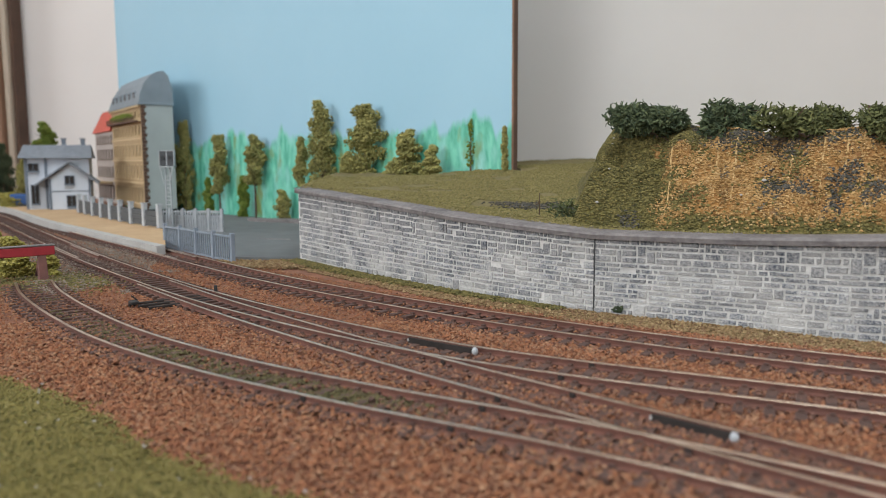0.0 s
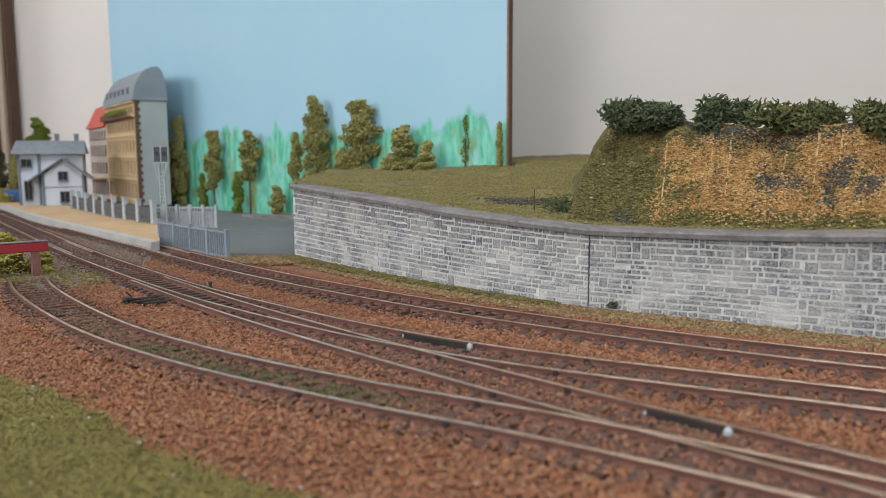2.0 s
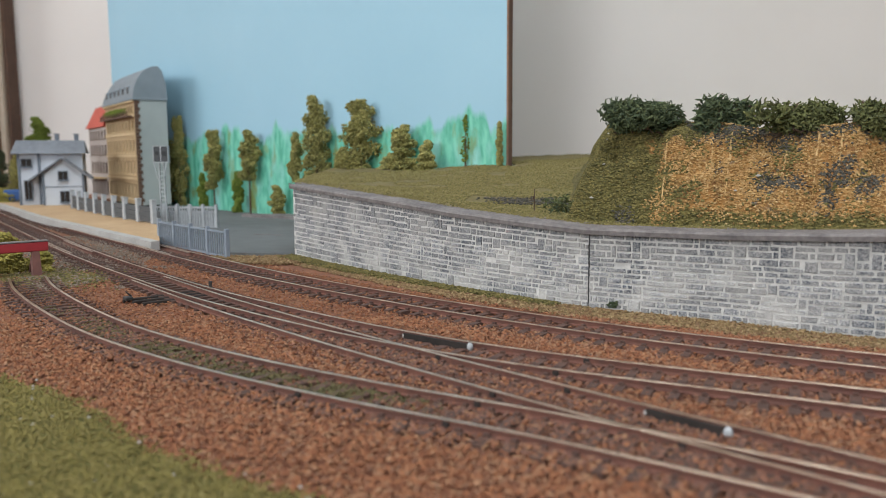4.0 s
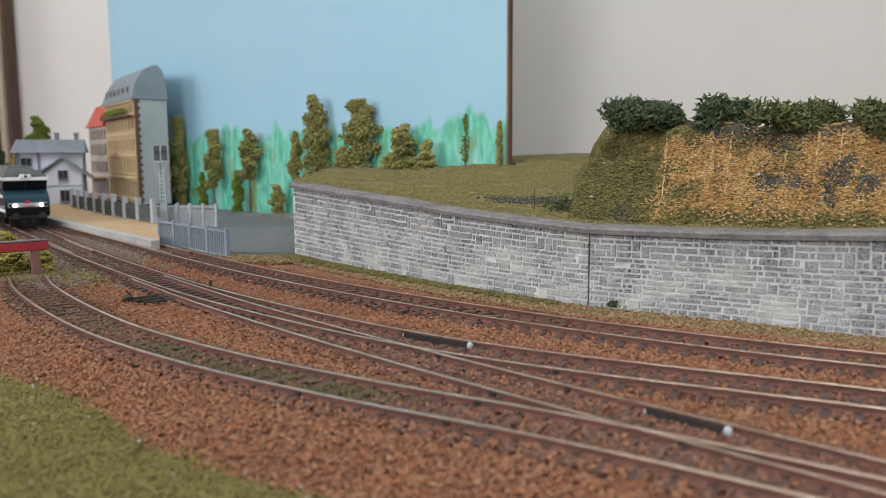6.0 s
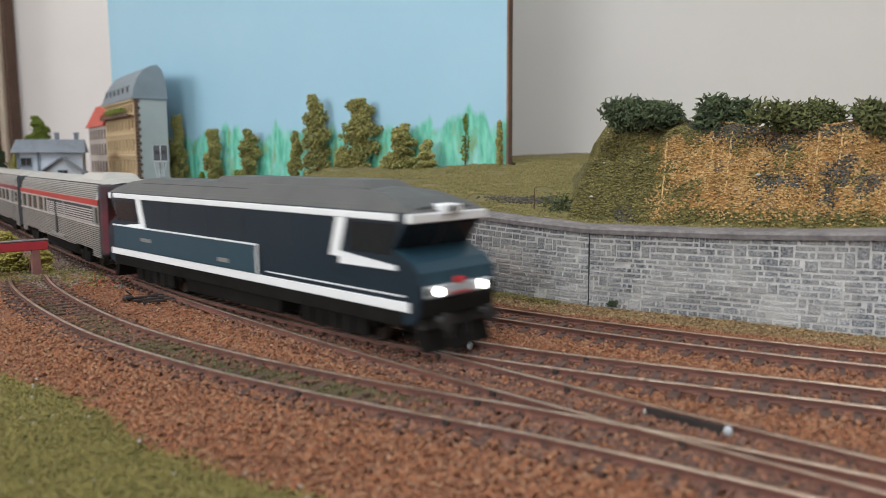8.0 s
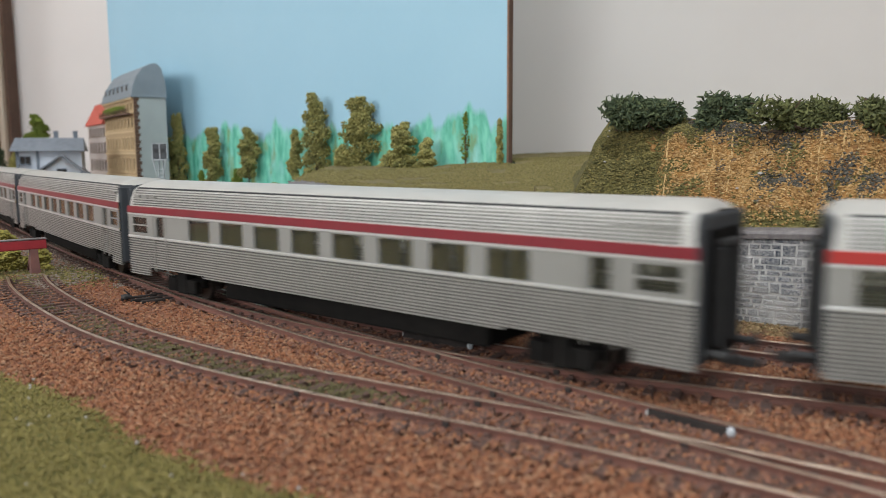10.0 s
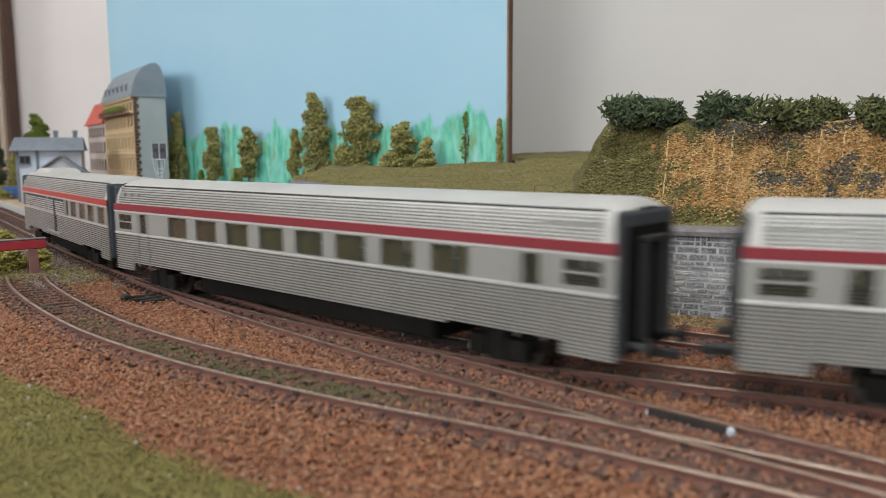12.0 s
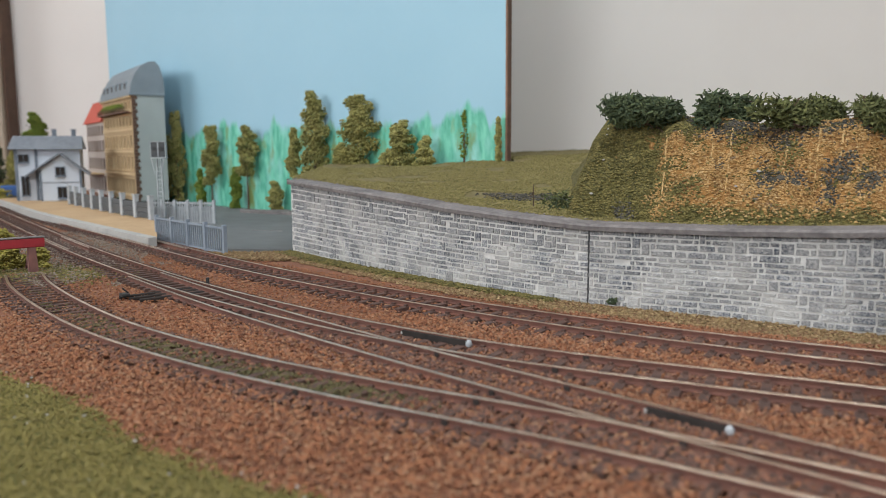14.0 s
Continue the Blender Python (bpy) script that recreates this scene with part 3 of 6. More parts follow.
def build_track(name, line, label, x0=-0.62, x1=0.24, drop=0.0, start=0.0, sleeper_from=-9.0):
    t = tagged(empty(name), label, "railway track", kind="structure")
    if drop:
        t.location.z = -drop
    seen = line[(line[:, 0] > x0 - 0.2) & (line[:, 0] < x1 + 0.5)]
    rest = [line[line[:, 0] <= x0 - 0.19], line[line[:, 0] >= x1 + 0.49]]
    for d in (-GAUGE / 2, GAUGE / 2):
        rail(shifted(seen, d), t)
        for q in rest:
            if len(q) > 4:
                rail(shifted(q, d), t)
    s = arc(seen)
    tan = np.gradient(seen, axis=0)
    rnd = random.Random(3)
    for q in np.arange(0.003, s[-1], 0.0072):
        x, y = np.interp(q, s, seen[:, 0]), np.interp(q, s, seen[:, 1])
        if x < max(x0, sleeper_from) or x > x1:
            continue
        a = math.degrees(math.atan2(np.interp(q, s, tan[:, 1]), np.interp(q, s, tan[:, 0])))
        ob = new("sleeper", SLEEPER)
        ob.parent = t
        ob.matrix_local = pose(x, y, -0.0001 * rnd.random(), 0, 0, a + rnd.uniform(-1.2, 1.2))
    return t


def arc(line):
    return np.r_[0, np.cumsum(np.linalg.norm(np.diff(line, axis=0), axis=1))]


TR = "rusty brown model rails on dark sleepers"
build_track("track_far", TRACK_A, TR + " beside the stone wall")
build_track("track_main", TRACK_B, TR + ", carrying the train")
siding = build_track("track_siding", TRACK_C, TR + " with weeds, ending at the buffer", x1=0.16)
branch = build_track("track_branch", TRACK_D, TR + ", branching off the main line", x1=0.16, drop=0.00012, sleeper_from=-0.02)


def check_rail(line, x0, x1, side, parent):
    seg = shifted(line[(line[:, 0] > x0) & (line[:, 0] < x1)], side)
    bm = bmesh.new()
    sweep(bm, seg, [(-0.0006, -0.0026), (0.0006, -0.0026), (0.00045, -0.0001), (-0.00045, -0.0001)])
    g = part("check_rail", bm, M["guard"], parent, "black check rail with white painted ends")
    for p, q, w in ((seg[0], seg[1], 0.0006), (seg[-1], seg[-2], 0.00095)):
        bm = bmesh.new()
        bmesh.ops.create_icosphere(bm, subdivisions=2, radius=1.0, matrix=Matrix.Translation((0, 0, -0.0011)) @ Matrix.Diagonal((w * 1.2, w, w * 1.5, 1)))
        c = part("end_cap", bm, M["fence_white"] if w > 0.0008 else M["concrete"], g, "white blob of paint")
        c.matrix_local = pose(p[0], p[1], 0, 0, 0, math.degrees(math.atan2(q[1] - p[1], q[0] - p[0])))


for l_, a_, b_, p_ in ((TRACK_B, -0.288, -0.232, "track_main"), (TRACK_A, -0.222, -0.165, "track_far")):
    for d_ in (-0.0062, 0.0062):
        seg_ = shifted(l_[(l_[:, 0] > a_) & (l_[:, 0] < b_)], d_)
        rail(seg_, bpy.data.objects[p_], "check_rail")

check_rail(TRACK_B, -0.018, 0.007, -0.0058, bpy.data.objects["track_main"])
check_rail(TRACK_D, 0.0435, 0.0605, -0.0058, branch)


def fishplate(line, side, x, parent):
    seg = shifted(line, side)
    i = int(np.argmin(np.abs(seg[:, 0] - x)))
    a = math.degrees(math.atan2(*(seg[i + 1] - seg[i - 1])[::-1]))
    bm = bmesh.new()
    box(bm, -0.0009, 0.0009, -0.0009, 0.0009, -0.0028, -0.0004, bevel=0.0002)
    f = part("fishplate", bm, M["guard"], parent, "dark rail joint plate")
    f.matrix_local = pose(seg[i][0], seg[i][1], 0.0001, 0, 0, a)


h = GAUGE / 2
for l_, d_, x_, p_ in ((TRACK_C, h, -0.0385, siding), (TRACK_C, -h, 0.008, siding), (TRACK_C, h, -0.001, siding), (TRACK_D, h, 0.0125, branch), (TRACK_D, -h, 0.0345, branch),
                       (TRACK_B, h, 0.0325, bpy.data.objects["track_main"]), (TRACK_B, -h, 0.043, bpy.data.objects["track_main"]), (TRACK_D, -h, -0.002, branch),
                       (TRACK_D, h, 0.052, branch)):
    fishplate(l_, d_, x_, p_)


def point_machine():
    """Long turnout timbers with a small black lever box."""
    t = tagged(empty("point_lever", pose(-0.121, 0.343, -0.0029, 0, 0, -49)), "black point lever box on long dark timbers", "point lever")
    for i in range(3):
        bm = bmesh.new()
        box(bm, -0.0012, 0.0012, -0.021 + 0.002 * i, 0.012, 0, 0.0014, bevel=0.0003)
        p = part("timber", bm, M["guard"], t)
        p.matrix_local = pose(-0.008 + 0.0065 * i, 0, 0)
    bm = bmesh.new()
    box(bm, -0.0024, 0.0024, -0.0215, -0.018, 0.0014, 0.0030, bevel=0.0005)
    p = part("lever_box", bm, M["black"], t)
    p.matrix_local = pose(-0.005, 0, 0)
    bm = bmesh.new()
    bmesh.ops.create_cone(bm, cap_ends=True, segments=8, radius1=0.0004, radius2=0.0003, depth=0.0035)
    p = part("lever", bm, M["black"], t)
    p.matrix_local = pose(-0.005, -0.0195, 0.0042, 45, 0, 0)
    s = tagged(empty("marker_post", pose(-0.111, 0.361, -0.0036)), "short black marker post between tracks", "post")
    bm = bmesh.new()
    box(bm, -0.0007, 0.0007, -0.0007, 0.0007, 0, 0.006, bevel=0.0002)
    part("stake", bm, M["black"], s)
    bm = bmesh.new()
    box(bm, -0.0016, 0.0016, -0.0012, 0.0012, 0, 0.001, bevel=0.0002)
    part("base", bm, M["black"], s)


point_machine()


# ---------------------------------------------------------------- stone retaining wall
def build_wall():
    top = wall_top(WALL[:, 0])
    w = tagged(empty("retaining_wall"), "curved grey stone retaining wall with pale mortar and coping", "wall", kind="structure")
    bm = bmesh.new()
    t = np.gradient(WALL, axis=0)
    t /= np.linalg.norm(t, axis=1)[:, None]
    rings = []
    gap_i = int(np.argmin(np.abs(WALL[:, 0] - 0.0606)))
    for (x, y), (tx, ty), z in zip(WALL, t, top):
        f = lambda a, b: bm.verts.new((x + ty * a, y - tx * a, b))
        rings.append([f(0, -0.006), f(0, z - 0.001), f(-0.006, z - 0.001), f(-0.006, -0.006)])
    for i, (a, b) in enumerate(zip(rings, rings[1:])):
        for j in range(4):
            bm.faces.new((a[j], b[j], b[(j + 1) % 4], a[(j + 1) % 4]))
    bm.faces.new(rings[0])
    bm.faces.new(rings[-1][::-1])
    part("mortar_core", bm, M["mortar"], w, "pale whitish mortar")
    # return wall at the road end
    bm = bmesh.new()
    box(bm, -0.006, 0.0, 0, 0.26, -0.006, 0.0425)
    ret = part("return_wall", bm, M["stone"], w)
    ret.matrix_local = pose(-0.0885, 0.490, 0, 0, 0, 3)
    # coping in lengths
    s, q = WALL_S, 0.0
    cuts = [0.0]
    rnd = random.Random(11)
    while cuts[-1] < s[-1]:
        cuts.append(cuts[-1] + rnd.uniform(0.075, 0.10))
    for a, b in zip(cuts, cuts[1:]):
        m = (s >= a) & (s <= b + 0.0020)
        if m.sum() < 3:
            continue
        bm = bmesh.new()
        sweep(bm, WALL[m], [(0.0026, -0.0027), (0.0029, -0.0009), (0.0020, 0.0), (-0.0105, 0.0004), (-0.0110, -0.0027)], z=top[m] + 0.00008 * rnd.random())
        part("coping_stone", bm, M["coping"], w)
    # stones in courses
    shapes = []
    for v in range(7):
        bm = bmesh.new()
        box(bm, -0.5, 0.5, -0.5, 0.5, -0.5, 0.5)
        r = random.Random(40 + v)
        for vert in bm.verts:
            k = 1.0 if vert.co.y > 0 else 0.93
            vert.co = Vector((vert.co.x * k + r.uniform(-0.05, 0.05), vert.co.y + r.uniform(-0.12, 0.12) * (vert.co.y < 0), vert.co.z * (k - 0.04) + r.uniform(-0.06, 0.06)))
        bmesh.ops.bevel(bm, geom=[e for e in bm.edges if all(u.co.y < 0 for u in e.verts)], offset=0.07, segments=1, affect="EDGES")
        me = bpy.data.meshes.new("wall_stone")
        bm.to_mesh(me)
        bm.free()
        me.materials.append(M["stone"])
        shapes.append(me)
    far_v, far_f = [], []
    sj = float(np.interp(0.0606, WALL[:, 0], s))
    count = 0
    # courses rise and fall with the coping; some stones reach through two courses
    rnd = random.Random(7)
    heights = []
    while sum(heights) < 0.992:
        heights.append(rnd.choice((0.058, 0.066, 0.074, 0.082)))
    heights = [v / sum(heights) for v in heights]
    level, taken = 0.0, []
    for row, hgt in enumerate(heights):
        q = rnd.uniform(0.0, 0.003)
        tall = []
        while q < 0.62:
            ln = rnd.choice((0.0022, 0.0038, 0.0050, 0.0062, 0.0074, 0.0090))
            if q < sj < q + ln:
                ln = sj - q if sj - q > 0.0012 else q + ln - sj
                q = q if q + ln <= sj + 1e-6 else sj
            block = [b for b in taken if b[0] < q + ln and b[1] > q]
            if block:
                if block[0][0] - q < 0.0014:
                    q = block[0][1]
                    continue
                ln = block[0][0] - q
            x, y = np.interp(q + ln / 2, s, WALL[:, 0]), np.interp(q + ln / 2, s, WALL[:, 1])
            tx, ty = np.interp(q + ln / 2, s, t[:, 0]), np.interp(q + ln / 2, s, t[:, 1])
            full = float(wall_top(x)) - 0.0026 + 0.004
            hh = hgt
            if ln < 0.0056 and row + 1 < len(heights) and rnd.random() < 0.16:
                hh = hgt + heights[row + 1]
                tall.append((q, q + ln))
            if rnd.random() > 0.008:
                m = (Matrix.Translation((x, y, -0.004 + full * (level + hh / 2))) @ Euler((0, 0, math.atan2(ty, tx) + math.radians(rnd.uniform(-0.8, 0.8)))).to_matrix().to_4x4()
                     @ Matrix.Diagonal((ln - rnd.uniform(0.0004, 0.0008), 0.0009 + rnd.uniform(-0.0002, 0.0003), full * hh - rnd.uniform(0.00045, 0.0008), 1)))
                me = rnd.choice(shapes)
                if -0.1 < x < 0.17 and count < 600:
                    ob = new("stone", me)
                    ob.parent = w
                    ob.matrix_local = m
                    count += 1
                else:
                    o = len(far_v)
                    far_v += [tuple(m @ v.co) for v in me.vertices]
                    far_f += [tuple(o + k for k in p.vertices) for p in me.polygons]
            q += ln
        taken = tall
        level += hgt
    me = bpy.data.meshes.new("wall_stones")
    me.from_pydata(far_v, [], far_f)
    me.materials.append(M["stone"])
    ob = tagged(new("stones_beyond", me), kind="stuff")
    ob.parent = w
    # panel joint and drain
    x, y, z0 = 0.0606, float(np.interp(0.0606, WALL[:, 0], WALL[:, 1])), float(wall_top(0.0606))
    bm = bmesh.new()
    box(bm, -0.00025, 0.00025, -0.0004, 0.0004, -0.003, z0 - 0.002)
    j = part("panel_joint", bm, M["louvre_dark"], w, "dark narrow joint between wall panels")
    j.matrix_local = pose(x, y, 0, 0, 0, -38)
    i = int(np.argmin(np.abs(WALL[:, 0] - 0.0705)))
    bits("drain_moss", np.array([[WALL[i][0] - 0.0008 + random.uniform(-0.002, 0.002), WALL[i][1] - 0.0012, 0.0006 + random.uniform(-0.0012, 0.0012)] for _ in range(60)]), 0.0006,
         M["foam_dark"], "dark moss tuft at a drain in the wall", "moss", 12)


build_wall()


# ---------------------------------------------------------------- lawn and cliff behind the wall
def lawn_z(x, y):
    d = -signed(WALL, x, y)
    base = wall_top(x - 0.65 * np.clip(d, 0, 0.2)) + 0.0002
    rise = 0.022 * np.clip((y - 0.36) / 0.28, 0, 1) ** 1.2 * np.clip((x + 0.02) / 0.17, 0, 1) + 0.004 * np.clip((y - 0.5) / 0.2, 0, 1)
    ease = np.clip((d - 0.005) / 0.010, 0, 1)
    return base - 0.0010 * (1 - ease) + rise + ease * (0.0014 * rough_noise(x, y, 70, 21) + 0.0010 * rough_noise(x, y, 260, 22)), d


GULLIES = [(0.278, 0.009, 0.0035), (0.362, 0.009, 0.0045), (0.43, 0.012, 0.0030), (0.478, 0.007, 0.0035), (0.506, 0.007, 0.0035), (0.57, 0.012, 0.004), (0.23, 0.006, 0.003)]


def cliff_z(x, y, raw=False):
    z, d = lawn_z(x, y)
    inside = d - 0.011 - 0.004 * rough_noise(x, y, 55, 31)
    left = (x + 0.006 - 0.178 * y) * 0.985 - 0.003 * rough_noise(x, y, 60, 32)
    f = lambda v, w: np.clip(v / w, 0, 1) ** 0.8
    front = f(inside, 0.030 + 0.010 * rough_noise(x, y, 90, 33))
    side = np.clip(left / (0.007 + 0.036 * y), 0, 1)
    top = 0.0392 + 0.004 * rough_noise(x, y, 30, 34) + 0.001 * np.clip((0.16 - x) / 0.08, 0, 1) - 0.0045 * np.clip((x - 0.12) / 0.05, 0, 1)
    back = np.clip((0.155 - d) / 0.05, 0, 1)
    k = np.minimum(np.minimum(front, side), back)
    ridge = (0.0045 * (rough_noise(x, y, 170, 35) - 0.5) + 0.009 * (rough_noise(x * 2.2, y * 0.4, 60, 36) - 0.5)) * np.sin(np.pi * np.clip(k, 0, 1))
    # washed out gullies down the face
    along = x / np.maximum(y, 0.1) + 0.012 * (rough_noise(x, y, 140, 37) - 0.5)
    for a, wide, deep in GULLIES:
        ridge = ridge - deep * np.exp(-((along - a) / wide) ** 2) * np.sin(np.pi * np.clip(k, 0, 1)) ** 0.7
    return z - 0.0008 + (top * k + ridge) * (k > 0), (np.minimum(inside, left) + 0.0045 if raw else k)


def clipped_field(name, xs, ys, zf, keep, mat, label, category, kind):
    X, Y = np.meshgrid(xs, ys)
    Z, K = zf(X.ravel(), Y.ravel())
    ok = keep(X.ravel(), Y.ravel(), K)
    i = np.arange(X.size).reshape(X.shape)
    faces = np.stack([i[:-1, :-1], i[:-1, 1:], i[1:, 1:], i[1:, :-1]], -1).reshape(-1, 4)
    faces = faces[ok[faces].all(1)]
    used = np.unique(faces)
    remap = np.zeros(X.size, int)
    remap[used] = np.arange(len(used))
    me = bpy.data.meshes.new(name)
    me.from_pydata(np.stack([X.ravel(), Y.ravel(), Z], 1)[used].tolist(), [], remap[faces].tolist())
    me.materials.append(mat)
    me.polygons.foreach_set("use_smooth", [True] * len(me.polygons))
    return tagged(new(name, me), label, category, kind=kind)


PANEL_A, PANEL_B = Vector((-0.487, 1.127, 0)), Vector((0.053, 0.597, 0))
PANEL_DIR = (PANEL_B - PANEL_A).normalized()
PANEL_N = Vector((PANEL_DIR.y, -PANEL_DIR.x, 0))


def before_panel(x, y):
    return (x - PANEL_A.x) * PANEL_N.x + (y - PANEL_A.y) * PANEL_N.y < -0.0 if PANEL_N.y > 0 else (x - PANEL_A.x) * PANEL_N.x + (y - PANEL_A.y) * PANEL_N.y > 0.0


def build_hill():
    lim = lambda x, y, d: (d > 0.0038) & (x > -0.0945 - 0.05 * (y - 0.49)) & (before_panel(x, y) | (x > 0.056)) & (y < 0.90)
    clipped_field("lawn", np.linspace(-0.13, 0.72, 520), np.linspace(0.1, 1.0, 420), lawn_z, lim, M["hillgrass"], "olive green scatter lawn above the stone wall", "grass", "structure")
    clipped_field("cliff", np.linspace(0.05, 0.62, 420), np.linspace(0.13, 0.50, 300), lambda x, y: cliff_z(x, y, True), lambda x, y, k: k > 0.0, M["cliff"],
                  "ochre sand cliff with green flock and grey scree", "cliff", "structure")
    r = np.random.RandomState(14)
    # flock on the lawn
    n = 130000
    x, y = r.uniform(-0.10, 0.13, n), r.uniform(0.29, 0.64, n)
    z, d = lawn_z(x, y)
    k = (d > 0.0055) & lim(x, y, d) & ((rough_noise(x, y, 50, 41) > 0.25) | (d < 0.012))
    bits("lawn_flock", np.stack([x, y, z + 0.0002], 1)[k], 0.00052, M["lawn_turf"], "olive flock strewn over the lawn", "grass", 15)
    grey = (d > 0.008) & lim(x, y, d) & (np.hypot((x - 0.045) / 0.03, (y - 0.40) / 0.02) < r.rand(n)) & (r.rand(n) < 0.5)
    bits("lawn_scree", np.stack([x, y, z + 0.0008], 1)[grey], 0.0007, M["scree"], "dark grey scree patch on the lawn", "scree", 16)
    edge = (d > 0.005) & (d < 0.009) & (r.rand(n) < 0.45)
    bits("edge_grit", np.stack([x, y, z + 0.0005], 1)[edge], 0.0005, M["coping"], "pale grit along the coping", "grit", 17)
    # crumbs over the whole cliff: flock on flank and foot, ochre sand on the face, scree under the crest and in patches
    n = 210000
    y = r.uniform(0.17, 0.42, n)
    x = r.uniform(0.05, 0.30, n)
    ok = x < 0.62 * y + 0.02
    x, y = x[ok], y[ok]
    n = len(x)
    z, k = cliff_z(x, y)
    on = k > 0.01
    soft = lambda v: 1 / (1 + np.exp(-np.clip(v, -40, 40)))
    blot = rough_noise(x, y, 80, 51) - 0.5
    green = soft((0.290 + 0.10 * blot + 0.07 * (rough_noise(x, y, 190, 53) - 0.5) + 0.07 * np.clip(k - 0.55, 0, 1) - x / y) / 0.008) + soft((0.10 + 0.10 * blot - k) / 0.035) + 0.75 * soft((rough_noise(x, y, 65, 52) - 0.80) / 0.03) + 0.015
    green = r.rand(n) < np.clip(green, 0, 1)
    grey = soft((k - 0.87 - 0.14 * blot) / 0.03) * (x > 0.108) * 0.75
    for px, py, rad in ((0.130, 0.302, 0.0090), (0.150, 0.292, 0.0060), (0.1585, 0.283, 0.0062), (0.0725, 0.320, 0.0060), (0.136, 0.298, 0.005), (0.144, 0.287, 0.003)):
        grey = np.maximum(grey, 0.92 * soft((rad * (0.8 + 0.9 * blot) - np.hypot(x - px, (y - py) * 1.3)) / 0.0009))
    grey = (r.rand(n) < grey) & (k < 0.995)
    P = np.stack([x, y, z + 0.0001 + 0.0004 * r.rand(n)], 1)
    bits("cliff_flock", P[on & green & ~grey], 0.00068, M["cliff_turf"], "brown olive flock on the cliff flank and foot", "grass", 18)
    bits("cliff_scree", P[on & grey], 0.00066, M["scree"], "dark grey scree on the cliff crest and face", "scree", 90)
    ochre = island_paint("ochre crumbs", [(0.26, 0.145, 0.048), (0.45, 0.26, 0.092), (0.58, 0.36, 0.14), (0.36, 0.20, 0.066), (0.64, 0.45, 0.22)])
    bits("cliff_crumbs", P[on & ~green & ~grey], 0.00060, ochre, "ochre sand crumbs on the cliff face", "sand", 19)
    pale = on & (k < 0.9) & (r.rand(n) < 0.0005)
    bits("cliff_pebbles", P[pale] + np.array([0, -0.0004, 0.0004]), 0.00085, M["concrete"], "pale pebbles stuck on the cliff", "pebbles", 20)


build_hill()


def surface(x, y, kind=cliff_z):
    return float(kind(np.array([x]), np.array([y]))[0][0])


def twigs(bm, centre, radii, count, rnd, thick=0.00035, seg=4, length=0.007):
    """A tangle of thin bent twigs filling an ellipsoid."""
    for _ in range(count):
        while True:
            p = Vector((rnd.uniform(-1, 1), rnd.uniform(-1, 1), rnd.uniform(-1, 1)))
            if p.length < 1:
                break
        p = Vector((p.x * radii[0], p.y * radii[1], p.z * radii[2])) + Vector(centre)
        d = Vector((rnd.uniform(-1, 1), rnd.uniform(-1, 1), rnd.uniform(-0.6, 0.6))).normalized()
        ring0 = None
        w = thick * rnd.uniform(0.7, 1.3)
        for i in range(seg):
            a = d.orthogonal().normalized()
            b = d.cross(a)
            ww = w * (1 - 0.6 * i / seg)
            ring = [bm.verts.new(p + (a * math.cos(u) + b * math.sin(u)) * ww) for u in (0, 2.09, 4.19)]
            if ring0:
                for j in range(3):
                    bm.faces.new((ring0[j], ring[j], ring[(j + 1) % 3], ring0[(j + 1) % 3]))
            ring0 = ring
            d = (d + Vector((rnd.uniform(-1, 1), rnd.uniform(-1, 1), rnd.uniform(-0.8, 0.75)))).normalized()
            p = p + d * (length / seg) * rnd.uniform(0.7, 1.3)


def lichen_bush(x, y, rx, ry, rz, mat, label, count, seed, lift=0.18):
    z = surface(x, y)
    t = tagged(empty("lichen_bush", pose(x, y, z)), label, "bush", group="bushes on the cliff")
    rnd = random.Random(seed)
    bm = bmesh.new()
    for _ in range(9):
        a, q = rnd.uniform(0, 6.28), rnd.uniform(0.2, 0.62)
        c = (rx * q * math.cos(a), ry * q * math.sin(a), rz * (lift + rnd.uniform(-0.35, 0.45)))
        twigs(bm, c, (rx * 0.5, ry * 0.55, rz * 0.55), int(count * 0.26), rnd, 0.00052, 4, 0.0042)
    part("foliage", bm, mat, t)
    bm = bmesh.new()
    twigs(bm, (0, 0, rz * 0.1), (rx * 0.5, ry * 0.5, rz * 0.6), 25, rnd, 0.0007, 4, 0.012)
    part("stem_tangle", bm, M["bark"], t)
    return t


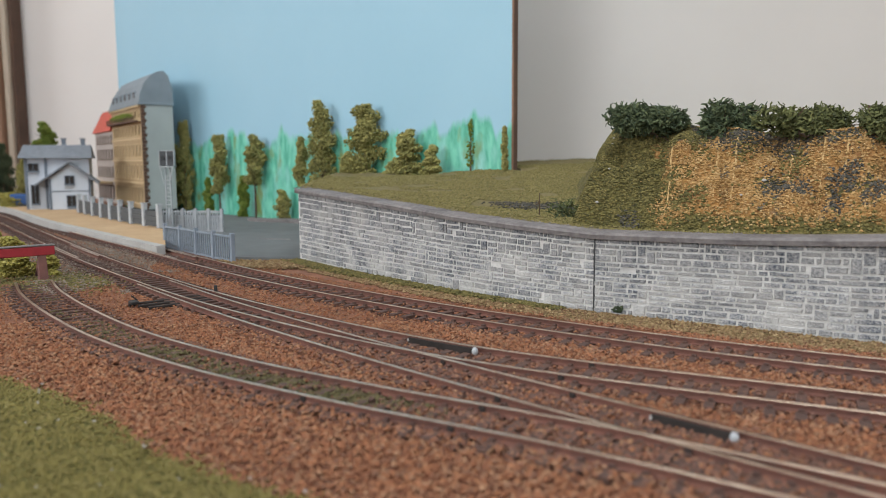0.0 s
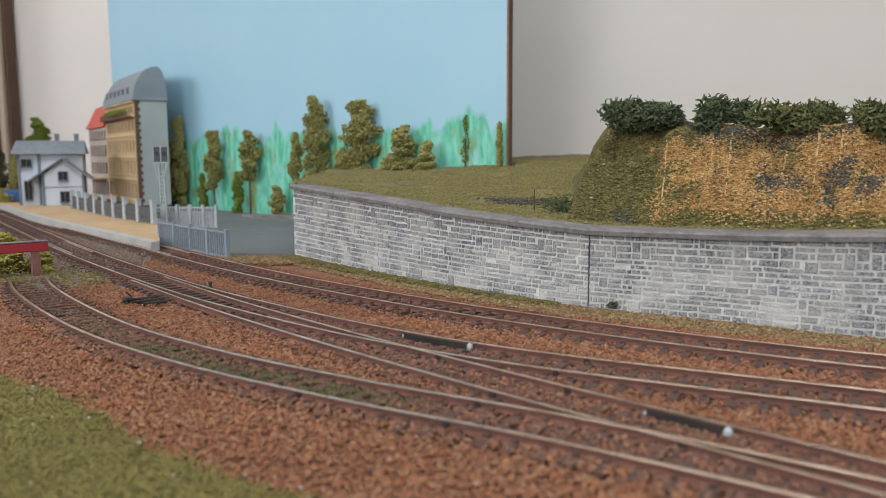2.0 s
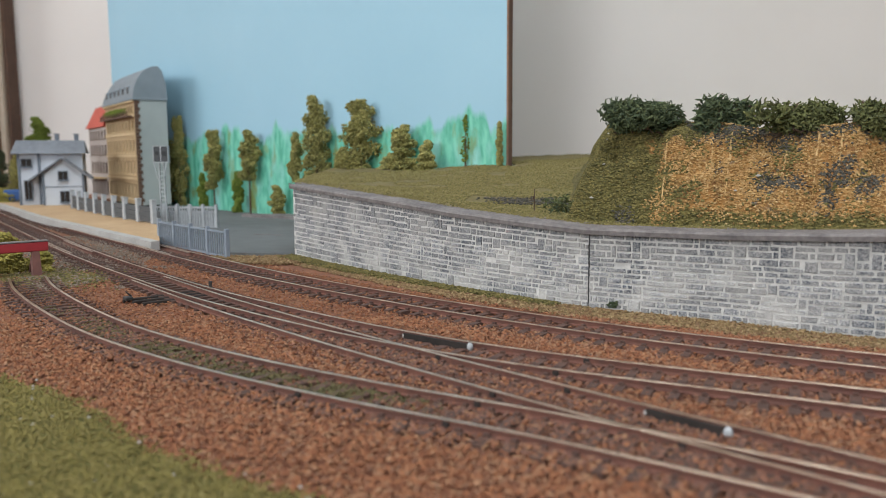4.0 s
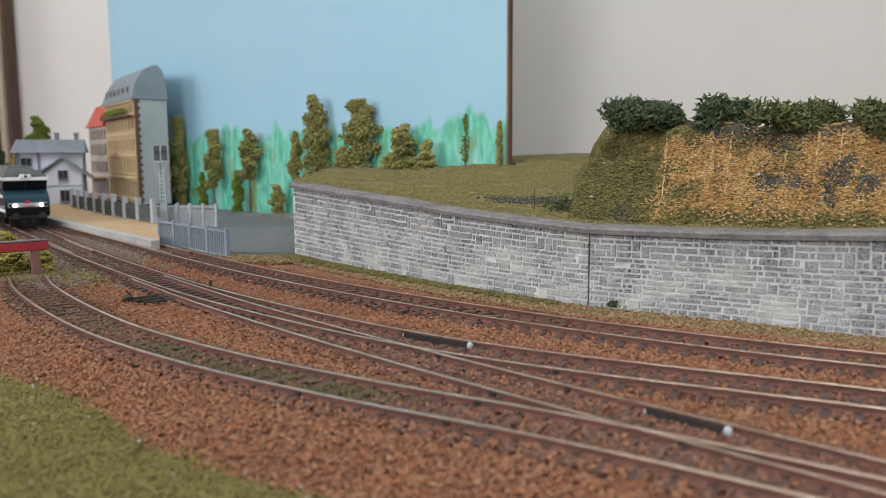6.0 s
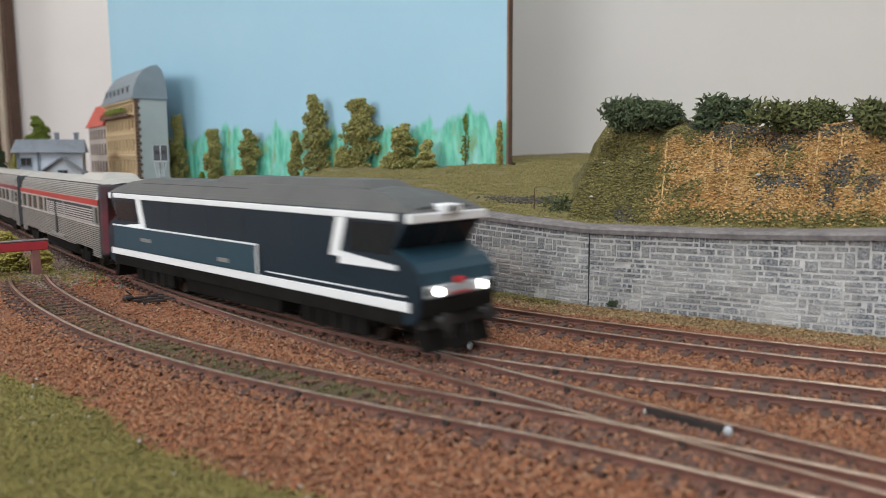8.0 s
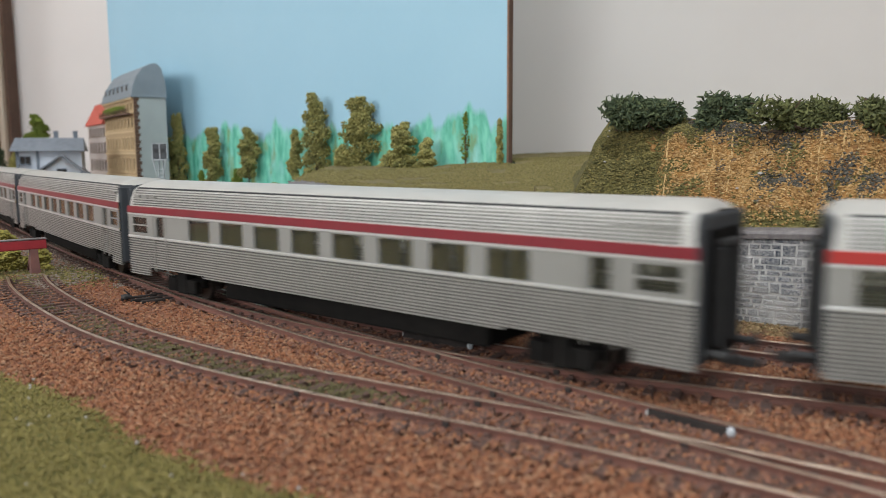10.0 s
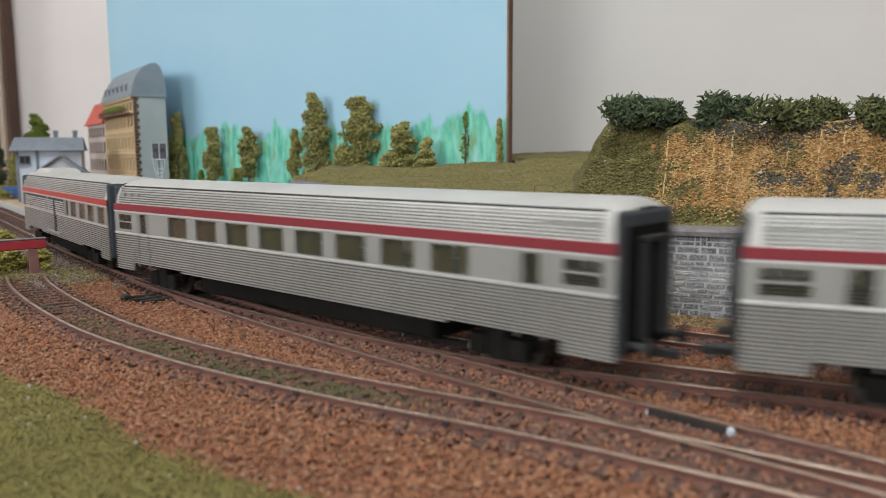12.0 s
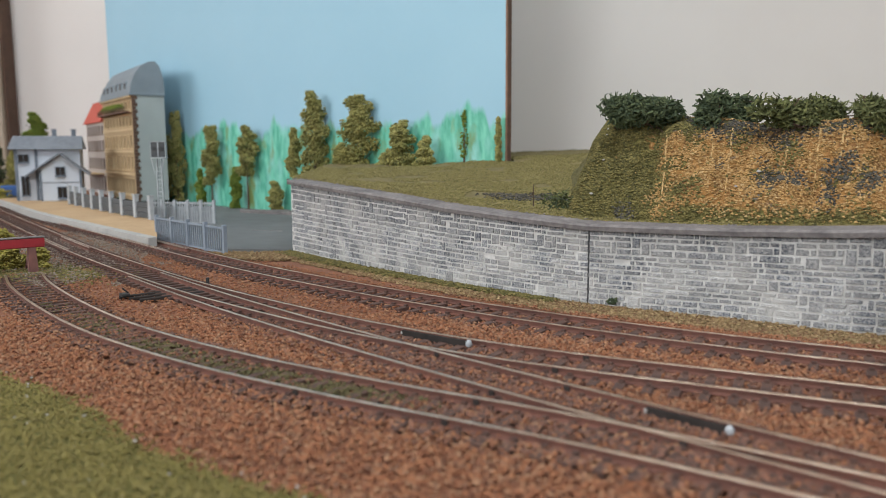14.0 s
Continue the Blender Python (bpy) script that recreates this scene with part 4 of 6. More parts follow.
def build_bushes():
    rows = [(0.0900, 0.348, 0.0190, 0.013, 0.0100, "lichen", "round dark green lichen bush at the cliff corner", 1500),
            (0.1235, 0.338, 0.0145, 0.011, 0.0128, "lichen", "dark green lichen bush on the cliff top", 1000),
            (0.147, 0.317, 0.022, 0.010, 0.0095, "lichen_light", "olive green tangled lichen bush on the cliff top", 1300),
            (0.169, 0.300, 0.012, 0.009, 0.0080, "lichen_light", "olive green lichen bush hanging over the cliff", 700),
            (0.190, 0.302, 0.014, 0.010, 0.0065, "lichen", "dark green lichen bush on the cliff top", 900),
            (0.212, 0.290, 0.015, 0.010, 0.008, "lichen", "dark green lichen bush on the cliff top", 900),
            (0.265, 0.29, 0.016, 0.010, 0.008, "lichen_light", "olive green tangled lichen bush on the cliff top", 700)]
    for i, (x, y, a, b, c, m, lab, n) in enumerate(rows):
        lichen_bush(x, y, a, b, c, M[m], lab, n, 60 + i)
    # roots down the cliff face
    rnd = random.Random(77)
    for a, hi, lo in ((0.374, 0.92, 0.35), (0.350, 0.85, 0.30), (0.291, 0.75, 0.30), (0.487, 0.92, 0.45), (0.518, 0.95, 0.5), (0.446, 0.8, 0.6)):
        ys = np.linspace(0.24, 0.36, 400)
        kk = cliff_z(a * ys, ys)[1]
        y0, y1 = float(ys[np.argmax(kk > hi)]), float(ys[np.argmax(kk > lo)])
        x0, x1 = a * y0, (a - 0.006) * y1
        e = tagged(empty("exposed_root", pose(x0, y0, surface(x0, y0))), "pale exposed root running down the cliff face", "root", group="roots on the cliff")
        bm = bmesh.new()
        prev = None
        for i in range(9):
            u = i / 8
            x, y = x0 + (x1 - x0) * u, y0 + (y1 - y0) * u
            c = Vector((x - x0 + rnd.uniform(-0.0003, 0.0003), y - y0, surface(x, y) - surface(x0, y0) + 0.0003))
            w = 0.0005 * (1 - 0.5 * u)
            ring = [bm.verts.new(c + Vector((math.cos(a) * w, math.sin(a) * w, math.sin(a) * w))) for a in (0, 1.57, 3.14, 4.71)]
            if prev:
                for j in range(4):
                    bm.faces.new((prev[j], ring[j], ring[(j + 1) % 4], prev[(j + 1) % 4]))
            prev = ring
        part("root_strand", bm, M["pale_twig"], e)
    # shrub and bare stick on the lawn
    x, y = 0.054, 0.352
    t = tagged(empty("wire_shrub", pose(x, y, surface(x, y, lawn_z))), "sparse dark green shrub at the cliff foot", "shrub")
    bm = bmesh.new()
    twigs(bm, (0, 0, 0.003), (0.008, 0.005, 0.004), 40, random.Random(5), 0.0003, 5, 0.011)
    part("stems", bm, M["lichen"], t)
    bm = bmesh.new()
    twigs(bm, (0, 0, 0.0045), (0.009, 0.005, 0.0045), 90, random.Random(6), 0.0007, 2, 0.002)
    part("leaves", bm, M["lichen_light"], t)
    x, y = 0.042, 0.352
    t = tagged(empty("bare_stick", pose(x, y, surface(x, y, lawn_z))), "thin bare brown stick standing on the lawn", "stick")
    bm = bmesh.new()
    bmesh.ops.create_cone(bm, cap_ends=True, segments=6, radius1=0.00035, radius2=0.0002, depth=0.011, matrix=pose(0, 0, 0.005))
    part("stem", bm, M["bark"], t)
    bm = bmesh.new()
    twigs(bm, (0, 0, 0.006), (0.0012, 0.001, 0.003), 8, random.Random(8), 0.00025, 3, 0.003)
    part("side_twigs", bm, M["bark"], t)


build_bushes()


# ---------------------------------------------------------------- backdrop board, room
def build_room():
    L = (PANEL_B - PANEL_A).length - 0.0035
    b = tagged(empty("backdrop", pose(PANEL_A.x, PANEL_A.y, 0, 0, 0, math.degrees(math.atan2(PANEL_DIR.y, PANEL_DIR.x)))),
               "sky blue painted board with emerald brush strokes", "backdrop", kind="structure")
    bm = bmesh.new()
    box(bm, 0.027, L - 0.0012, 0, 0.0045, -0.012, 0.62)
    part("painted_board", bm, M["backdrop"], b)
    bm = bmesh.new()
    box(bm, L - 0.0012, L + 0.0004, -0.0004, 0.0048, -0.012, 0.62, bevel=0.0003)
    part("edge_strip", bm, M["wood_edge"], b, "raw brown plywood edge")
    bm = bmesh.new()
    box(bm, L + 0.0006, L + 0.0012, 0.0, 0.0040, -0.012, 0.62)
    part("edge_veneer", bm, M["quoin"], b, "dark brown plywood layer")
    for name, args, mat, lab in (("wall_north", (-3.7, 3.1, 1.35, 1.45, -0.75, 1.85), "white_wall", "plain off-white painted room wall"),
                                 ("wall_projection", (-0.14, 3.0, 0.90, 1.349, -0.75, 1.85), "white_wall", "plain off-white painted wall projection behind the hill"),
                                 # the east wall is out of view, added to bounce light
                                 ("wall_east", (3.0, 3.1, -2.6, 1.35, -0.75, 1.85), "white_wall", "plain off-white painted room wall"),
                                 ("floor", (-3.7, 3.1, -2.6, 1.72, -0.85, -0.75), "floorboards", "grey brown room floor")):
        bm = bmesh.new()
        box(bm, *args)
        tagged(link(name, bm, M[mat]), lab, name.split("_")[0], kind="structure")
    # unseen ceiling, added for bounced light, with an opening over the fill lamp
    bm = bmesh.new()
    for a in ((-3.7, -0.75, -2.6, 1.72), (0.95, 3.1, -2.6, 1.72), (-0.75, 0.95, -2.6, -1.15), (-0.75, 0.95, 0.15, 1.72)):
        box(bm, *a, 1.85, 1.95)
    tagged(link("ceiling", bm, M["ceiling"]), "unseen white ceiling with an opening over the added fill light", "ceiling", kind="structure")
    # unseen walls with window openings, added to close the room for bounced light
    for name, horizontal, lab in (("wall_west", False, "unseen off-white wall with a window opening, added for bounced light"), ("wall_south", True, "unseen off-white wall with a window opening, added for bounced light")):
        bm = bmesh.new()
        if horizontal:
            box(bm, -3.7, -1.6, -2.6, -2.5, -0.75, 1.85)
            box(bm, -0.6, 3.1, -2.6, -2.5, -0.75, 1.85)
            box(bm, -1.6, -0.6, -2.6, -2.5, -0.75, 0.2)
            box(bm, -1.6, -0.6, -2.6, -2.5, 1.6, 1.85)
        else:
            box(bm, -3.7, -3.6, -2.5, -1.6, -0.75, 1.85)
            box(bm, -3.7, -3.6, 0.4, 1.35, -0.75, 1.85)
            box(bm, -3.7, -3.6, -1.6, 0.4, -0.75, 0.2)
            box(bm, -3.7, -3.6, -1.6, 0.4, 1.6, 1.85)
        tagged(link(name, bm, M["white_wall"]), lab, "wall", kind="structure")
    # legs of the layout board
    for x in (-3.1, -1.9, -0.7, 0.5, 1.7, 2.6):
        t = tagged(empty("trestle", pose(x, 0.55, -0.75)), "pale wooden trestle under the layout board", "trestle", group="trestles under the layout")
        for y in (-0.8, 0.8):
            bm = bmesh.new()
            box(bm, -0.03, 0.03, y - 0.03, y + 0.03, 0, 0.63, bevel=0.004)
            part("leg", bm, M["table_wood"], t)
        bm = bmesh.new()
        box(bm, -0.03, 0.03, -0.88, 0.88, 0.63, 0.69, bevel=0.004)
        part("crossbeam", bm, M["table_wood"], t)
    # wooden post with a pale trim by the wall
    t = tagged(empty("door_frame", pose(-0.765, 1.325, -0.75)), "brown wooden door frame with pale trim against the wall", "door frame", kind="structure")
    bm = bmesh.new()
    box(bm, -0.17, 0.022, -0.035, 0.02, 0, 2.6, bevel=0.004)
    part("jamb", bm, M["brown_wood"], t)
    bm = bmesh.new()
    box(bm, 0.0225, 0.0312, -0.022, 0.02, 0, 2.6, bevel=0.002)
    part("trim", bm, M["beige_wood"], t)
    bm = bmesh.new()
    box(bm, 0.0316, 0.0368, -0.012, 0.02, 0, 2.6, bevel=0.001)
    part("seal", bm, M["quoin"], t)


build_room()


# ---------------------------------------------------------------- foam trees before the backdrop
def foam_crown(bm, w, d, z0, z1, count, rnd, taper=0.5, lump=0.0017):
    """Foam crumbs gathered in uneven clumps round a stem."""
    clumps = []
    for i in range(26):
        u = (i + rnd.uniform(0.1, 0.9)) / 26
        reach = (math.sin(math.pi * min(1, 0.2 + u * 0.68)) ** 0.6) * (1 - taper * u)
        a, q = rnd.uniform(0, 6.28), rnd.uniform(0.1, 0.66)
        clumps.append((math.cos(a) * q * reach, math.sin(a) * q * reach, u, reach * rnd.uniform(0.45, 0.72)))
    for _ in range(count):
        cx, cy, u, r = rnd.choice(clumps)
        p = Vector((rnd.gauss(0, 1), rnd.gauss(0, 1), rnd.gauss(0, 1))).normalized() * rnd.random() ** 0.4
        c = Vector(((cx + p.x * r) * w, (cy + p.y * r) * d, z0 + (z1 - z0) * min(1.02, max(0, u + p.z * 0.09))))
        s = lump * rnd.uniform(0.5, 1.3)
        vs = [bm.verts.new(c + Vector(v) * s * rnd.uniform(0.5, 1.4)) for v in ((1, 0, 0), (-1, 0, 0), (0, 1, 0), (0, -1, 0), (0, 0, 1), (0, 0, -1))]
        for f in ((0, 2, 4), (2, 1, 4), (1, 3, 4), (3, 0, 4), (2, 0, 5), (1, 2, 5), (3, 1, 5), (0, 3, 5)):
            bm.faces.new([vs[k] for k in f])


def foam_tree(x, y, z, w, h, mat, label, seed, bare=0.12, taper=0.5, group="foam trees before the backdrop", depth=None, n=None, cat="tree", lump=0.00115):
    t = tagged(empty("foam_tree" if cat == "tree" else "foam_bush", pose(x, y, z)), label, cat, group=group)
    rnd = random.Random(seed)
    bm = bmesh.new()
    bmesh.ops.create_cone(bm, cap_ends=True, segments=7, radius1=max(0.0009, w * 0.09), radius2=0.0003, depth=h * 0.8, matrix=pose(0, 0, h * 0.4))
    for k in range(5):
        a = rnd.uniform(0, 6.28)
        m = pose(0, 0, h * min(0.8, bare + 0.05 + 0.09 * k), 0, 0, math.degrees(a)) @ pose(0, 0, 0, 0, 50, 0) @ pose(0, 0, w * 0.35)
        bmesh.ops.create_cone(bm, cap_ends=True, segments=5, radius1=0.0006, radius2=0.0002, depth=w * 0.7, matrix=m)
    part("trunk", bm, M["bark"], t)
    bm = bmesh.new()
    foam_crown(bm, w, depth or w * 0.7, h * bare, h, n or int(2600 + 130000 * w), rnd, taper, lump)
    part("crown", bm, M[mat], t)
    return t


def on_panel(u, off=0.010):
    """A plan point at the share u along the board, a little before it."""
    p = PANEL_A + (PANEL_B - PANEL_A) * u
    n = PANEL_N if PANEL_N.y < 0 else -PANEL_N
    return p.x + n.x * off, p.y + n.y * off


def build_trees():
    rows = [(0.316, 0.0, 0.1080, 0.0118, "foam", "tall narrow olive foam tree on the backdrop", 0.06), (0.426, 0.0, 0.0892, 0.0124, "foam", "slim olive foam tree with a bare trunk", 0.3),
            (0.528, 0.002, 0.0857, 0.0127, "foam", "olive foam tree with a bare trunk", 0.42), (0.690, 0.0351, 0.0815, 0.0139, "foam", "tall columnar olive foam tree", 0.02),
            (0.779, 0.0421, 0.0672, 0.0194, "foam", "broad bushy olive foam tree", 0.02), (0.852, 0.0463, 0.0396, 0.0122, "foam", "small olive foam tree on the lawn", 0.0),
            (0.893, 0.0478, 0.0244, 0.0090, "foam", "low olive foam shrub on the lawn", 0.0), (0.742, 0.0420, 0.026, 0.0074, "foam", "low olive foam shrub on the lawn", 0.0),
            (0.644, 0.0341, 0.0491, 0.0072, "foam", "thin pale olive foam tree", 0.1), (0.391, 0.0, 0.040, 0.0067, "foam_green", "small bright green foam bush", 0.0),
            (0.494, 0.0, 0.043, 0.0068, "foam_green", "small bright green foam bush", 0.0), (0.597, 0.0, 0.0295, 0.0086, "foam", "low olive foam bush beside the road", 0.0),
            (0.990, 0.0552, 0.0300, 0.0022, "foam", "thin olive foam sapling", 0.0), (0.830, 0.0459, 0.0128, 0.0095, "foam", "low olive foam shrub on the lawn", 0.0),
            (0.278, 0.0, 0.080, 0.0085, "foam", "olive foam tree beside the tall house", 0.1)]
    for i, (u, z, h, w, mat, lab, bare) in enumerate(rows):
        x, y = on_panel(u, 0.012 if w > 0.006 else 0.005)
        low = min(z, surface(x, y, lawn_z) if z > 0.03 else z) - 0.004
        h, z = h + z - low - 0.004, low
        foam_tree(x, y, z, w * 1.08, h + 0.004, mat, lab, 200 + i, bare, 0.1, depth=min(w * 0.8, 0.0095))
    # painted cypress tip on the board, as thin flock
    x, y = on_panel(0.939, 0.002)
    foam_tree(x, y, 0.050, 0.0048, 0.043, "foam_green", "faint green flock tree stuck on the board", 240, 0.15, 0.5, depth=0.0010, n=120)
    # far greenery at the platform end
    foam_tree(-0.553, 1.06, -0.004, 0.020, 0.118, "foam_green", "green foam tree behind the station house", 250, 0.6, 0.3, group="trees by the station")
    for i, (x, y, w, h, m) in enumerate(((-0.66, 1.14, 0.028, 0.09, "foam_dark"), (-0.625, 1.13, 0.018, 0.066, "foam"), (-0.70, 1.17, 0.03, 0.10, "foam_dark"))):
        foam_tree(x, y, -0.004, w, h, m, "dark green foam tree beside the platform end", 260 + i, 0.05, 0.4, group="trees by the station")
    for i, (x, y, w, h) in enumerate(((-0.243, 0.425, 0.014, 0.024), (-0.262, 0.435, 0.015, 0.027), (-0.228, 0.432, 0.009, 0.014), (-0.285, 0.43, 0.016, 0.024))):
        foam_tree(x, y, -0.005, w, h, "foam_yellow", "yellow green foam bush behind the buffer stop", 270 + i, 0.0, 0.3, group="bushes behind the buffer", cat="bush", n=4200, lump=0.0009)
    foam_tree(-0.575, 1.0, -0.002, 0.022, 0.022, "foam_yellow", "low yellow green hedge by the platform", 280, 0.0, 0.2, group="trees by the station", cat="bush")


build_trees()


# ---------------------------------------------------------------- road, platform, fences
def slab(name, plan, z0, z1, mat, label, category, lines=()):
    bm = bmesh.new()
    lo = [bm.verts.new((x, y, z0)) for x, y in plan]
    hi = [bm.verts.new((x, y, z1)) for x, y in plan]
    k = len(plan)
    bm.faces.new(hi)
    bm.faces.new(lo[::-1])
    for i in range(k):
        bm.faces.new((lo[i], lo[(i + 1) % k], hi[(i + 1) % k], hi[i]))
    bmesh.ops.recalc_face_normals(bm, faces=bm.faces[:])
    return tagged(link(name, bm, mat), label, category, kind="structure")


slab("road", [(-0.150, 0.500), (-0.0925, 0.489), (-0.098, 0.745), (-0.17, 0.809), (-0.42, 1.055), (-0.47, 1.06), (-0.36, 0.87), (-0.255, 0.69), (-0.215, 0.59)], -0.008, -0.0012,
     M["asphalt"], "dark grey model road surface", "road")
slab("road_kerb", [(-0.105, 0.735), (-0.20, 0.790), (-0.21, 0.80), (-0.16, 0.795), (-0.10, 0.745)], -0.004, 0.0016, M["coping"], "low grey kerb behind the road", "kerb")
slab("road_line", [(-0.152, 0.612), (-0.126, 0.606), (-0.126, 0.6072), (-0.152, 0.6135)], -0.0012, -0.0008, M["coping"], "faint pale line on the road", "marking")
PLATFORM = spline([(-0.198, 0.517), (-0.30, 0.635), (-0.402, 0.755), (-0.54, 0.935), (-0.66, 1.07)], 0.01)


def build_platform():
    slab("platform", [tuple(p) for p in shifted(PLATFORM, 0.006)[::3]] + [(-0.60, 1.12), (-0.43, 0.90), (-0.342, 0.785), (-0.255, 0.675), (-0.238, 0.640)], -0.006, 0.0035,
         M["sand"], "ochre sand station platform", "platform")
    e = tagged(empty("platform_edge"), "pale concrete platform edge of separate kerbs", "platform edge", kind="structure")
    for i in range(0, len(PLATFORM) - 3, 3):
        seg = PLATFORM[i:i + 4].copy()
        seg[-1] -= (seg[-1] - seg[-2]) * 0.06
        bm = bmesh.new()
        sweep(bm, seg, [(0.0, -0.006), (0.0, 0.0040), (0.0058, 0.0043), (0.0059, -0.006)])
        part("kerb_stone", bm, M["concrete"], e)


build_platform()


def railing(name, p0, p1, h, posts, bars, mat, label, z=-0.0036, solid=False):
    a, b = Vector((*p0, 0)), Vector((*p1, 0))
    L = (b - a).length
    t = tagged(empty(name, pose(a.x, a.y, z, 0, 0, math.degrees(math.atan2(b.y - a.y, b.x - a.x)))), label, "railing", group="railings at the crossing")
    for k in range(posts):
        x = L * k / (posts - 1)
        bm = bmesh.new()
        box(bm, x - 0.0013, x + 0.0013, -0.0013, 0.0013, 0, h * 1.06, bevel=0.0003)
        part("post", bm, mat, t)
    for zz in (0.10, 0.93):
        bm = bmesh.new()
        box(bm, 0.0012, L - 0.0012, -0.0006, 0.0006, h * zz - 0.0006, h * zz + 0.0006)
        part("rail_bar", bm, mat, t)
    for k in range(bars):
        x = L * (k + 0.5) / bars
        bm = bmesh.new()
        box(bm, x - 0.0004, x + 0.0004, -0.0004, 0.0004, h * 0.1, h * (0.93 if not solid else 0.99))
        part("bar", bm, mat, t)
    if solid:
        bm = bmesh.new()
        box(bm, 0.001, L - 0.001, 0.0006, 0.0012, h * 0.12, h * 0.78)
        part("board", bm, mat, t)
    return t


railing("steel_railing", (-0.2085, 0.562), (-0.136, 0.480), 0.0185, 5, 34, M["fence_grey"], "grey steel railing beside the level crossing")
railing("ornate_railing", (-0.262, 0.690), (-0.200, 0.676), 0.0215, 6, 26, M["fence_white"], "pale grey boarded railing with a spiked top", solid=True)


def fence_line():
    pts = spline([(-0.250, 0.662), (-0.295, 0.712), (-0.342, 0.770), (-0.405, 0.85), (-0.43, 0.885)], 0.001)
    s = arc(pts)
    q = np.arange(0, s[-1], 0.0335)
    t = tagged(empty("platform_fence"), "dark boarded fence between pale concrete posts", "fence")
    at = lambda u: (np.interp(u, s, pts[:, 0]), np.interp(u, s, pts[:, 1]))
    for i, u in enumerate(q):
        x, y = at(u)
        x2, y2 = at(u + 0.003)
        a = math.degrees(math.atan2(y2 - y, x2 - x))
        bm = bmesh.new()
        box(bm, -0.0026, 0.0026, -0.002, 0.002, 0, 0.0200, bevel=0.0004)
        vs = box(bm, -0.003, 0.003, -0.0024, 0.0024, 0.0200, 0.0209)
        p = part("post", bm, M["fence_white"], t, "pale concrete post")
        p.matrix_local = pose(x, y, 0.0035, 0, 0, a)
        if i + 1 < len(q):
            x3, y3 = at(q[i + 1])
            ln = math.hypot(x3 - x, y3 - y)
            for k in range(3):
                bm = bmesh.new()
                box(bm, 0.003, ln - 0.003, -0.0006 + 0.0003 * (k % 2), 0.0006 + 0.0003 * (k % 2), 0.001 + 0.0046 * k, 0.0053 + 0.0046 * k)
                p = part("board", bm, M["fence_dark"], t)
                p.matrix_local = pose(x, y, 0.0035, 0, 0, math.degrees(math.atan2(y3 - y, x3 - x)))


fence_line()


def signal():
    t = tagged(empty("signal_mast", pose(-0.243, 0.668, -0.0036)), "grey lattice signal mast with a dark lamp board", "signal")
    bm = bmesh.new()
    box(bm, -0.004, 0.004, -0.004, 0.004, 0, 0.003, bevel=0.0006)
    part("foot", bm, M["concrete"], t)
    for x in (-1, 1):
        bm = bmesh.new()
        vs = box(bm, x * 0.0026 - 0.0005, x * 0.0026 + 0.0005, -0.001, 0.001, 0.003, 0.0615)
        for v in vs:
            if v.co.z > 0.05:
                v.co.x *= 0.7
        part("leg", bm, M["fence_white"], t)
    for k in range(14):
        bm = bmesh.new()
        box(bm, -0.0027, 0.0027, -0.0006, 0.0006, 0.006 + k * 0.0035, 0.0068 + k * 0.0035)
        part("rung", bm, M["fence_white"], t)
    bm = bmesh.new()
    box(bm, -0.0062, 0.0062, -0.004, 0.004, 0.0595, 0.0605)
    part("platform_plate", bm, M["fence_white"], t)
    for k, x in enumerate((-0.0055, 0.0055)):
        bm = bmesh.new()
        vs = box(bm, x - 0.0004, x + 0.0004, -0.0035, -0.0027, 0.0455, 0.06)
        for v in vs:
            if v.co.z < 0.05:
                v.co.x *= 0.45
        part("bracket", bm, M["fence_white"], t)
    bm = bmesh.new()
    box(bm, -0.006, 0.006, -0.0016, 0.0016, 0.0607, 0.0735, bevel=0.0008)
    b = part("lamp_board", bm, M["fence_dark"], t, "dark lamp board with a pale rim")
    for x in (-0.003, 0.003):
        bm = bmesh.new()
        bmesh.ops.create_cone(bm, cap_ends=True, segments=12, radius1=0.0018, radius2=0.0018, depth=0.001, matrix=pose(x, -0.002, 0.068, 90))
        part("lamp", bm, M["louvre_dark"], b)
    for x0, x1, z0, z1 in ((-0.0066, -0.006, 0.0605, 0.074), (0.006, 0.0066, 0.0605, 0.074), (-0.006, 0.006, 0.0735, 0.0741), (-0.0004, 0.0004, 0.0608, 0.0735)):
        bm = bmesh.new()
        box(bm, x0, x1, -0.0020, 0.0018, z0, z1)
        part("rim", bm, M["fence_white"], b)


signal()


def buffer_stop():
    t = tagged(empty("buffer_stop", pose(-0.2302, 0.4055, -0.0036, 0, 0, 39)), "weathered red beam buffer stop ending the siding", "buffer stop")
    bm = bmesh.new()
    box(bm, -0.018, 0.018, -0.0022, 0.0022, 0.0145, 0.0195, bevel=0.0005)
    part("beam", bm, M["buffer_red"], t)
    bm = bmesh.new()
    box(bm, -0.0182, 0.0182, -0.0024, 0.0024, 0.0196, 0.0203, bevel=0.0002)
    part("cap_plate", bm, M["coping"], t, "grey cap plate")
    for x in (-0.0115, 0.0115):
        bm = bmesh.new()
        vs = box(bm, x - 0.0018, x + 0.0018, -0.0026, 0.001, 0, 0.0145)
        for v in vs:
            if v.co.z < 0.005:
                v.co.y *= 1.7
                v.co.x = x + (v.co.x - x) * 1.25
        part("leg", bm, M["buffer_leg"], t)
        bm = bmesh.new()
        vs = box(bm, x - 0.001, x + 0.001, 0.0015, 0.0035, 0, 0.0145)
        for v in vs:
            if v.co.z < 0.005:
                v.co.y += 0.012
        part("brace", bm, M["buffer_leg"], t)


buffer_stop()


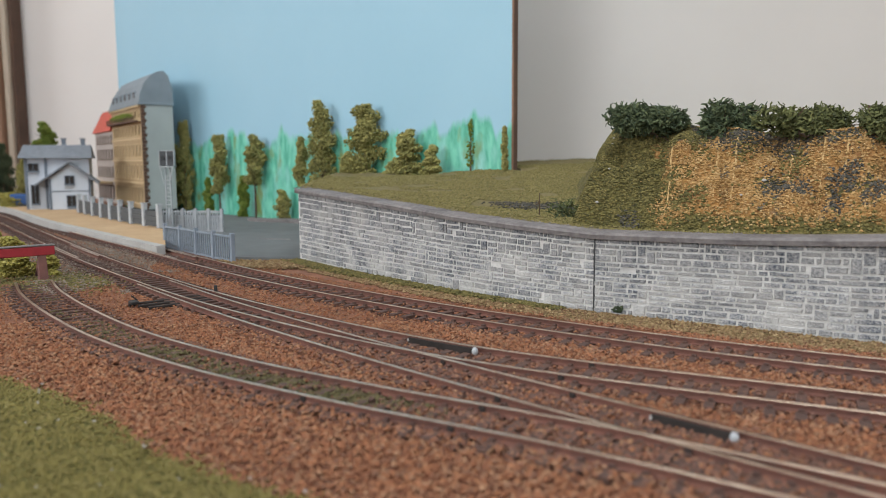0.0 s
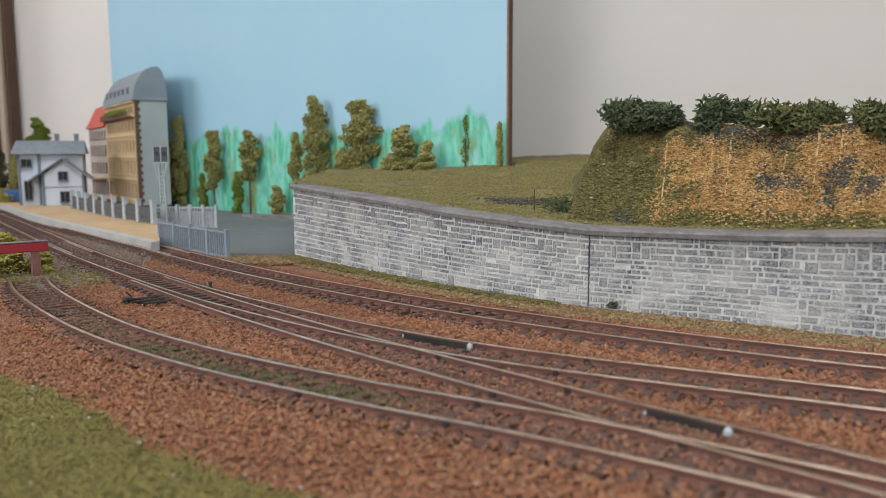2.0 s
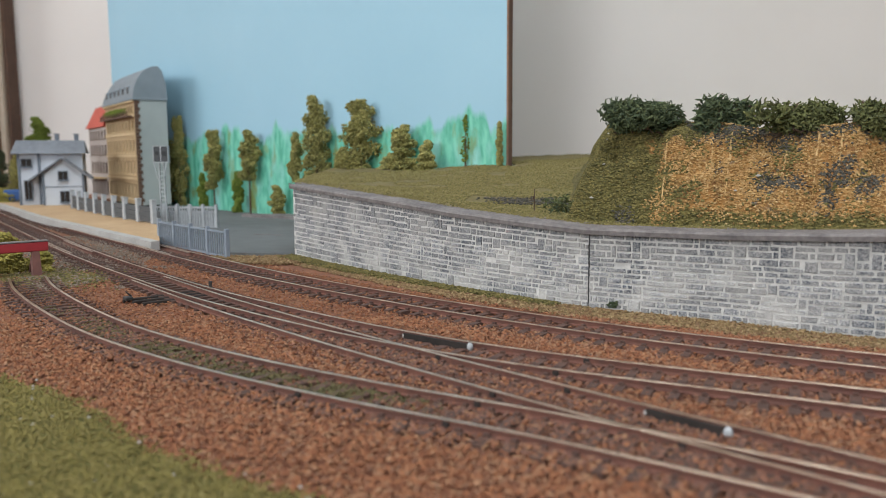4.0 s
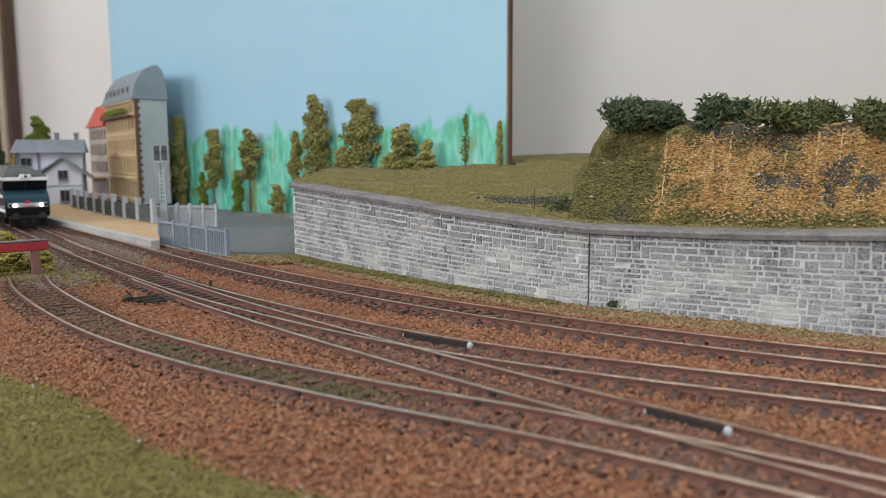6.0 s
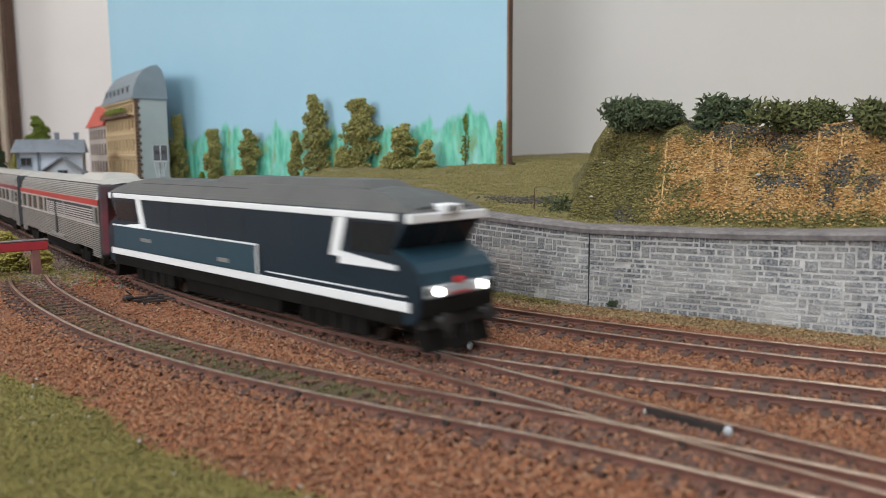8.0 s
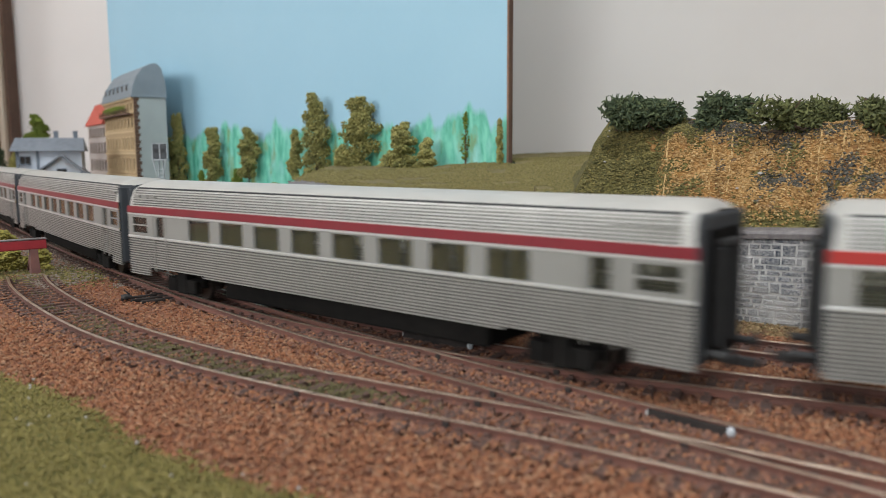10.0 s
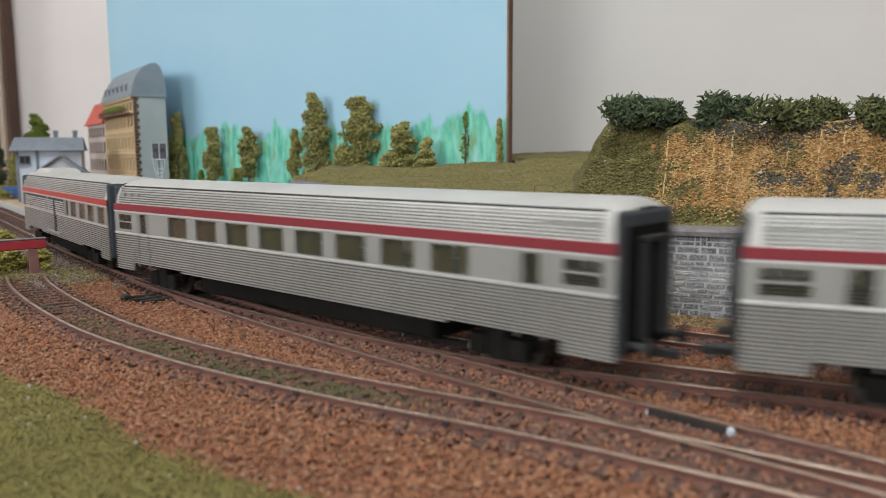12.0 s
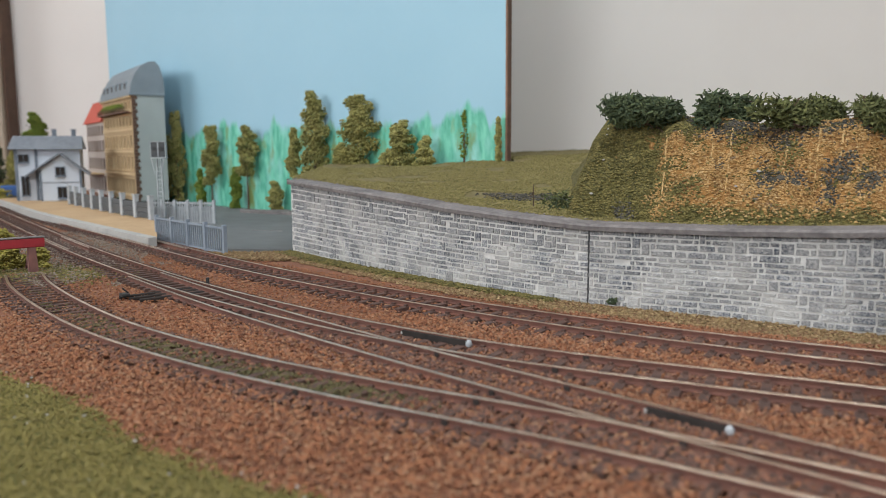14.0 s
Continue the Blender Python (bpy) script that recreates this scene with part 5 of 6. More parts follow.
# ---------------------------------------------------------------- houses
def wall_panel(bm, w, h, holes, thick=0.003):
    """An upright wall in the xz plane with rectangular openings through it."""
    xs = sorted({0, w, *[v for a in holes for v in (a[0], a[1])]})
    zs = sorted({0, h, *[v for a in holes for v in (a[2], a[3])]})
    for x0, x1 in zip(xs, xs[1:]):
        for z0, z1 in zip(zs, zs[1:]):
            cx, cz = (x0 + x1) / 2, (z0 + z1) / 2
            if not any(a[0] < cx < a[1] and a[2] < cz < a[3] for a in holes):
                box(bm, x0, x1, 0, thick, z0, z1)
    bmesh.ops.remove_doubles(bm, verts=bm.verts[:], dist=1e-6)
    seen = {}
    for f in list(bm.faces):
        key = tuple(round(c, 5) for c in f.calc_center_median())
        seen.setdefault(key, []).append(f)
    dead = [f for v in seen.values() if len(v) > 1 for f in v]
    if dead:
        bmesh.ops.delete(bm, geom=dead, context="FACES_ONLY")


def house_window(parent, x0, x1, z0, z1, frame_mat, bars=1):
    w = empty("window")
    w.parent = parent
    for a in ((x0, x0 + 0.0008, z0, z1), (x1 - 0.0008, x1, z0, z1), (x0 + 0.0008, x1 - 0.0008, z0, z0 + 0.0008), (x0 + 0.0008, x1 - 0.0008, z1 - 0.0008, z1)):
        bm = bmesh.new()
        box(bm, a[0], a[1], 0.0004, 0.0018, a[2], a[3])
        part("frame", bm, frame_mat, w)
    bm = bmesh.new()
    box(bm, x0 + 0.0007, x1 - 0.0007, 0.0016, 0.0022, z0 + 0.0007, z1 - 0.0007)
    part("pane", bm, M["window_dark"], w)
    for k in range(bars):
        x = x0 + (x1 - x0) * (k + 1) / (bars + 1)
        bm = bmesh.new()
        box(bm, x - 0.0003, x + 0.0003, 0.0008, 0.0015, z0 + 0.0009, z1 - 0.0009)
        part("glazing_bar", bm, frame_mat, w)
    bm = bmesh.new()
    box(bm, x0 - 0.0006, x1 + 0.0006, -0.0012, 0.0004, z0 - 0.0011, z0 - 0.0001)
    part("sill", bm, frame_mat, w)
    return w


def tall_house():
    L, H, D = 0.170, 0.124, 0.036
    ang = math.degrees(math.atan2(-0.145, 0.099))
    t = tagged(empty("tall_house", pose(-0.455, 1.050, 0.004, 0, 0, ang)), "tall ochre town house with grey mansard roof and balcony", "house", group="low relief houses")
    holes = []
    rowz = [(0.006, 0.026), (0.036, 0.053), (0.062, 0.078), (0.088, 0.101), (0.108, 0.118)]
    for j, (z0, z1) in enumerate(rowz):
        n = 9
        for i in range(n):
            x = 0.014 + i * 0.0178
            ww = 0.0058 if j else 0.0075
            holes.append((x - ww, x + ww * 0.9, z0, z1))
    bm = bmesh.new()
    wall_panel(bm, L, H, holes)
    f = part("facade", bm, M["facade"], t, "ochre facade with rows of windows")
    for a in holes:
        house_window(f, *a, M["facade_trim"])
    for z, d in ((0.030, 0.002), (0.057, 0.0014), (0.083, 0.0014), (0.104, 0.0022), (0.121, 0.003)):
        bm = bmesh.new()
        box(bm, 0, L, -d, -0.0001, z, z + 0.0025)
        part("cornice", bm, M["facade_trim"], t, "pale stucco band")
    bm = bmesh.new()
    box(bm, 0.004, L - 0.004, -0.008, -0.0024, 0.1035, 0.1052)
    bal = part("balcony", bm, M["quoin"], t, "long dark balcony with plants")
    for k in range(40):
        bm = bmesh.new()
        x = 0.005 + k * 0.00408
        box(bm, x, x + 0.0005, -0.0078, -0.0073, 0.1052, 0.1105)
        part("baluster", bm, M["quoin"], bal)
    bm = bmesh.new()
    foam_crown(bm, 0.075, 0.002, 0.108, 0.1145, 500, random.Random(2), 0.0, 0.0013)
    for v in bm.verts:
        v.co += Vector((L / 2, -0.0055, 0))
    part("plants", bm, M["foam_green"], bal)
    bm = bmesh.new()
    box(bm, L - 0.001, L + 0.002, 0.003, D, 0, H)
    part("gable_wall", bm, M["gable"], t, "plain grey green gable wall")
    for k in range(30):
        bm = bmesh.new()
        wd = 0.0052 if k % 2 else 0.0032
        box(bm, L + 0.0005, L + 0.0028, -0.0008, wd, k * 0.0041, k * 0.0041 + 0.0037)
        part("quoin", bm, M["quoin"], t)
    bm = bmesh.new()
    box(bm, 0.0, 0.003, 0.003, D, 0, H)
    part("party_wall", bm, M["facade_grey"], t)
    bm = bmesh.new()
    prof = [(-0.003, H), (-0.001, H + 0.012), (0.004, H + 0.024), (0.011, H + 0.033), (0.020, H + 0.038), (0.027, H + 0.039), (0.032, H + 0.034), (D, H + 0.019), (D + 0.001, H)]
    ends = []
    for x in (0.0, 0.02, L - 0.001, L + 0.003):
        ends.append([bm.verts.new((x, y, H + (z - H) * (0.72 if x == 0 else 1))) for y, z in prof])
    for a, b in zip(ends, ends[1:]):
        for i in range(len(prof) - 1):
            bm.faces.new((a[i], b[i], b[i + 1], a[i + 1]))
        bm.faces.new((a[-1], b[-1], b[0], a[0]))
    bm.faces.new(ends[0])
    bm.faces.new(ends[-1][::-1])
    bmesh.ops.recalc_face_normals(bm, faces=bm.faces[:])
    roof = part("mansard_roof", bm, M["zinc"], t, "grey zinc mansard roof")
    for i in range(6):
        bm = bmesh.new()
        x = 0.022 + i * 0.024
        box(bm, x, x + 0.009, -0.002, 0.010, H + 0.006, H + 0.0165, bevel=0.0008)
        d = part("dormer", bm, M["zinc"], roof)
        bm = bmesh.new()
        box(bm, x + 0.0015, x + 0.0075, -0.0024, -0.0018, H + 0.008, H + 0.0145)
        part("dormer_pane", bm, M["window_dark"], roof)
    bm = bmesh.new()
    box(bm, -0.001, L + 0.0035, -0.004, D + 0.001, H - 0.001, H + 0.0015, bevel=0.0004)
    part("eaves", bm, M["zinc"], t)


def lower_house():
    L, H, D = 0.125, 0.098, 0.010
    ang = math.degrees(math.atan2(-0.145, 0.099))
    u = Vector((0.099, -0.145, 0)).normalized()
    o = Vector((-0.455, 1.050, 0)) - u * (L + 0.001)
    t = tagged(empty("lower_house", pose(o.x, o.y, 0.004, 0, 0, ang)), "pale grey town house with a red tiled roof", "house", group="low relief houses")
    holes = [(0.012 + i * 0.0195, 0.023 + i * 0.0195, z0, z1) for z0, z1 in ((0.006, 0.024), (0.036, 0.050), (0.060, 0.074), (0.082, 0.094)) for i in range(6)]
    bm = bmesh.new()
    wall_panel(bm, L, H, holes)
    f = part("facade", bm, M["facade_grey"], t, "pale grey facade with rows of windows")
    for a in holes:
        house_window(f, *a, M["quoin"])
    bm = bmesh.new()
    box(bm, 0, L, 0.003, D, 0, H)
    part("back_wall", bm, M["facade_grey"], t)
    bm = bmesh.new()
    vs = box(bm, -0.002, L, -0.004, D, H, H + 0.030)
    for v in vs:
        if v.co.z > H + 0.01 and v.co.y < 0:
            v.co.y = D - 0.002
        if v.co.z > H + 0.01 and v.co.x < 0:
            v.co.x = 0.02
    part("tiled_roof", bm, M["red_tile"], t, "red tiled roof")
    bm = bmesh.new()
    vs = box(bm, 0.01, L - 0.01, -0.016, -0.0001, 0.0275, 0.029)
    part("awning", bm, M["facade_trim"], t, "pale shop awning")


tall_house()
lower_house()


def gable_block(parent, name, w, d, h, peak, mat, label=""):
    bm = bmesh.new()
    a = [bm.verts.new(p) for p in ((0, 0, 0), (w, 0, 0), (w, 0, h), (w / 2, 0, peak), (0, 0, h))]
    b = [bm.verts.new((v.co.x, d, v.co.z)) for v in a]
    bm.faces.new(a)
    bm.faces.new(b[::-1])
    for i in range(5):
        bm.faces.new((a[i], b[i], b[(i + 1) % 5], a[(i + 1) % 5]))
    bmesh.ops.recalc_face_normals(bm, faces=bm.faces[:])
    return part(name, bm, mat, parent, label)


def roof_leaf(parent, x0, z0, x1, z1, y0, y1, mat, thick=0.0018, name="roof_slope"):
    bm = bmesh.new()
    n = Vector((-(z1 - z0), 0, x1 - x0)).normalized() * thick
    if n.z < 0:
        n = -n
    pts = [(x0, z0), (x1, z1), (x1 + n.x, z1 + n.z), (x0 + n.x, z0 + n.z)]
    a = [bm.verts.new((x, y0, z)) for x, z in pts]
    b = [bm.verts.new((x, y1, z)) for x, z in pts]
    bm.faces.new(a)
    bm.faces.new(b[::-1])
    for i in range(4):
        bm.faces.new((a[i], b[i], b[(i + 1) % 4], a[(i + 1) % 4]))
    bmesh.ops.recalc_face_normals(bm, faces=bm.faces[:])
    return part(name, bm, mat, parent)


def station():
    t = tagged(empty("station_house", pose(-0.481, 0.925, 0.0035, 0, 0, 21)), "white station house with grey slate roofs and blue grey timber", "house")
    front = gable_block(t, "front_wing", 0.046, 0.045, 0.037, 0.055, M["render_wall"])
    for a in ((0.0175, 0.0285, 0.030, 0.041), (0.0185, 0.0295, 0.003, 0.017)):
        for k, (x0, x1, z0, z1) in enumerate(((a[0], a[1], a[2], a[3]),)):
            w = house_window(front, x0, x1, z0, z1, M["grey_timber"])
            w.location.y = -0.0024
    for x in (0.0, 0.0435):
        bm = bmesh.new()
        box(bm, x, x + 0.0025, -0.001, 0.0, 0, 0.037)
        part("corner_board", bm, M["grey_timber"], front)
    bm = bmesh.new()
    box(bm, 0.0025, 0.0435, -0.0006, 0.0, 0.0215, 0.0225)
    part("string_course", bm, M["grey_timber"], front)
    roof_leaf(t, -0.015, 0.0285, 0.023, 0.0555, -0.006, 0.045, M["slate"])
    roof_leaf(t, 0.054, 0.0305, 0.023, 0.0555, -0.006, 0.045, M["slate"])
    bm = bmesh.new()
    box(bm, -0.028, 0.044, 0.02, 0.075, 0, 0.062)
    body = part("main_body", bm, M["render_wall"], t)
    for x0, x1, z0, z1 in ((-0.024, -0.012, 0.046, 0.056), (-0.022, -0.013, 0.006, 0.030)):
        w = house_window(body, x0, x1, z0, z1, M["grey_timber"])
        w.location.y = 0.0175
    for x in (-0.028, -0.006):
        bm = bmesh.new()
        box(bm, x, x + 0.003, 0.0185, 0.0199, 0, 0.062)
        part("corner_board", bm, M["grey_timber"], body)
    bm = bmesh.new()
    vs = box(bm, -0.034, 0.048, 0.012, 0.083, 0.062, 0.0785)
    for v in vs:
        if v.co.z > 0.07:
            v.co.y = 0.045 if v.co.y < 0.03 else 0.05
            v.co.x = v.co.x * 0.94 + 0.0007
    part("main_roof", bm, M["slate"], t, "grey slate main roof")
    for x in (0.012, 0.034):
        bm = bmesh.new()
        box(bm, x, x + 0.005, 0.045, 0.05, 0.074, 0.0855, bevel=0.0005)
        c = part("chimney", bm, M["grey_timber"], t)
        bm = bmesh.new()
        box(bm, x - 0.0006, x + 0.0056, 0.0444, 0.0506, 0.0856, 0.087)
        part("chimney_cap", bm, M["slate"], c)
    # blue crate by the hedge
    b = tagged(empty("blue_tarpaulin", pose(-0.560, 1.005, 0.0035, 0, 0, 20)), "blue covered crate beside the platform hedge", "crate")
    bm = bmesh.new()
    box(bm, -0.012, 0.012, -0.008, 0.008, 0, 0.016, bevel=0.002)
    part("cover", bm, M["tarp"], b)
    bm = bmesh.new()
    box(bm, -0.0125, 0.0125, -0.0085, 0.0085, 0.0, 0.003, bevel=0.0005)
    part("skid", bm, M["fence_dark"], b)


station()


# ---------------------------------------------------------------- the train
def ribs(z0, z1, y, pitch=0.00108, depth=0.0007):
    """Side profile points of a corrugated band, from z0 up to z1."""
    out, n = [], max(1, int(round((z1 - z0) / pitch)))
    for i in range(n):
        a = z0 + (z1 - z0) * i / n
        p = (z1 - z0) / n
        out += [(y, a), (y, a + p * 0.45), (y - depth, a + p * 0.52), (y - depth, a + p * 0.92)]
    return out


def strip(bm, pts, x0, x1, sides=(1, -1), groove=None):
    """A skin swept along x from side points (y, z), on one side or both; groove: the first recessed face of every four."""
    for s in sides:
        rows = [[bm.verts.new((x, s * y, z)) for y, z in pts] for x in (x0, x1)]
        for i in range(len(pts) - 1):
            q = (rows[0][i], rows[1][i], rows[1][i + 1], rows[0][i + 1])
            f = bm.faces.new(q if s < 0 else q[::-1])
            # recessed faces take the second material, which carries the painted groove shade
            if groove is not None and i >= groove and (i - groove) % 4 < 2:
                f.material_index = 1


def bogie(parent, x, axles, r=0.0055, base=0.0145):
    b = empty("bogie")
    b.parent = parent
    b.location = (x, 0, 0)
    bm = bmesh.new()
    half = base * (axles - 1) / 2 + r * 0.9
    for s in (-1, 1):
        y0, y1 = sorted((s * 0.0100, s * 0.0128))
        box(bm, -half, half, y0, y1, 0.0055, 0.0088, bevel=0.0004)
        for k in range(axles):
            c = base * (k - (axles - 1) / 2)
            a0, a1 = sorted((s * 0.0118, s * 0.0152))
            box(bm, c - 0.0034, c + 0.0034, a0, a1, 0.0030, 0.0088, bevel=0.0005)
        for k in range(axles - 1):
            c = base * (k - (axles - 2) / 2)
            a0, a1 = sorted((s * 0.0112, s * 0.0150))
            box(bm, c - 0.0034, c + 0.0034, a0, a1, 0.0024, 0.0112, bevel=0.0005)
    box(bm, -half * 0.9, half * 0.9, -0.0095, 0.0095, 0.0075, 0.0100)
    part("bogie_frame", bm, M["bogie"], b)
    for k in range(axles):
        c = base * (k - (axles - 1) / 2)
        wheelset_part(b, c, r)
    return b


def wheelset_part(b, x, r):
    bm = bmesh.new()
    for y in (-0.0075, 0.0075):
        bmesh.ops.create_cone(bm, cap_ends=True, segments=20, radius1=r, radius2=r, depth=0.0022, matrix=pose(x, y, r, 90))
    bmesh.ops.create_cone(bm, cap_ends=True, segments=8, radius1=0.0011, radius2=0.0011, depth=0.0135, matrix=pose(x, 0, r, 90))
    part("wheelset", bm, M["wheel"], b)


HW = 0.0163


def coach_shell(t, L, windows, stripe, doors, louvres=(), hump=None):
    """Body of a ribbed steel coach; windows and the rest as spans along x."""
    h = L / 2
    e = 0.0018
    # lower ribbed side in three lengths: deeper skirts at the ends, cut away over the bogies
    for x0, x1, z0 in ((-h + e, -h + 0.018, 0.0082), (-h + 0.018, -h + 0.058, 0.0118), (-h + 0.058, h - 0.058, 0.0108), (h - 0.058, h - 0.018, 0.0118), (h - 0.018, h - e, 0.0082)):
        for side in (1, -1):
            bm = bmesh.new()
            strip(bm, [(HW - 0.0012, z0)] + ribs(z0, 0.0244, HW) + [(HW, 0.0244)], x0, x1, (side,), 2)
            part("ribbed_side", bm, [M["steel"], M["steel_rib_shade"]], t, "ribbed silver steel side")
    for side in (1, -1):
        for pts in ([(HW, 0.0244), (HW + 0.0003, 0.0246), (HW + 0.0003, 0.0254), (HW, 0.0256)], [(HW, 0.0347), (HW + 0.0002, 0.0348), (HW + 0.0002, 0.0353), (HW, 0.0355)]):
            bm = bmesh.new()
            strip(bm, pts, -h + e, h - e, (side,))
            part("trim_band", bm, M["steel_bright"], t, "bright steel trim line")
    # window band with openings
    spans = sorted(windows + doors)
    for s in (1, -1):
        bm = bmesh.new()
        x = -h + e
        for a, b, z0, z1 in spans:
            strip(bm, [(HW, 0.0256), (HW, 0.0347)], x, a, (s,))
            strip(bm, [(HW, 0.0256), (HW, z0)], a, b, (s,))
            strip(bm, [(HW, z1), (HW, 0.0347)], a, b, (s,))
            for xa in (a, b):
                bm.faces.new([bm.verts.new((xa, s * yy, zz)) for yy, zz in ((HW, z0), (HW, z1), (HW - 0.0012, z1), (HW - 0.0012, z0))])
            for zz in (z0, z1):
                bm.faces.new([bm.verts.new((xx, s * yy, zz)) for xx, yy in ((a, HW), (b, HW), (b, HW - 0.0012), (a, HW - 0.0012))])
            x = b
        strip(bm, [(HW, 0.0256), (HW, 0.0347)], x, h - e, (s,))
        part("window_band", bm, M["steel_plain"], t, "plain grey steel window band")
    for a, b, z0, z1 in spans:
        for s in (1, -1):
            bm = bmesh.new()
            y0, y1 = sorted((s * (HW - 0.0010), s * (HW - 0.0006)))
            box(bm, a, b, y0, y1, z0, z1)
            w = part("window", bm, M["glass"], t, "clear glazed window")
            bm = bmesh.new()
            y0, y1 = sorted((s * (HW - 0.0004), s * (HW + 0.00015)))
            box(bm, a - 0.0002, b + 0.0002, y0, y1, z0 - 0.0005, z0 + 0.0001)
            box(bm, a - 0.0002, b + 0.0002, y0, y1, z1 - 0.0001, z1 + 0.0004)
            if b - a > 0.009 and (z1 - z0) < 0.0078:
                box(bm, a, b, y0, y1, (z0 + z1) / 2 - 0.0003, (z0 + z1) / 2 + 0.0003)
            part("window_rim", bm, M["steel_plain"], w)
    for a, b, z0, z1 in louvres:
        for s in (1, -1):
            bm = bmesh.new()
            strip(bm, [(HW + 0.0001, z0), (HW + 0.0001, z1)], a, b, (s,))
            back = part("louvre_panel", bm, M["louvre_dark"], t, "louvre panel of bright slats")
            for k in range(int((z1 - z0) / 0.0013)):
                bm = bmesh.new()
                zz = z0 + 0.0002 + k * 0.0013
                y0, y1 = sorted((s * (HW - 0.0002), s * (HW + 0.0005)))
                box(bm, a, b, y0, y1, zz, zz + 0.0006)
                part("slat", bm, M["steel_bright"], back)
    # red stripe
    for s in (1, -1):
        bm = bmesh.new()
        strip(bm, [(HW, 0.0355), (HW + 0.00025, 0.0357), (HW + 0.00025, 0.0384), (HW - 0.0001, 0.0386)], -h + e, h - e, (s,))
        part("stripe", bm, M[stripe], t, "red stripe above the windows")
    # ribbed cant rail and roof
    pts, n = [], 8
    for i in range(n):
        a = i / n
        z, y = 0.0386 + 0.0080 * a, HW - 0.0001 - 0.0034 * a ** 2.2
        pts += [(y, z), (y - 0.00005, z + 0.00051), (y - 0.0007, z + 0.00056), (y - 0.0007, z + 0.00090)]
    for s in (1, -1):
        bm = bmesh.new()
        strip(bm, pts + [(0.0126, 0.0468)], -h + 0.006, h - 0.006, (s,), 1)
        part("ribbed_cant", bm, [M["steel"], M["steel_rib_shade"]], t, "ribbed silver upper side")
    bm = bmesh.new()
    strip(bm, [(0.0128, 0.0467), (0.0126, 0.0471), (0.0108, 0.0479), (0.0080, 0.0488), (0.0045, 0.0494), (0, 0.0496)], -h + 0.006, h - 0.006)
    part("roof", bm, M["roof_steel"], t, "smooth pale grey roof")
    for s in (1, -1):
        bm = bmesh.new()
        strip(bm, [(0.0131, 0.0461), (0.0133, 0.0463), (0.0133, 0.0466), (0.0128, 0.0468)], -h + 0.006, h - 0.006, (s,))
        part("gutter", bm, M["louvre_dark"], t, "dark gutter line")
    # rounded roof ends
    for s in (-1, 1):
        bm = bmesh.new()
        full = [(HW - 0.0001, 0.0386), (HW - 0.0008, 0.0422), (0.0142, 0.0455), (0.0126, 0.0470), (0.0108, 0.0479), (0.0080, 0.0488), (0.0045, 0.0494), (0, 0.0496)]
        ring = full + [(-y, z) for y, z in full[-2::-1]]
        rows = []
        for xx, k in ((h - 0.006, 0.0), (h - 0.0035, 0.06), (h - e, 0.22)):
            rows.append([bm.verts.new((s * xx, y * (1 - 0.25 * k), 0.0386 + (z - 0.0386) * (1 - k))) for y, z in ring])
        for a, b in zip(rows, rows[1:]):
            for i in range(len(ring) - 1):
                bm.faces.new((a[i], b[i], b[i + 1], a[i + 1]))
        bmesh.ops.recalc_face_normals(bm, faces=bm.faces[:])
        for f in bm.faces:
            f.smooth = True
        part("roof_end", bm, M["roof_steel"], t)
        bm = bmesh.new()
        x0, x1 = sorted((s * (h - e - 0.0015), s * (h - e + 0.0005)))
        box(bm, x0, x1, -HW + 0.0004, HW - 0.0004, 0.0088, 0.0466, bevel=0.0012)
        end = part("end_wall", bm, M["end_dark"], t, "dark blue grey end wall")
        bm = bmesh.new()
        x0, x1 = sorted((s * (h - e + 0.0004), s * (h - e + 0.0009)))
        box(bm, x0, x1, -0.0118, 0.0118, 0.0090, 0.0425, bevel=0.0002)
        part("end_panel", bm, M["bogie"], end, "black gangway end panel")
        bm = bmesh.new()
        x0, x1 = sorted((s * (h - e + 0.0010), s * (h + 0.0014)))
        box(bm, x0, x1, -0.0062, -0.0044, 0.0125, 0.0380, bevel=0.0005)
        box(bm, x0, x1, 0.0044, 0.0062, 0.0125, 0.0380, bevel=0.0005)
        box(bm, x0, x1, -0.0062, 0.0062, 0.0380, 0.0398, bevel=0.0005)
        part("gangway", bm, M["black"], end, "black rubber gangway frame")
        bm = bmesh.new()
        x0, x1 = sorted((s * (h - e), s * (h + 0.0085)))
        box(bm, x0, x1, -0.0012, 0.0012, 0.0075, 0.0098, bevel=0.0003)
        part("coupling", bm, M["black"], end)
        for y in (-0.0102, 0.0102):
            bm = bmesh.new()
            bmesh.ops.create_cone(bm, cap_ends=True, segments=12, radius1=0.0011, radius2=0.0011, depth=0.005, matrix=pose(s * (h + 0.002), y, 0.0118, 0, 90))
            bmesh.ops.create_cone(bm, cap_ends=True, segments=14, radius1=0.0026, radius2=0.0026, depth=0.0008, matrix=pose(s * (h + 0.0046), y, 0.0118, 0, 90))
            part("buffer", bm, M["black"], end)
    # underframe
    bm = bmesh.new()
    box(bm, -h + 0.003, h - 0.003, -0.0145, 0.0145, 0.0110, 0.0125)
    part("floor_pan", bm, M["bogie"], t)
    rnd = random.Random(int(L * 1000))
    # solid black block: underframe gear plus the shade beneath the coach
    bm = bmesh.new()
    box(bm, -h + 0.066, h - 0.066, -0.0120, 0.0120, 0.0030, 0.0108, bevel=0.001)
    part("underframe", bm, M["bogie"], t, "dark underframe block, standing for equipment and shade")
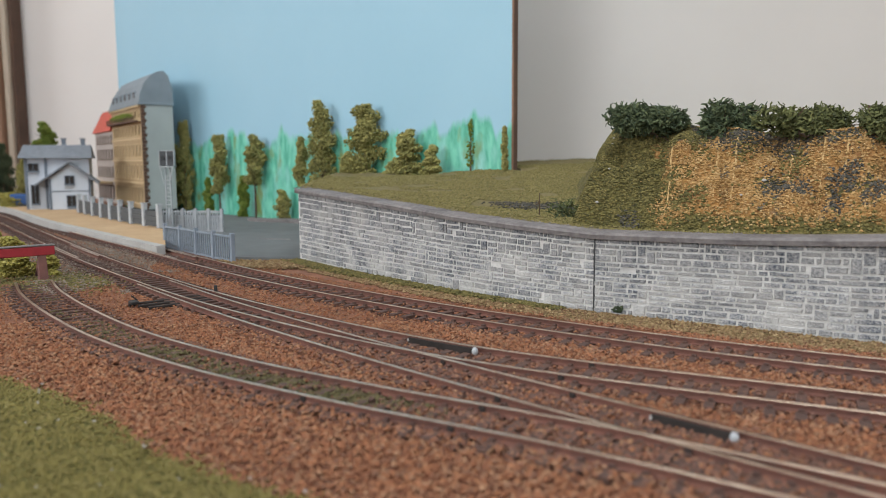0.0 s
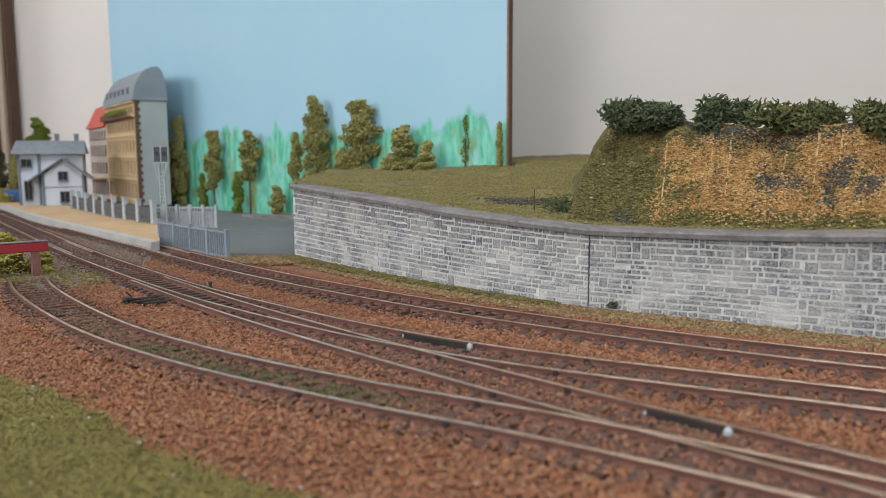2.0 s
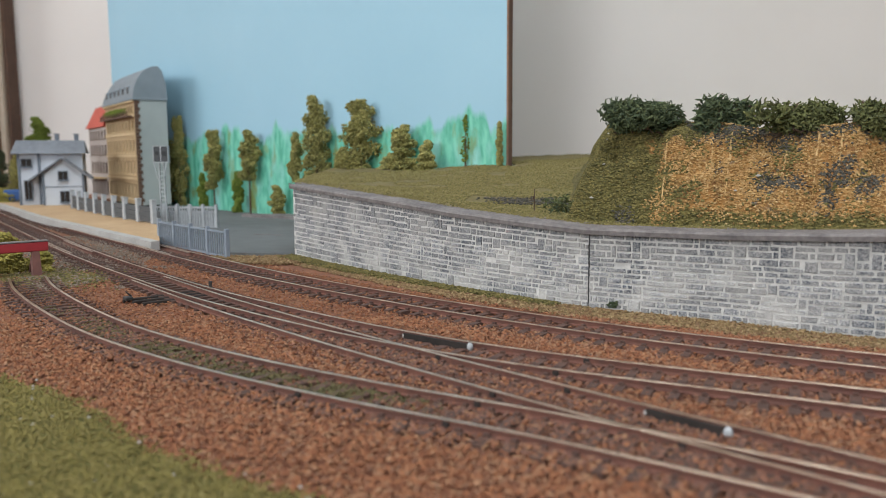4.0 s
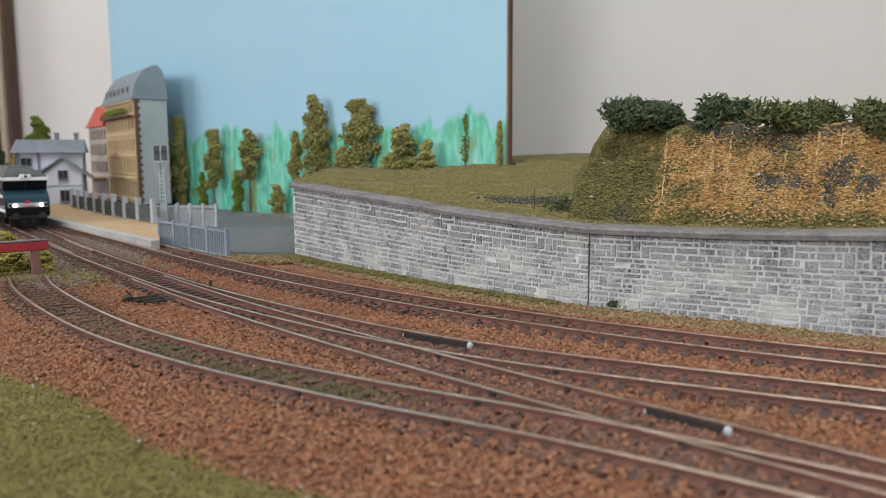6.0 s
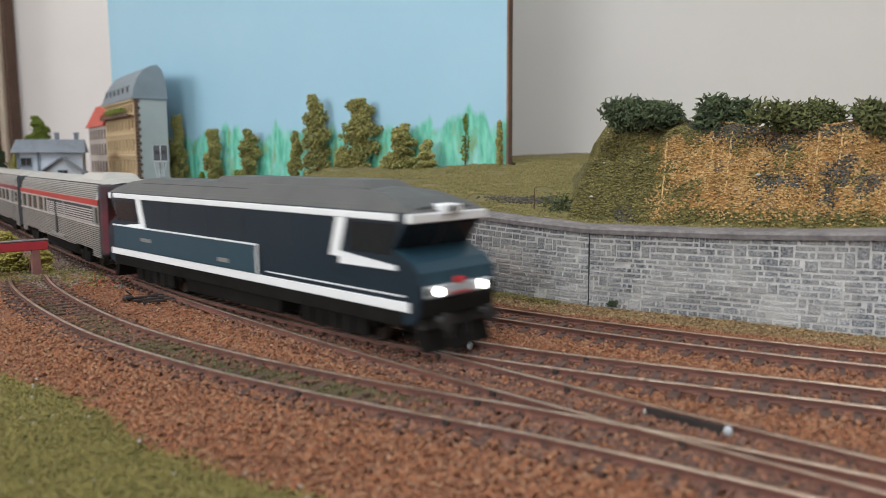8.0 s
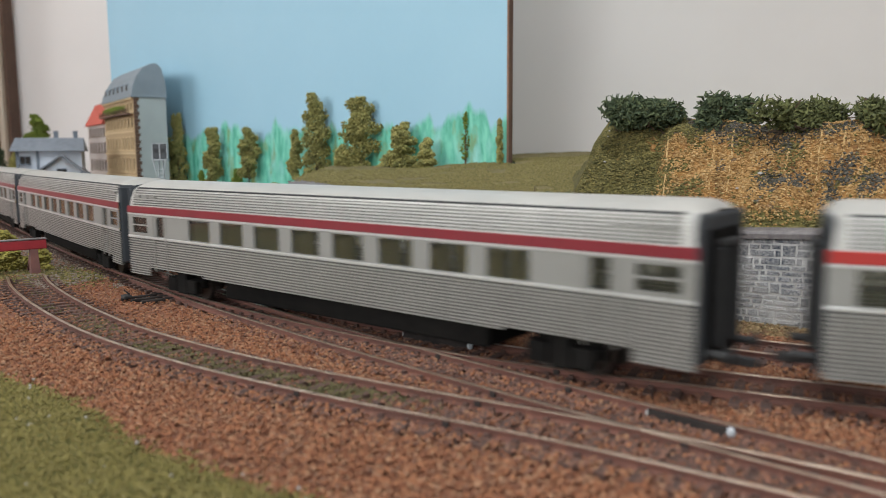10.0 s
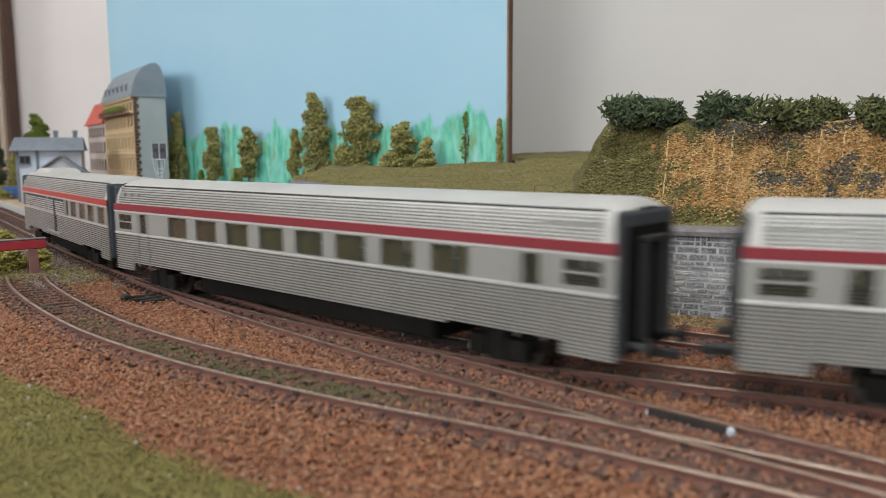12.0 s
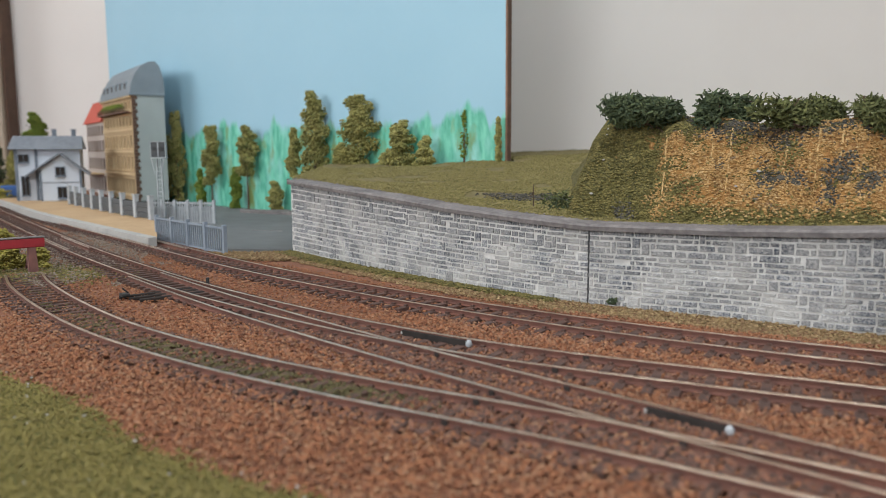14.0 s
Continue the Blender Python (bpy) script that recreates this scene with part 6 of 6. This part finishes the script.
    for x in (-0.055, -0.03, 0.0, 0.028, 0.054):
        if abs(x) < h - 0.062:
            for y in (-0.0115, 0.006):
                bm = bmesh.new()
                wd = rnd.uniform(0.008, 0.011)
                box(bm, x - wd, x + wd, y, y + 0.0058, 0.0045 + rnd.uniform(0, 0.002), 0.0109, bevel=0.0006)
                part("equipment_box", bm, M["bogie"], t)
    for s in (-1, 1):
        bogie(t, s * (h - 0.040), 2)
    # seats seen through the windows
    bm = bmesh.new()
    box(bm, -h + 0.03, h - 0.03, -0.0125, 0.0125, 0.0200, 0.0215)
    part("interior_floor", bm, M["interior"], t)
    if len(windows) > 4:
        for k in range(9):
            x = -0.0864 + 0.0216 * k
            for y0, y1 in ((-0.0125, -0.004), (0.004, 0.0125)):
                bm = bmesh.new()
                box(bm, x - 0.0026, x + 0.0026, y0, y1, 0.0215, 0.0322, bevel=0.0008)
                part("seat", bm, M["seat"], t, "ochre double seat")


def coach_length(kind):
    return {"loco": 0.222, "coach": 0.264, "van": 0.222}[kind]


def build_coach():
    L = coach_length("coach")
    t = tagged(empty("passenger_coach"), "ribbed stainless steel passenger coach with red stripe", "railway coach", group="coaches of the train")
    win = [(0.0216 * (k - 3.5) - 0.0073, 0.0216 * (k - 3.5) + 0.0073, 0.0258, 0.0344) for k in range(8)]
    doors = [(s * 0.1045 - 0.0028, s * 0.1045 + 0.0028, 0.0258, 0.0344) for s in (-1, 1)] + [(s * 0.1205 - 0.0058, s * 0.1205 + 0.0058, 0.0268, 0.0338) for s in (-1, 1)]
    coach_shell(t, L, win, "stripe_red", doors)
    for s in (-1, 1):
        for k in range(3):
            for side in (-1, 1):
                bm = bmesh.new()
                y0, y1 = sorted((side * 0.0150, side * 0.0162))
                box(bm, s * 0.116 - 0.0022 + (k - 1) * 0.0062, s * 0.116 + 0.0022 + (k - 1) * 0.0062, y0, y1, 0.0422, 0.0434)
                part("vent", bm, M["steel_plain"], t)
        for side in (-1, 1):
            y0, y1 = sorted((side * (HW - 0.0005), side * (HW + 0.0003)))
            for x in (s * 0.1045 - 0.0045, s * 0.1045 + 0.0045):
                bm = bmesh.new()
                box(bm, x - 0.0002, x + 0.0002, y0, y1, 0.0105, 0.0346)
                part("door_seam", bm, M["steel_plain"], t)
    return t


def build_van():
    L = coach_length("van")
    h = L / 2
    t = tagged(empty("luggage_van"), "ribbed stainless steel luggage van with louvres and red stripe", "railway coach", group="coaches of the train")
    win = [(x - 0.0062, x + 0.0062, 0.0258, 0.0344) for x in (0.0385, 0.0585, 0.0765, 0.0965)] + [(0.0205, 0.0265, 0.0258, 0.0344)]
    doors = [(-h + 0.0035, -h + 0.0095, 0.0259, 0.0344)]
    louv = [(-h + 0.0135, -0.030, 0.0258, 0.0346), (-0.0265, -0.0100, 0.0258, 0.0346), (-0.0065, 0.0165, 0.0258, 0.0346)]
    coach_shell(t, L, win, "stripe_orange", doors, louv)
    for s in (1, -1):
        bm = bmesh.new()
        y0, y1 = sorted((s * (HW - 0.0006), s * (HW + 0.0006)))
        box(bm, -0.0100, -0.0066, y0, y1, 0.0140, 0.0346)
        part("door_recess", bm, M["louvre_dark"], t, "dark door recess")
        bm = bmesh.new()
        y0, y1 = sorted((s * (HW - 0.0006), s * (HW + 0.0012)))
        box(bm, -0.030, 0.006, y0, y1, 0.0128, 0.0140, bevel=0.0003)
        part("door_step", bm, M["steel_plain"], t)
    bm = bmesh.new()
    vs = box(bm, -h + 0.014, -h + 0.064, -0.0105, 0.0105, 0.0478, 0.0518)
    for v in vs:
        if v.co.z > 0.05:
            v.co.y *= 0.72
            v.co.x += 0.005 if v.co.x < -h + 0.03 else -0.004
    bmesh.ops.bevel(bm, geom=bm.edges[:], offset=0.0006, segments=2, affect="EDGES")
    part("roof_hump", bm, M["roof_steel"], t, "raised pale grey roof hump")
    return t


def build_loco():
    """Broken-nose diesel: x forward."""
    L = coach_length("loco")
    h = L / 2
    W = 0.0168
    t = tagged(empty("diesel_locomotive"), "dark blue and white broken-nose diesel locomotive with lit headlights", "locomotive")
    # side outline of one end, mirrored for the other
    end = [(0.1045, 0.0100), (0.1085, 0.0112), (0.1100, 0.0150), (0.1105, 0.0182), (0.1105, 0.0225), (0.1099, 0.0262), (0.1072, 0.0290), (0.0992, 0.0328), (0.1042, 0.0402), (0.1060, 0.0410), (0.1062, 0.0440), (0.1010, 0.0462), (0.0900, 0.0492), (0.0760, 0.0505)]
    k = h / 0.1105
    out = [(x * k, z) for x, z in end]

    def width(z):
        return W - max(0.0, z - 0.0440) * 0.85

    bm = bmesh.new()
    half = [p for p in out if p[1] < 0.0441]
    cap = [p for p in out if p[1] > 0.0439]
    for profile, roofed in ((half, False), (cap, True)):
        ring = profile + [(-x, z) for x, z in profile[::-1]]
        a = [bm.verts.new((x, -width(z), z)) for x, z in ring]
        b = [bm.verts.new((x, width(z), z)) for x, z in ring]
        n = len(ring)
        faces = [bm.faces.new(a[::-1]), bm.faces.new(b)]
        faces += [bm.faces.new((a[q], a[(q + 1) % n], b[(q + 1) % n], b[q])) for q in range(n)]
        for f in faces:
            c = f.calc_center_median()
            nose = abs(c.x) > 0.098 * k and 0.022 < c.z < 0.033
            f.material_index = 1 if roofed else 2 if nose else 0
    bmesh.ops.recalc_face_normals(bm, faces=bm.faces[:])
    part("body", bm, [M["navy"], M["loco_roof"], M["loco_blue"]], t, "dark blue body with angled cab ends")
    # long sloping roof flanks and raised roof
    bm = bmesh.new()
    arch = [(W, 0.0436), (W - 0.0012, 0.0455), (W - 0.0040, 0.0482), (W - 0.0075, 0.0502), (0, 0.0510)]
    arch += [(-y, z) for y, z in arch[-2::-1]]
    loops = [[bm.verts.new((x * k, y * (1 - 0.06 * (1 - f)), 0.0436 + (z - 0.0436) * f)) for y, z in arch]
             for x, f in ((-0.1045, 0.30), (-0.097, 0.62), (-0.084, 1.0), (0.084, 1.0), (0.097, 0.62), (0.1045, 0.30))]
    for a, b in zip(loops, loops[1:]):
        for q in range(len(arch) - 1):
            bm.faces.new((a[q], b[q], b[q + 1], a[q + 1]))
    bm.faces.new(loops[0])
    bm.faces.new(loops[-1][::-1])
    bmesh.ops.recalc_face_normals(bm, faces=bm.faces[:])
    part("roof_cover", bm, M["loco_roof"], t, "dark grey roof")
    bm = bmesh.new()
    vs = box(bm, -0.020, 0.082, -0.0098, 0.0098, 0.0500, 0.0530)
    for v in vs:
        if v.co.z > 0.052:
            v.co.y *= 0.8
            v.co.x += 0.004 if v.co.x < 0 else -0.006
    bmesh.ops.bevel(bm, geom=bm.edges[:], offset=0.0005, segments=2, affect="EDGES")
    part("raised_roof", bm, M["loco_roof"], t)
    bm = bmesh.new()
    for i in range(9):
        for s in (-1, 1):
            y0, y1 = sorted((s * (0.01265 - 0.00039 * i), s * (0.01290 - 0.00039 * i)))
            box(bm, -0.078, 0.012, y0, y1, 0.0478 + 0.00022 * i, 0.0488 + 0.00022 * i)
    part("roof_grille", bm, M["louvre_dark"], t, "dark slatted roof grille")
    for s in (-1, 1):
        bm = bmesh.new()
        y0, y1 = sorted((s * (W - 0.0003), s * (W + 0.0006)))
        box(bm, -0.101 * k, 0.101 * k, y0, y1, 0.0414, 0.0436, bevel=0.0002)
        part("eaves_band", bm, M["white"], t, "white eaves band")
        bm = bmesh.new()
        y0, y1 = sorted((s * (W - 0.0003), s * (W + 0.0004)))
        box(bm, -0.106 * k, 0.106 * k, y0, y1, 0.0140, 0.0171, bevel=0.0002)
        box(bm, 0.03, 0.104 * k, y0, y1, 0.0186, 0.0190)
        part("waist_band", bm, M["white"], t, "white lower band")
        # raised blue side panel with a white rim
        bm = bmesh.new()
        y0, y1 = sorted((s * (W - 0.0003), s * (W + 0.0007)))
        box(bm, -0.102 * k, 0.024, y0, y1, 0.0173, 0.0280, bevel=0.0003)
        pn = part("side_panel", bm, M["loco_blue"], t, "slate blue raised side panel")
        bm = bmesh.new()
        y0, y1 = sorted((s * (W + 0.0004), s * (W + 0.0010)))
        box(bm, -0.102 * k, 0.0252, y0, y1, 0.0281, 0.0287)
        vs = box(bm, 0.0242, 0.0249, y0, y1, 0.0174, 0.0281)
        part("panel_rim", bm, M["white"], pn, "white panel rim")
        bm = bmesh.new()
        y0, y1 = sorted((s * (W + 0.0006), s * (W + 0.00085)))
        for q in range(5):
            box(bm, -0.073 + q * 0.0022, -0.0714 + q * 0.0022, y0, y1, 0.0222, 0.0238)
        part("lettering", bm, M["steel_plain"], pn, "pale lettering bars")["kind"] = "stuff"
        bm = bmesh.new()
        box(bm, -0.004, 0.004, y0, y1, 0.0196, 0.0212)
        part("nameplate", bm, M["steel_plain"], pn, "pale plate bar")
        for e in (-1, 1):
            # slanted white door pillar and white wedge under the cab window
            bm = bmesh.new()
            y0, y1 = sorted((s * (W - 0.0003), s * (W + 0.0005)))
            vs = box(bm, 0.0680 * k, 0.0730 * k, y0, y1, 0.0285, 0.0414)
            for v in vs:
                if v.co.z > 0.035:
                    v.co.x += 0.0040
                if e < 0:
                    v.co.x = -v.co.x
            p1 = part("cab_pillar", bm, M["white"], t, "white slanted cab pillar")
            bm = bmesh.new()
            vs = box(bm, 0.0731 * k, 0.1005 * k, y0, y1, 0.0262, 0.0303)
            for v in vs:
                if v.co.x > 0.09:
                    v.co.z = 0.0264 if v.co.z < 0.028 else 0.0278
                if e < 0:
                    v.co.x = -v.co.x
            part("cab_wedge", bm, M["white"], t, "white wedge below the cab window")
            bm = bmesh.new()
            y0, y1 = sorted((s * (W - 0.0004), s * (W + 0.0002)))
            vs = box(bm, 0.0780 * k, 0.0980 * k, y0, y1, 0.0308, 0.0404)
            for v in vs:
                if v.co.x > 0.09 and v.co.z > 0.035:
                    v.co.x += 0.0034
                if e < 0:
                    v.co.x = -v.co.x
            part("cab_side_window", bm, M["dark_glass"], t, "dark cab side window")
        y0, y1 = sorted((s * (W - 0.0012), s * (W + 0.0002)))
        for x in (-0.045, -0.015, 0.015, 0.045):
            bm = bmesh.new()
            box(bm, x - 0.0002, x + 0.0002, y0, y1, 0.0296, 0.0412)
            part("door_seam", bm, M["louvre_dark"], t)
    for e in (-1, 1):
        sgn = lambda v: e * v
        # windscreen: leans forward at its top
        bm = bmesh.new()
        q = [(0.0997 * k, 0.0330), (0.1041 * k, 0.0399)]
        a = [bm.verts.new((sgn(x + 0.0004), y, z)) for x, z in q for y in (-0.0140, 0.0140)]
        b = [bm.verts.new((sgn(x - 0.0004), y, z)) for x, z in q for y in (-0.0140, 0.0140)]
        for f in ((a[0], a[1], a[3], a[2]), (b[0], b[2], b[3], b[1]), (a[0], a[2], b[2], b[0]), (a[1], b[1], b[3], a[3]), (a[0], b[0], b[1], a[1]), (a[2], a[3], b[3], b[2])):
            bm.faces.new(f)
        bmesh.ops.recalc_face_normals(bm, faces=bm.faces[:])
        ws = part("windscreen", bm, M["dark_glass"], t, "dark broad windscreen")
        bm = bmesh.new()
        for y in (-0.0003,):
            vs = box(bm, 0.0996 * k, 0.1006 * k, -0.0003, 0.0003, 0.0330, 0.0398)
            for v in vs:
                v.co.x += (v.co.z - 0.0330) * 0.62 * k
                v.co.x = sgn(v.co.x)
        part("centre_bar", bm, M["black"], ws)
        bm = bmesh.new()
        x0, x1 = sorted((sgn(0.1045 * k), sgn(0.1072 * k)))
        box(bm, x0, x1, -0.0170, 0.0170, 0.0408, 0.0438, bevel=0.0004)
        part("visor", bm, M["white"], t, "white visor over the windscreen")
        bm = bmesh.new()
        x0, x1 = sorted((sgn(0.1020 * k), sgn(0.1082 * k)))
        box(bm, x0, x1, -0.0042, 0.0042, 0.0428, 0.0462, bevel=0.0006)
        lb = part("lamp_box", bm, M["white"], t, "white roof lamp box")
        bm = bmesh.new()
        bmesh.ops.create_cone(bm, cap_ends=True, segments=14, radius1=0.0012, radius2=0.0012, depth=0.0006, matrix=pose(sgn(0.1084 * k), 0, 0.0446, 0, 90))
        part("top_lamp", bm, M["dark_glass"], lb, "dark unlit top lamp")
        # pale light band with headlights
        bm = bmesh.new()
        x0, x1 = sorted((sgn(0.1100 * k), sgn(0.1112 * k)))
        box(bm, x0, x1, -0.0150, 0.0150, 0.0184, 0.0222, bevel=0.0004)
        band = part("light_band", bm, M["fence_white"], t, "pale grey band holding the lamps")
        for y in (-0.0098, 0.0098):
            bm = bmesh.new()
            bmesh.ops.create_cone(bm, cap_ends=True, segments=18, radius1=0.0013, radius2=0.0013, depth=0.0010, matrix=pose(sgn(0.1115 * k), y, 0.0203, 0, 90))
            part("headlight", bm, M["headlight" if e > 0 else "taillight"], band, "lit white headlight" if e > 0 else "glowing red tail lamp")
            bm = bmesh.new()
            bmesh.ops.create_cone(bm, cap_ends=True, segments=14, radius1=0.0013, radius2=0.0013, depth=0.0009, matrix=pose(sgn(0.1113 * k), y * 1.36, 0.0203, 0, 90))
            part("marker_lamp", bm, M["dark_glass"], band)
        bm = bmesh.new()
        x0, x1 = sorted((sgn(0.1100 * k), sgn(0.1116 * k)))
        box(bm, x0, x1, -0.0022, 0.0022, 0.0216, 0.0240, bevel=0.0008)
        part("badge", bm, M["red"], t, "small red nose badge")
        bm = bmesh.new()
        x0, x1 = sorted((sgn(0.1108 * k), sgn(0.1114 * k)))
        box(bm, x0, x1, -0.0045, 0.0045, 0.0189, 0.0195)
        part("number_plate", bm, M["red"], t, "red plate bar")
        # buffer beam, buffers, snow plough, hoses
        bm = bmesh.new()
        x0, x1 = sorted((sgn(0.1060 * k), sgn(0.1098 * k)))
        box(bm, x0, x1, -0.0145, 0.0145, 0.0085, 0.0135, bevel=0.0005)
        bb = part("buffer_beam", bm, M["black"], t)
        bm = bmesh.new()
        x0, x1 = sorted((sgn(0.1060 * k), sgn(0.1109 * k)))
        box(bm, x0, x1, -0.0166, 0.0166, 0.0120, 0.0182, bevel=0.0010)
        part("apron", bm, M["bogie"], t, "black rounded front apron")
        for y in (-0.0100, 0.0100):
            bm = bmesh.new()
            bmesh.ops.create_cone(bm, cap_ends=True, segments=12, radius1=0.0013, radius2=0.0013, depth=0.006, matrix=pose(sgn(0.1120 * k), y, 0.0115, 0, 90))
            bmesh.ops.create_cone(bm, cap_ends=True, segments=14, radius1=0.0028, radius2=0.0028, depth=0.0009, matrix=pose(sgn(0.1150 * k), y, 0.0115, 0, 90))
            part("buffer", bm, M["black"], bb)
        bm = bmesh.new()
        vs = box(bm, 0.1050 * k, 0.1090 * k, -0.0140, 0.0140, 0.0020, 0.0085)
        for v in vs:
            if v.co.z < 0.005:
                v.co.x += 0.0025
            v.co.x = sgn(v.co.x)
        part("plough", bm, M["bogie"], bb)
        for y in (-0.005, -0.003, 0.003, 0.005):
            bm = bmesh.new()
            box(bm, *sorted((sgn(0.1098 * k), sgn(0.1104 * k))), y - 0.0004, y + 0.0004, 0.0045, 0.0125)
            part("hose", bm, M["black"], bb)
    bm = bmesh.new()
    box(bm, -0.036, 0.036, -0.0156, 0.0156, 0.0034, 0.0100, bevel=0.0008)
    part("fuel_tank", bm, M["bogie"], t)
    bm = bmesh.new()
    box(bm, -0.103 * k, 0.103 * k, -0.0171, 0.0171, 0.0092, 0.0138, bevel=0.0003)
    part("sole_bar", bm, M["bogie"], t)
    for s in (-1, 1):
        bogie(t, s * 0.066, 3, 0.0062, 0.0150)
    return t


loco = build_loco()
coach = build_coach()
van = build_van()
TRAIN = [(loco, "loco", False), (van, "van", True), (coach, "coach", False), (copy_thing(coach, pose(0, 0, 0)), "coach", False), (copy_thing(coach, pose(0, 0, 0)), "coach", False), (copy_thing(van, pose(0, 0, 0)), "van", False)]
TRAIN[1][0]["label"] = "ribbed stainless steel luggage van coupled behind the locomotive"
TRAIN[5][0]["label"] = "ribbed stainless steel luggage van closing the train"
COUPLED = 0.019
S_B = arc(TRACK_B)


def on_track(s):
    return Vector((float(np.interp(s, S_B, TRACK_B[:, 0])), float(np.interp(s, S_B, TRACK_B[:, 1])), 0))


# distance of the locomotive's front along the main line, against time
RUN = [(0.0, 1.71), (5.3, 3.018), (6.0, 3.213), (6.5, 3.362), (7.5, 3.620), (8.0, 3.764), (8.2, 3.823), (10.3, 4.408), (11.0, 4.604), (11.5, 4.742), (12.0, 4.872), (12.5, 5.006), (13.0, 5.142), (13.5, 5.290), (13.9, 5.408), (14.0, 5.440)]


def front_at(t):
    return float(np.interp(t, [r[0] for r in RUN], [r[1] for r in RUN]))


def motions():
    ahead = 0.0
    for ob, kind, turned in TRAIN:
        length = coach_length(kind)
        rows = []
        for i in range(0, 71):
            t = i * 0.2
            mid = front_at(t) - ahead - length / 2
            a, b = on_track(mid - 0.33 * length), on_track(mid + 0.33 * length)
            c = (a + b) / 2
            rows.append((t, pose(c.x, c.y, 0, 0, 0, math.degrees(math.atan2(b.y - a.y, b.x - a.x)) + (180 if turned else 0))))
        walk(ob, rows)
        ahead += length + COUPLED


motions()
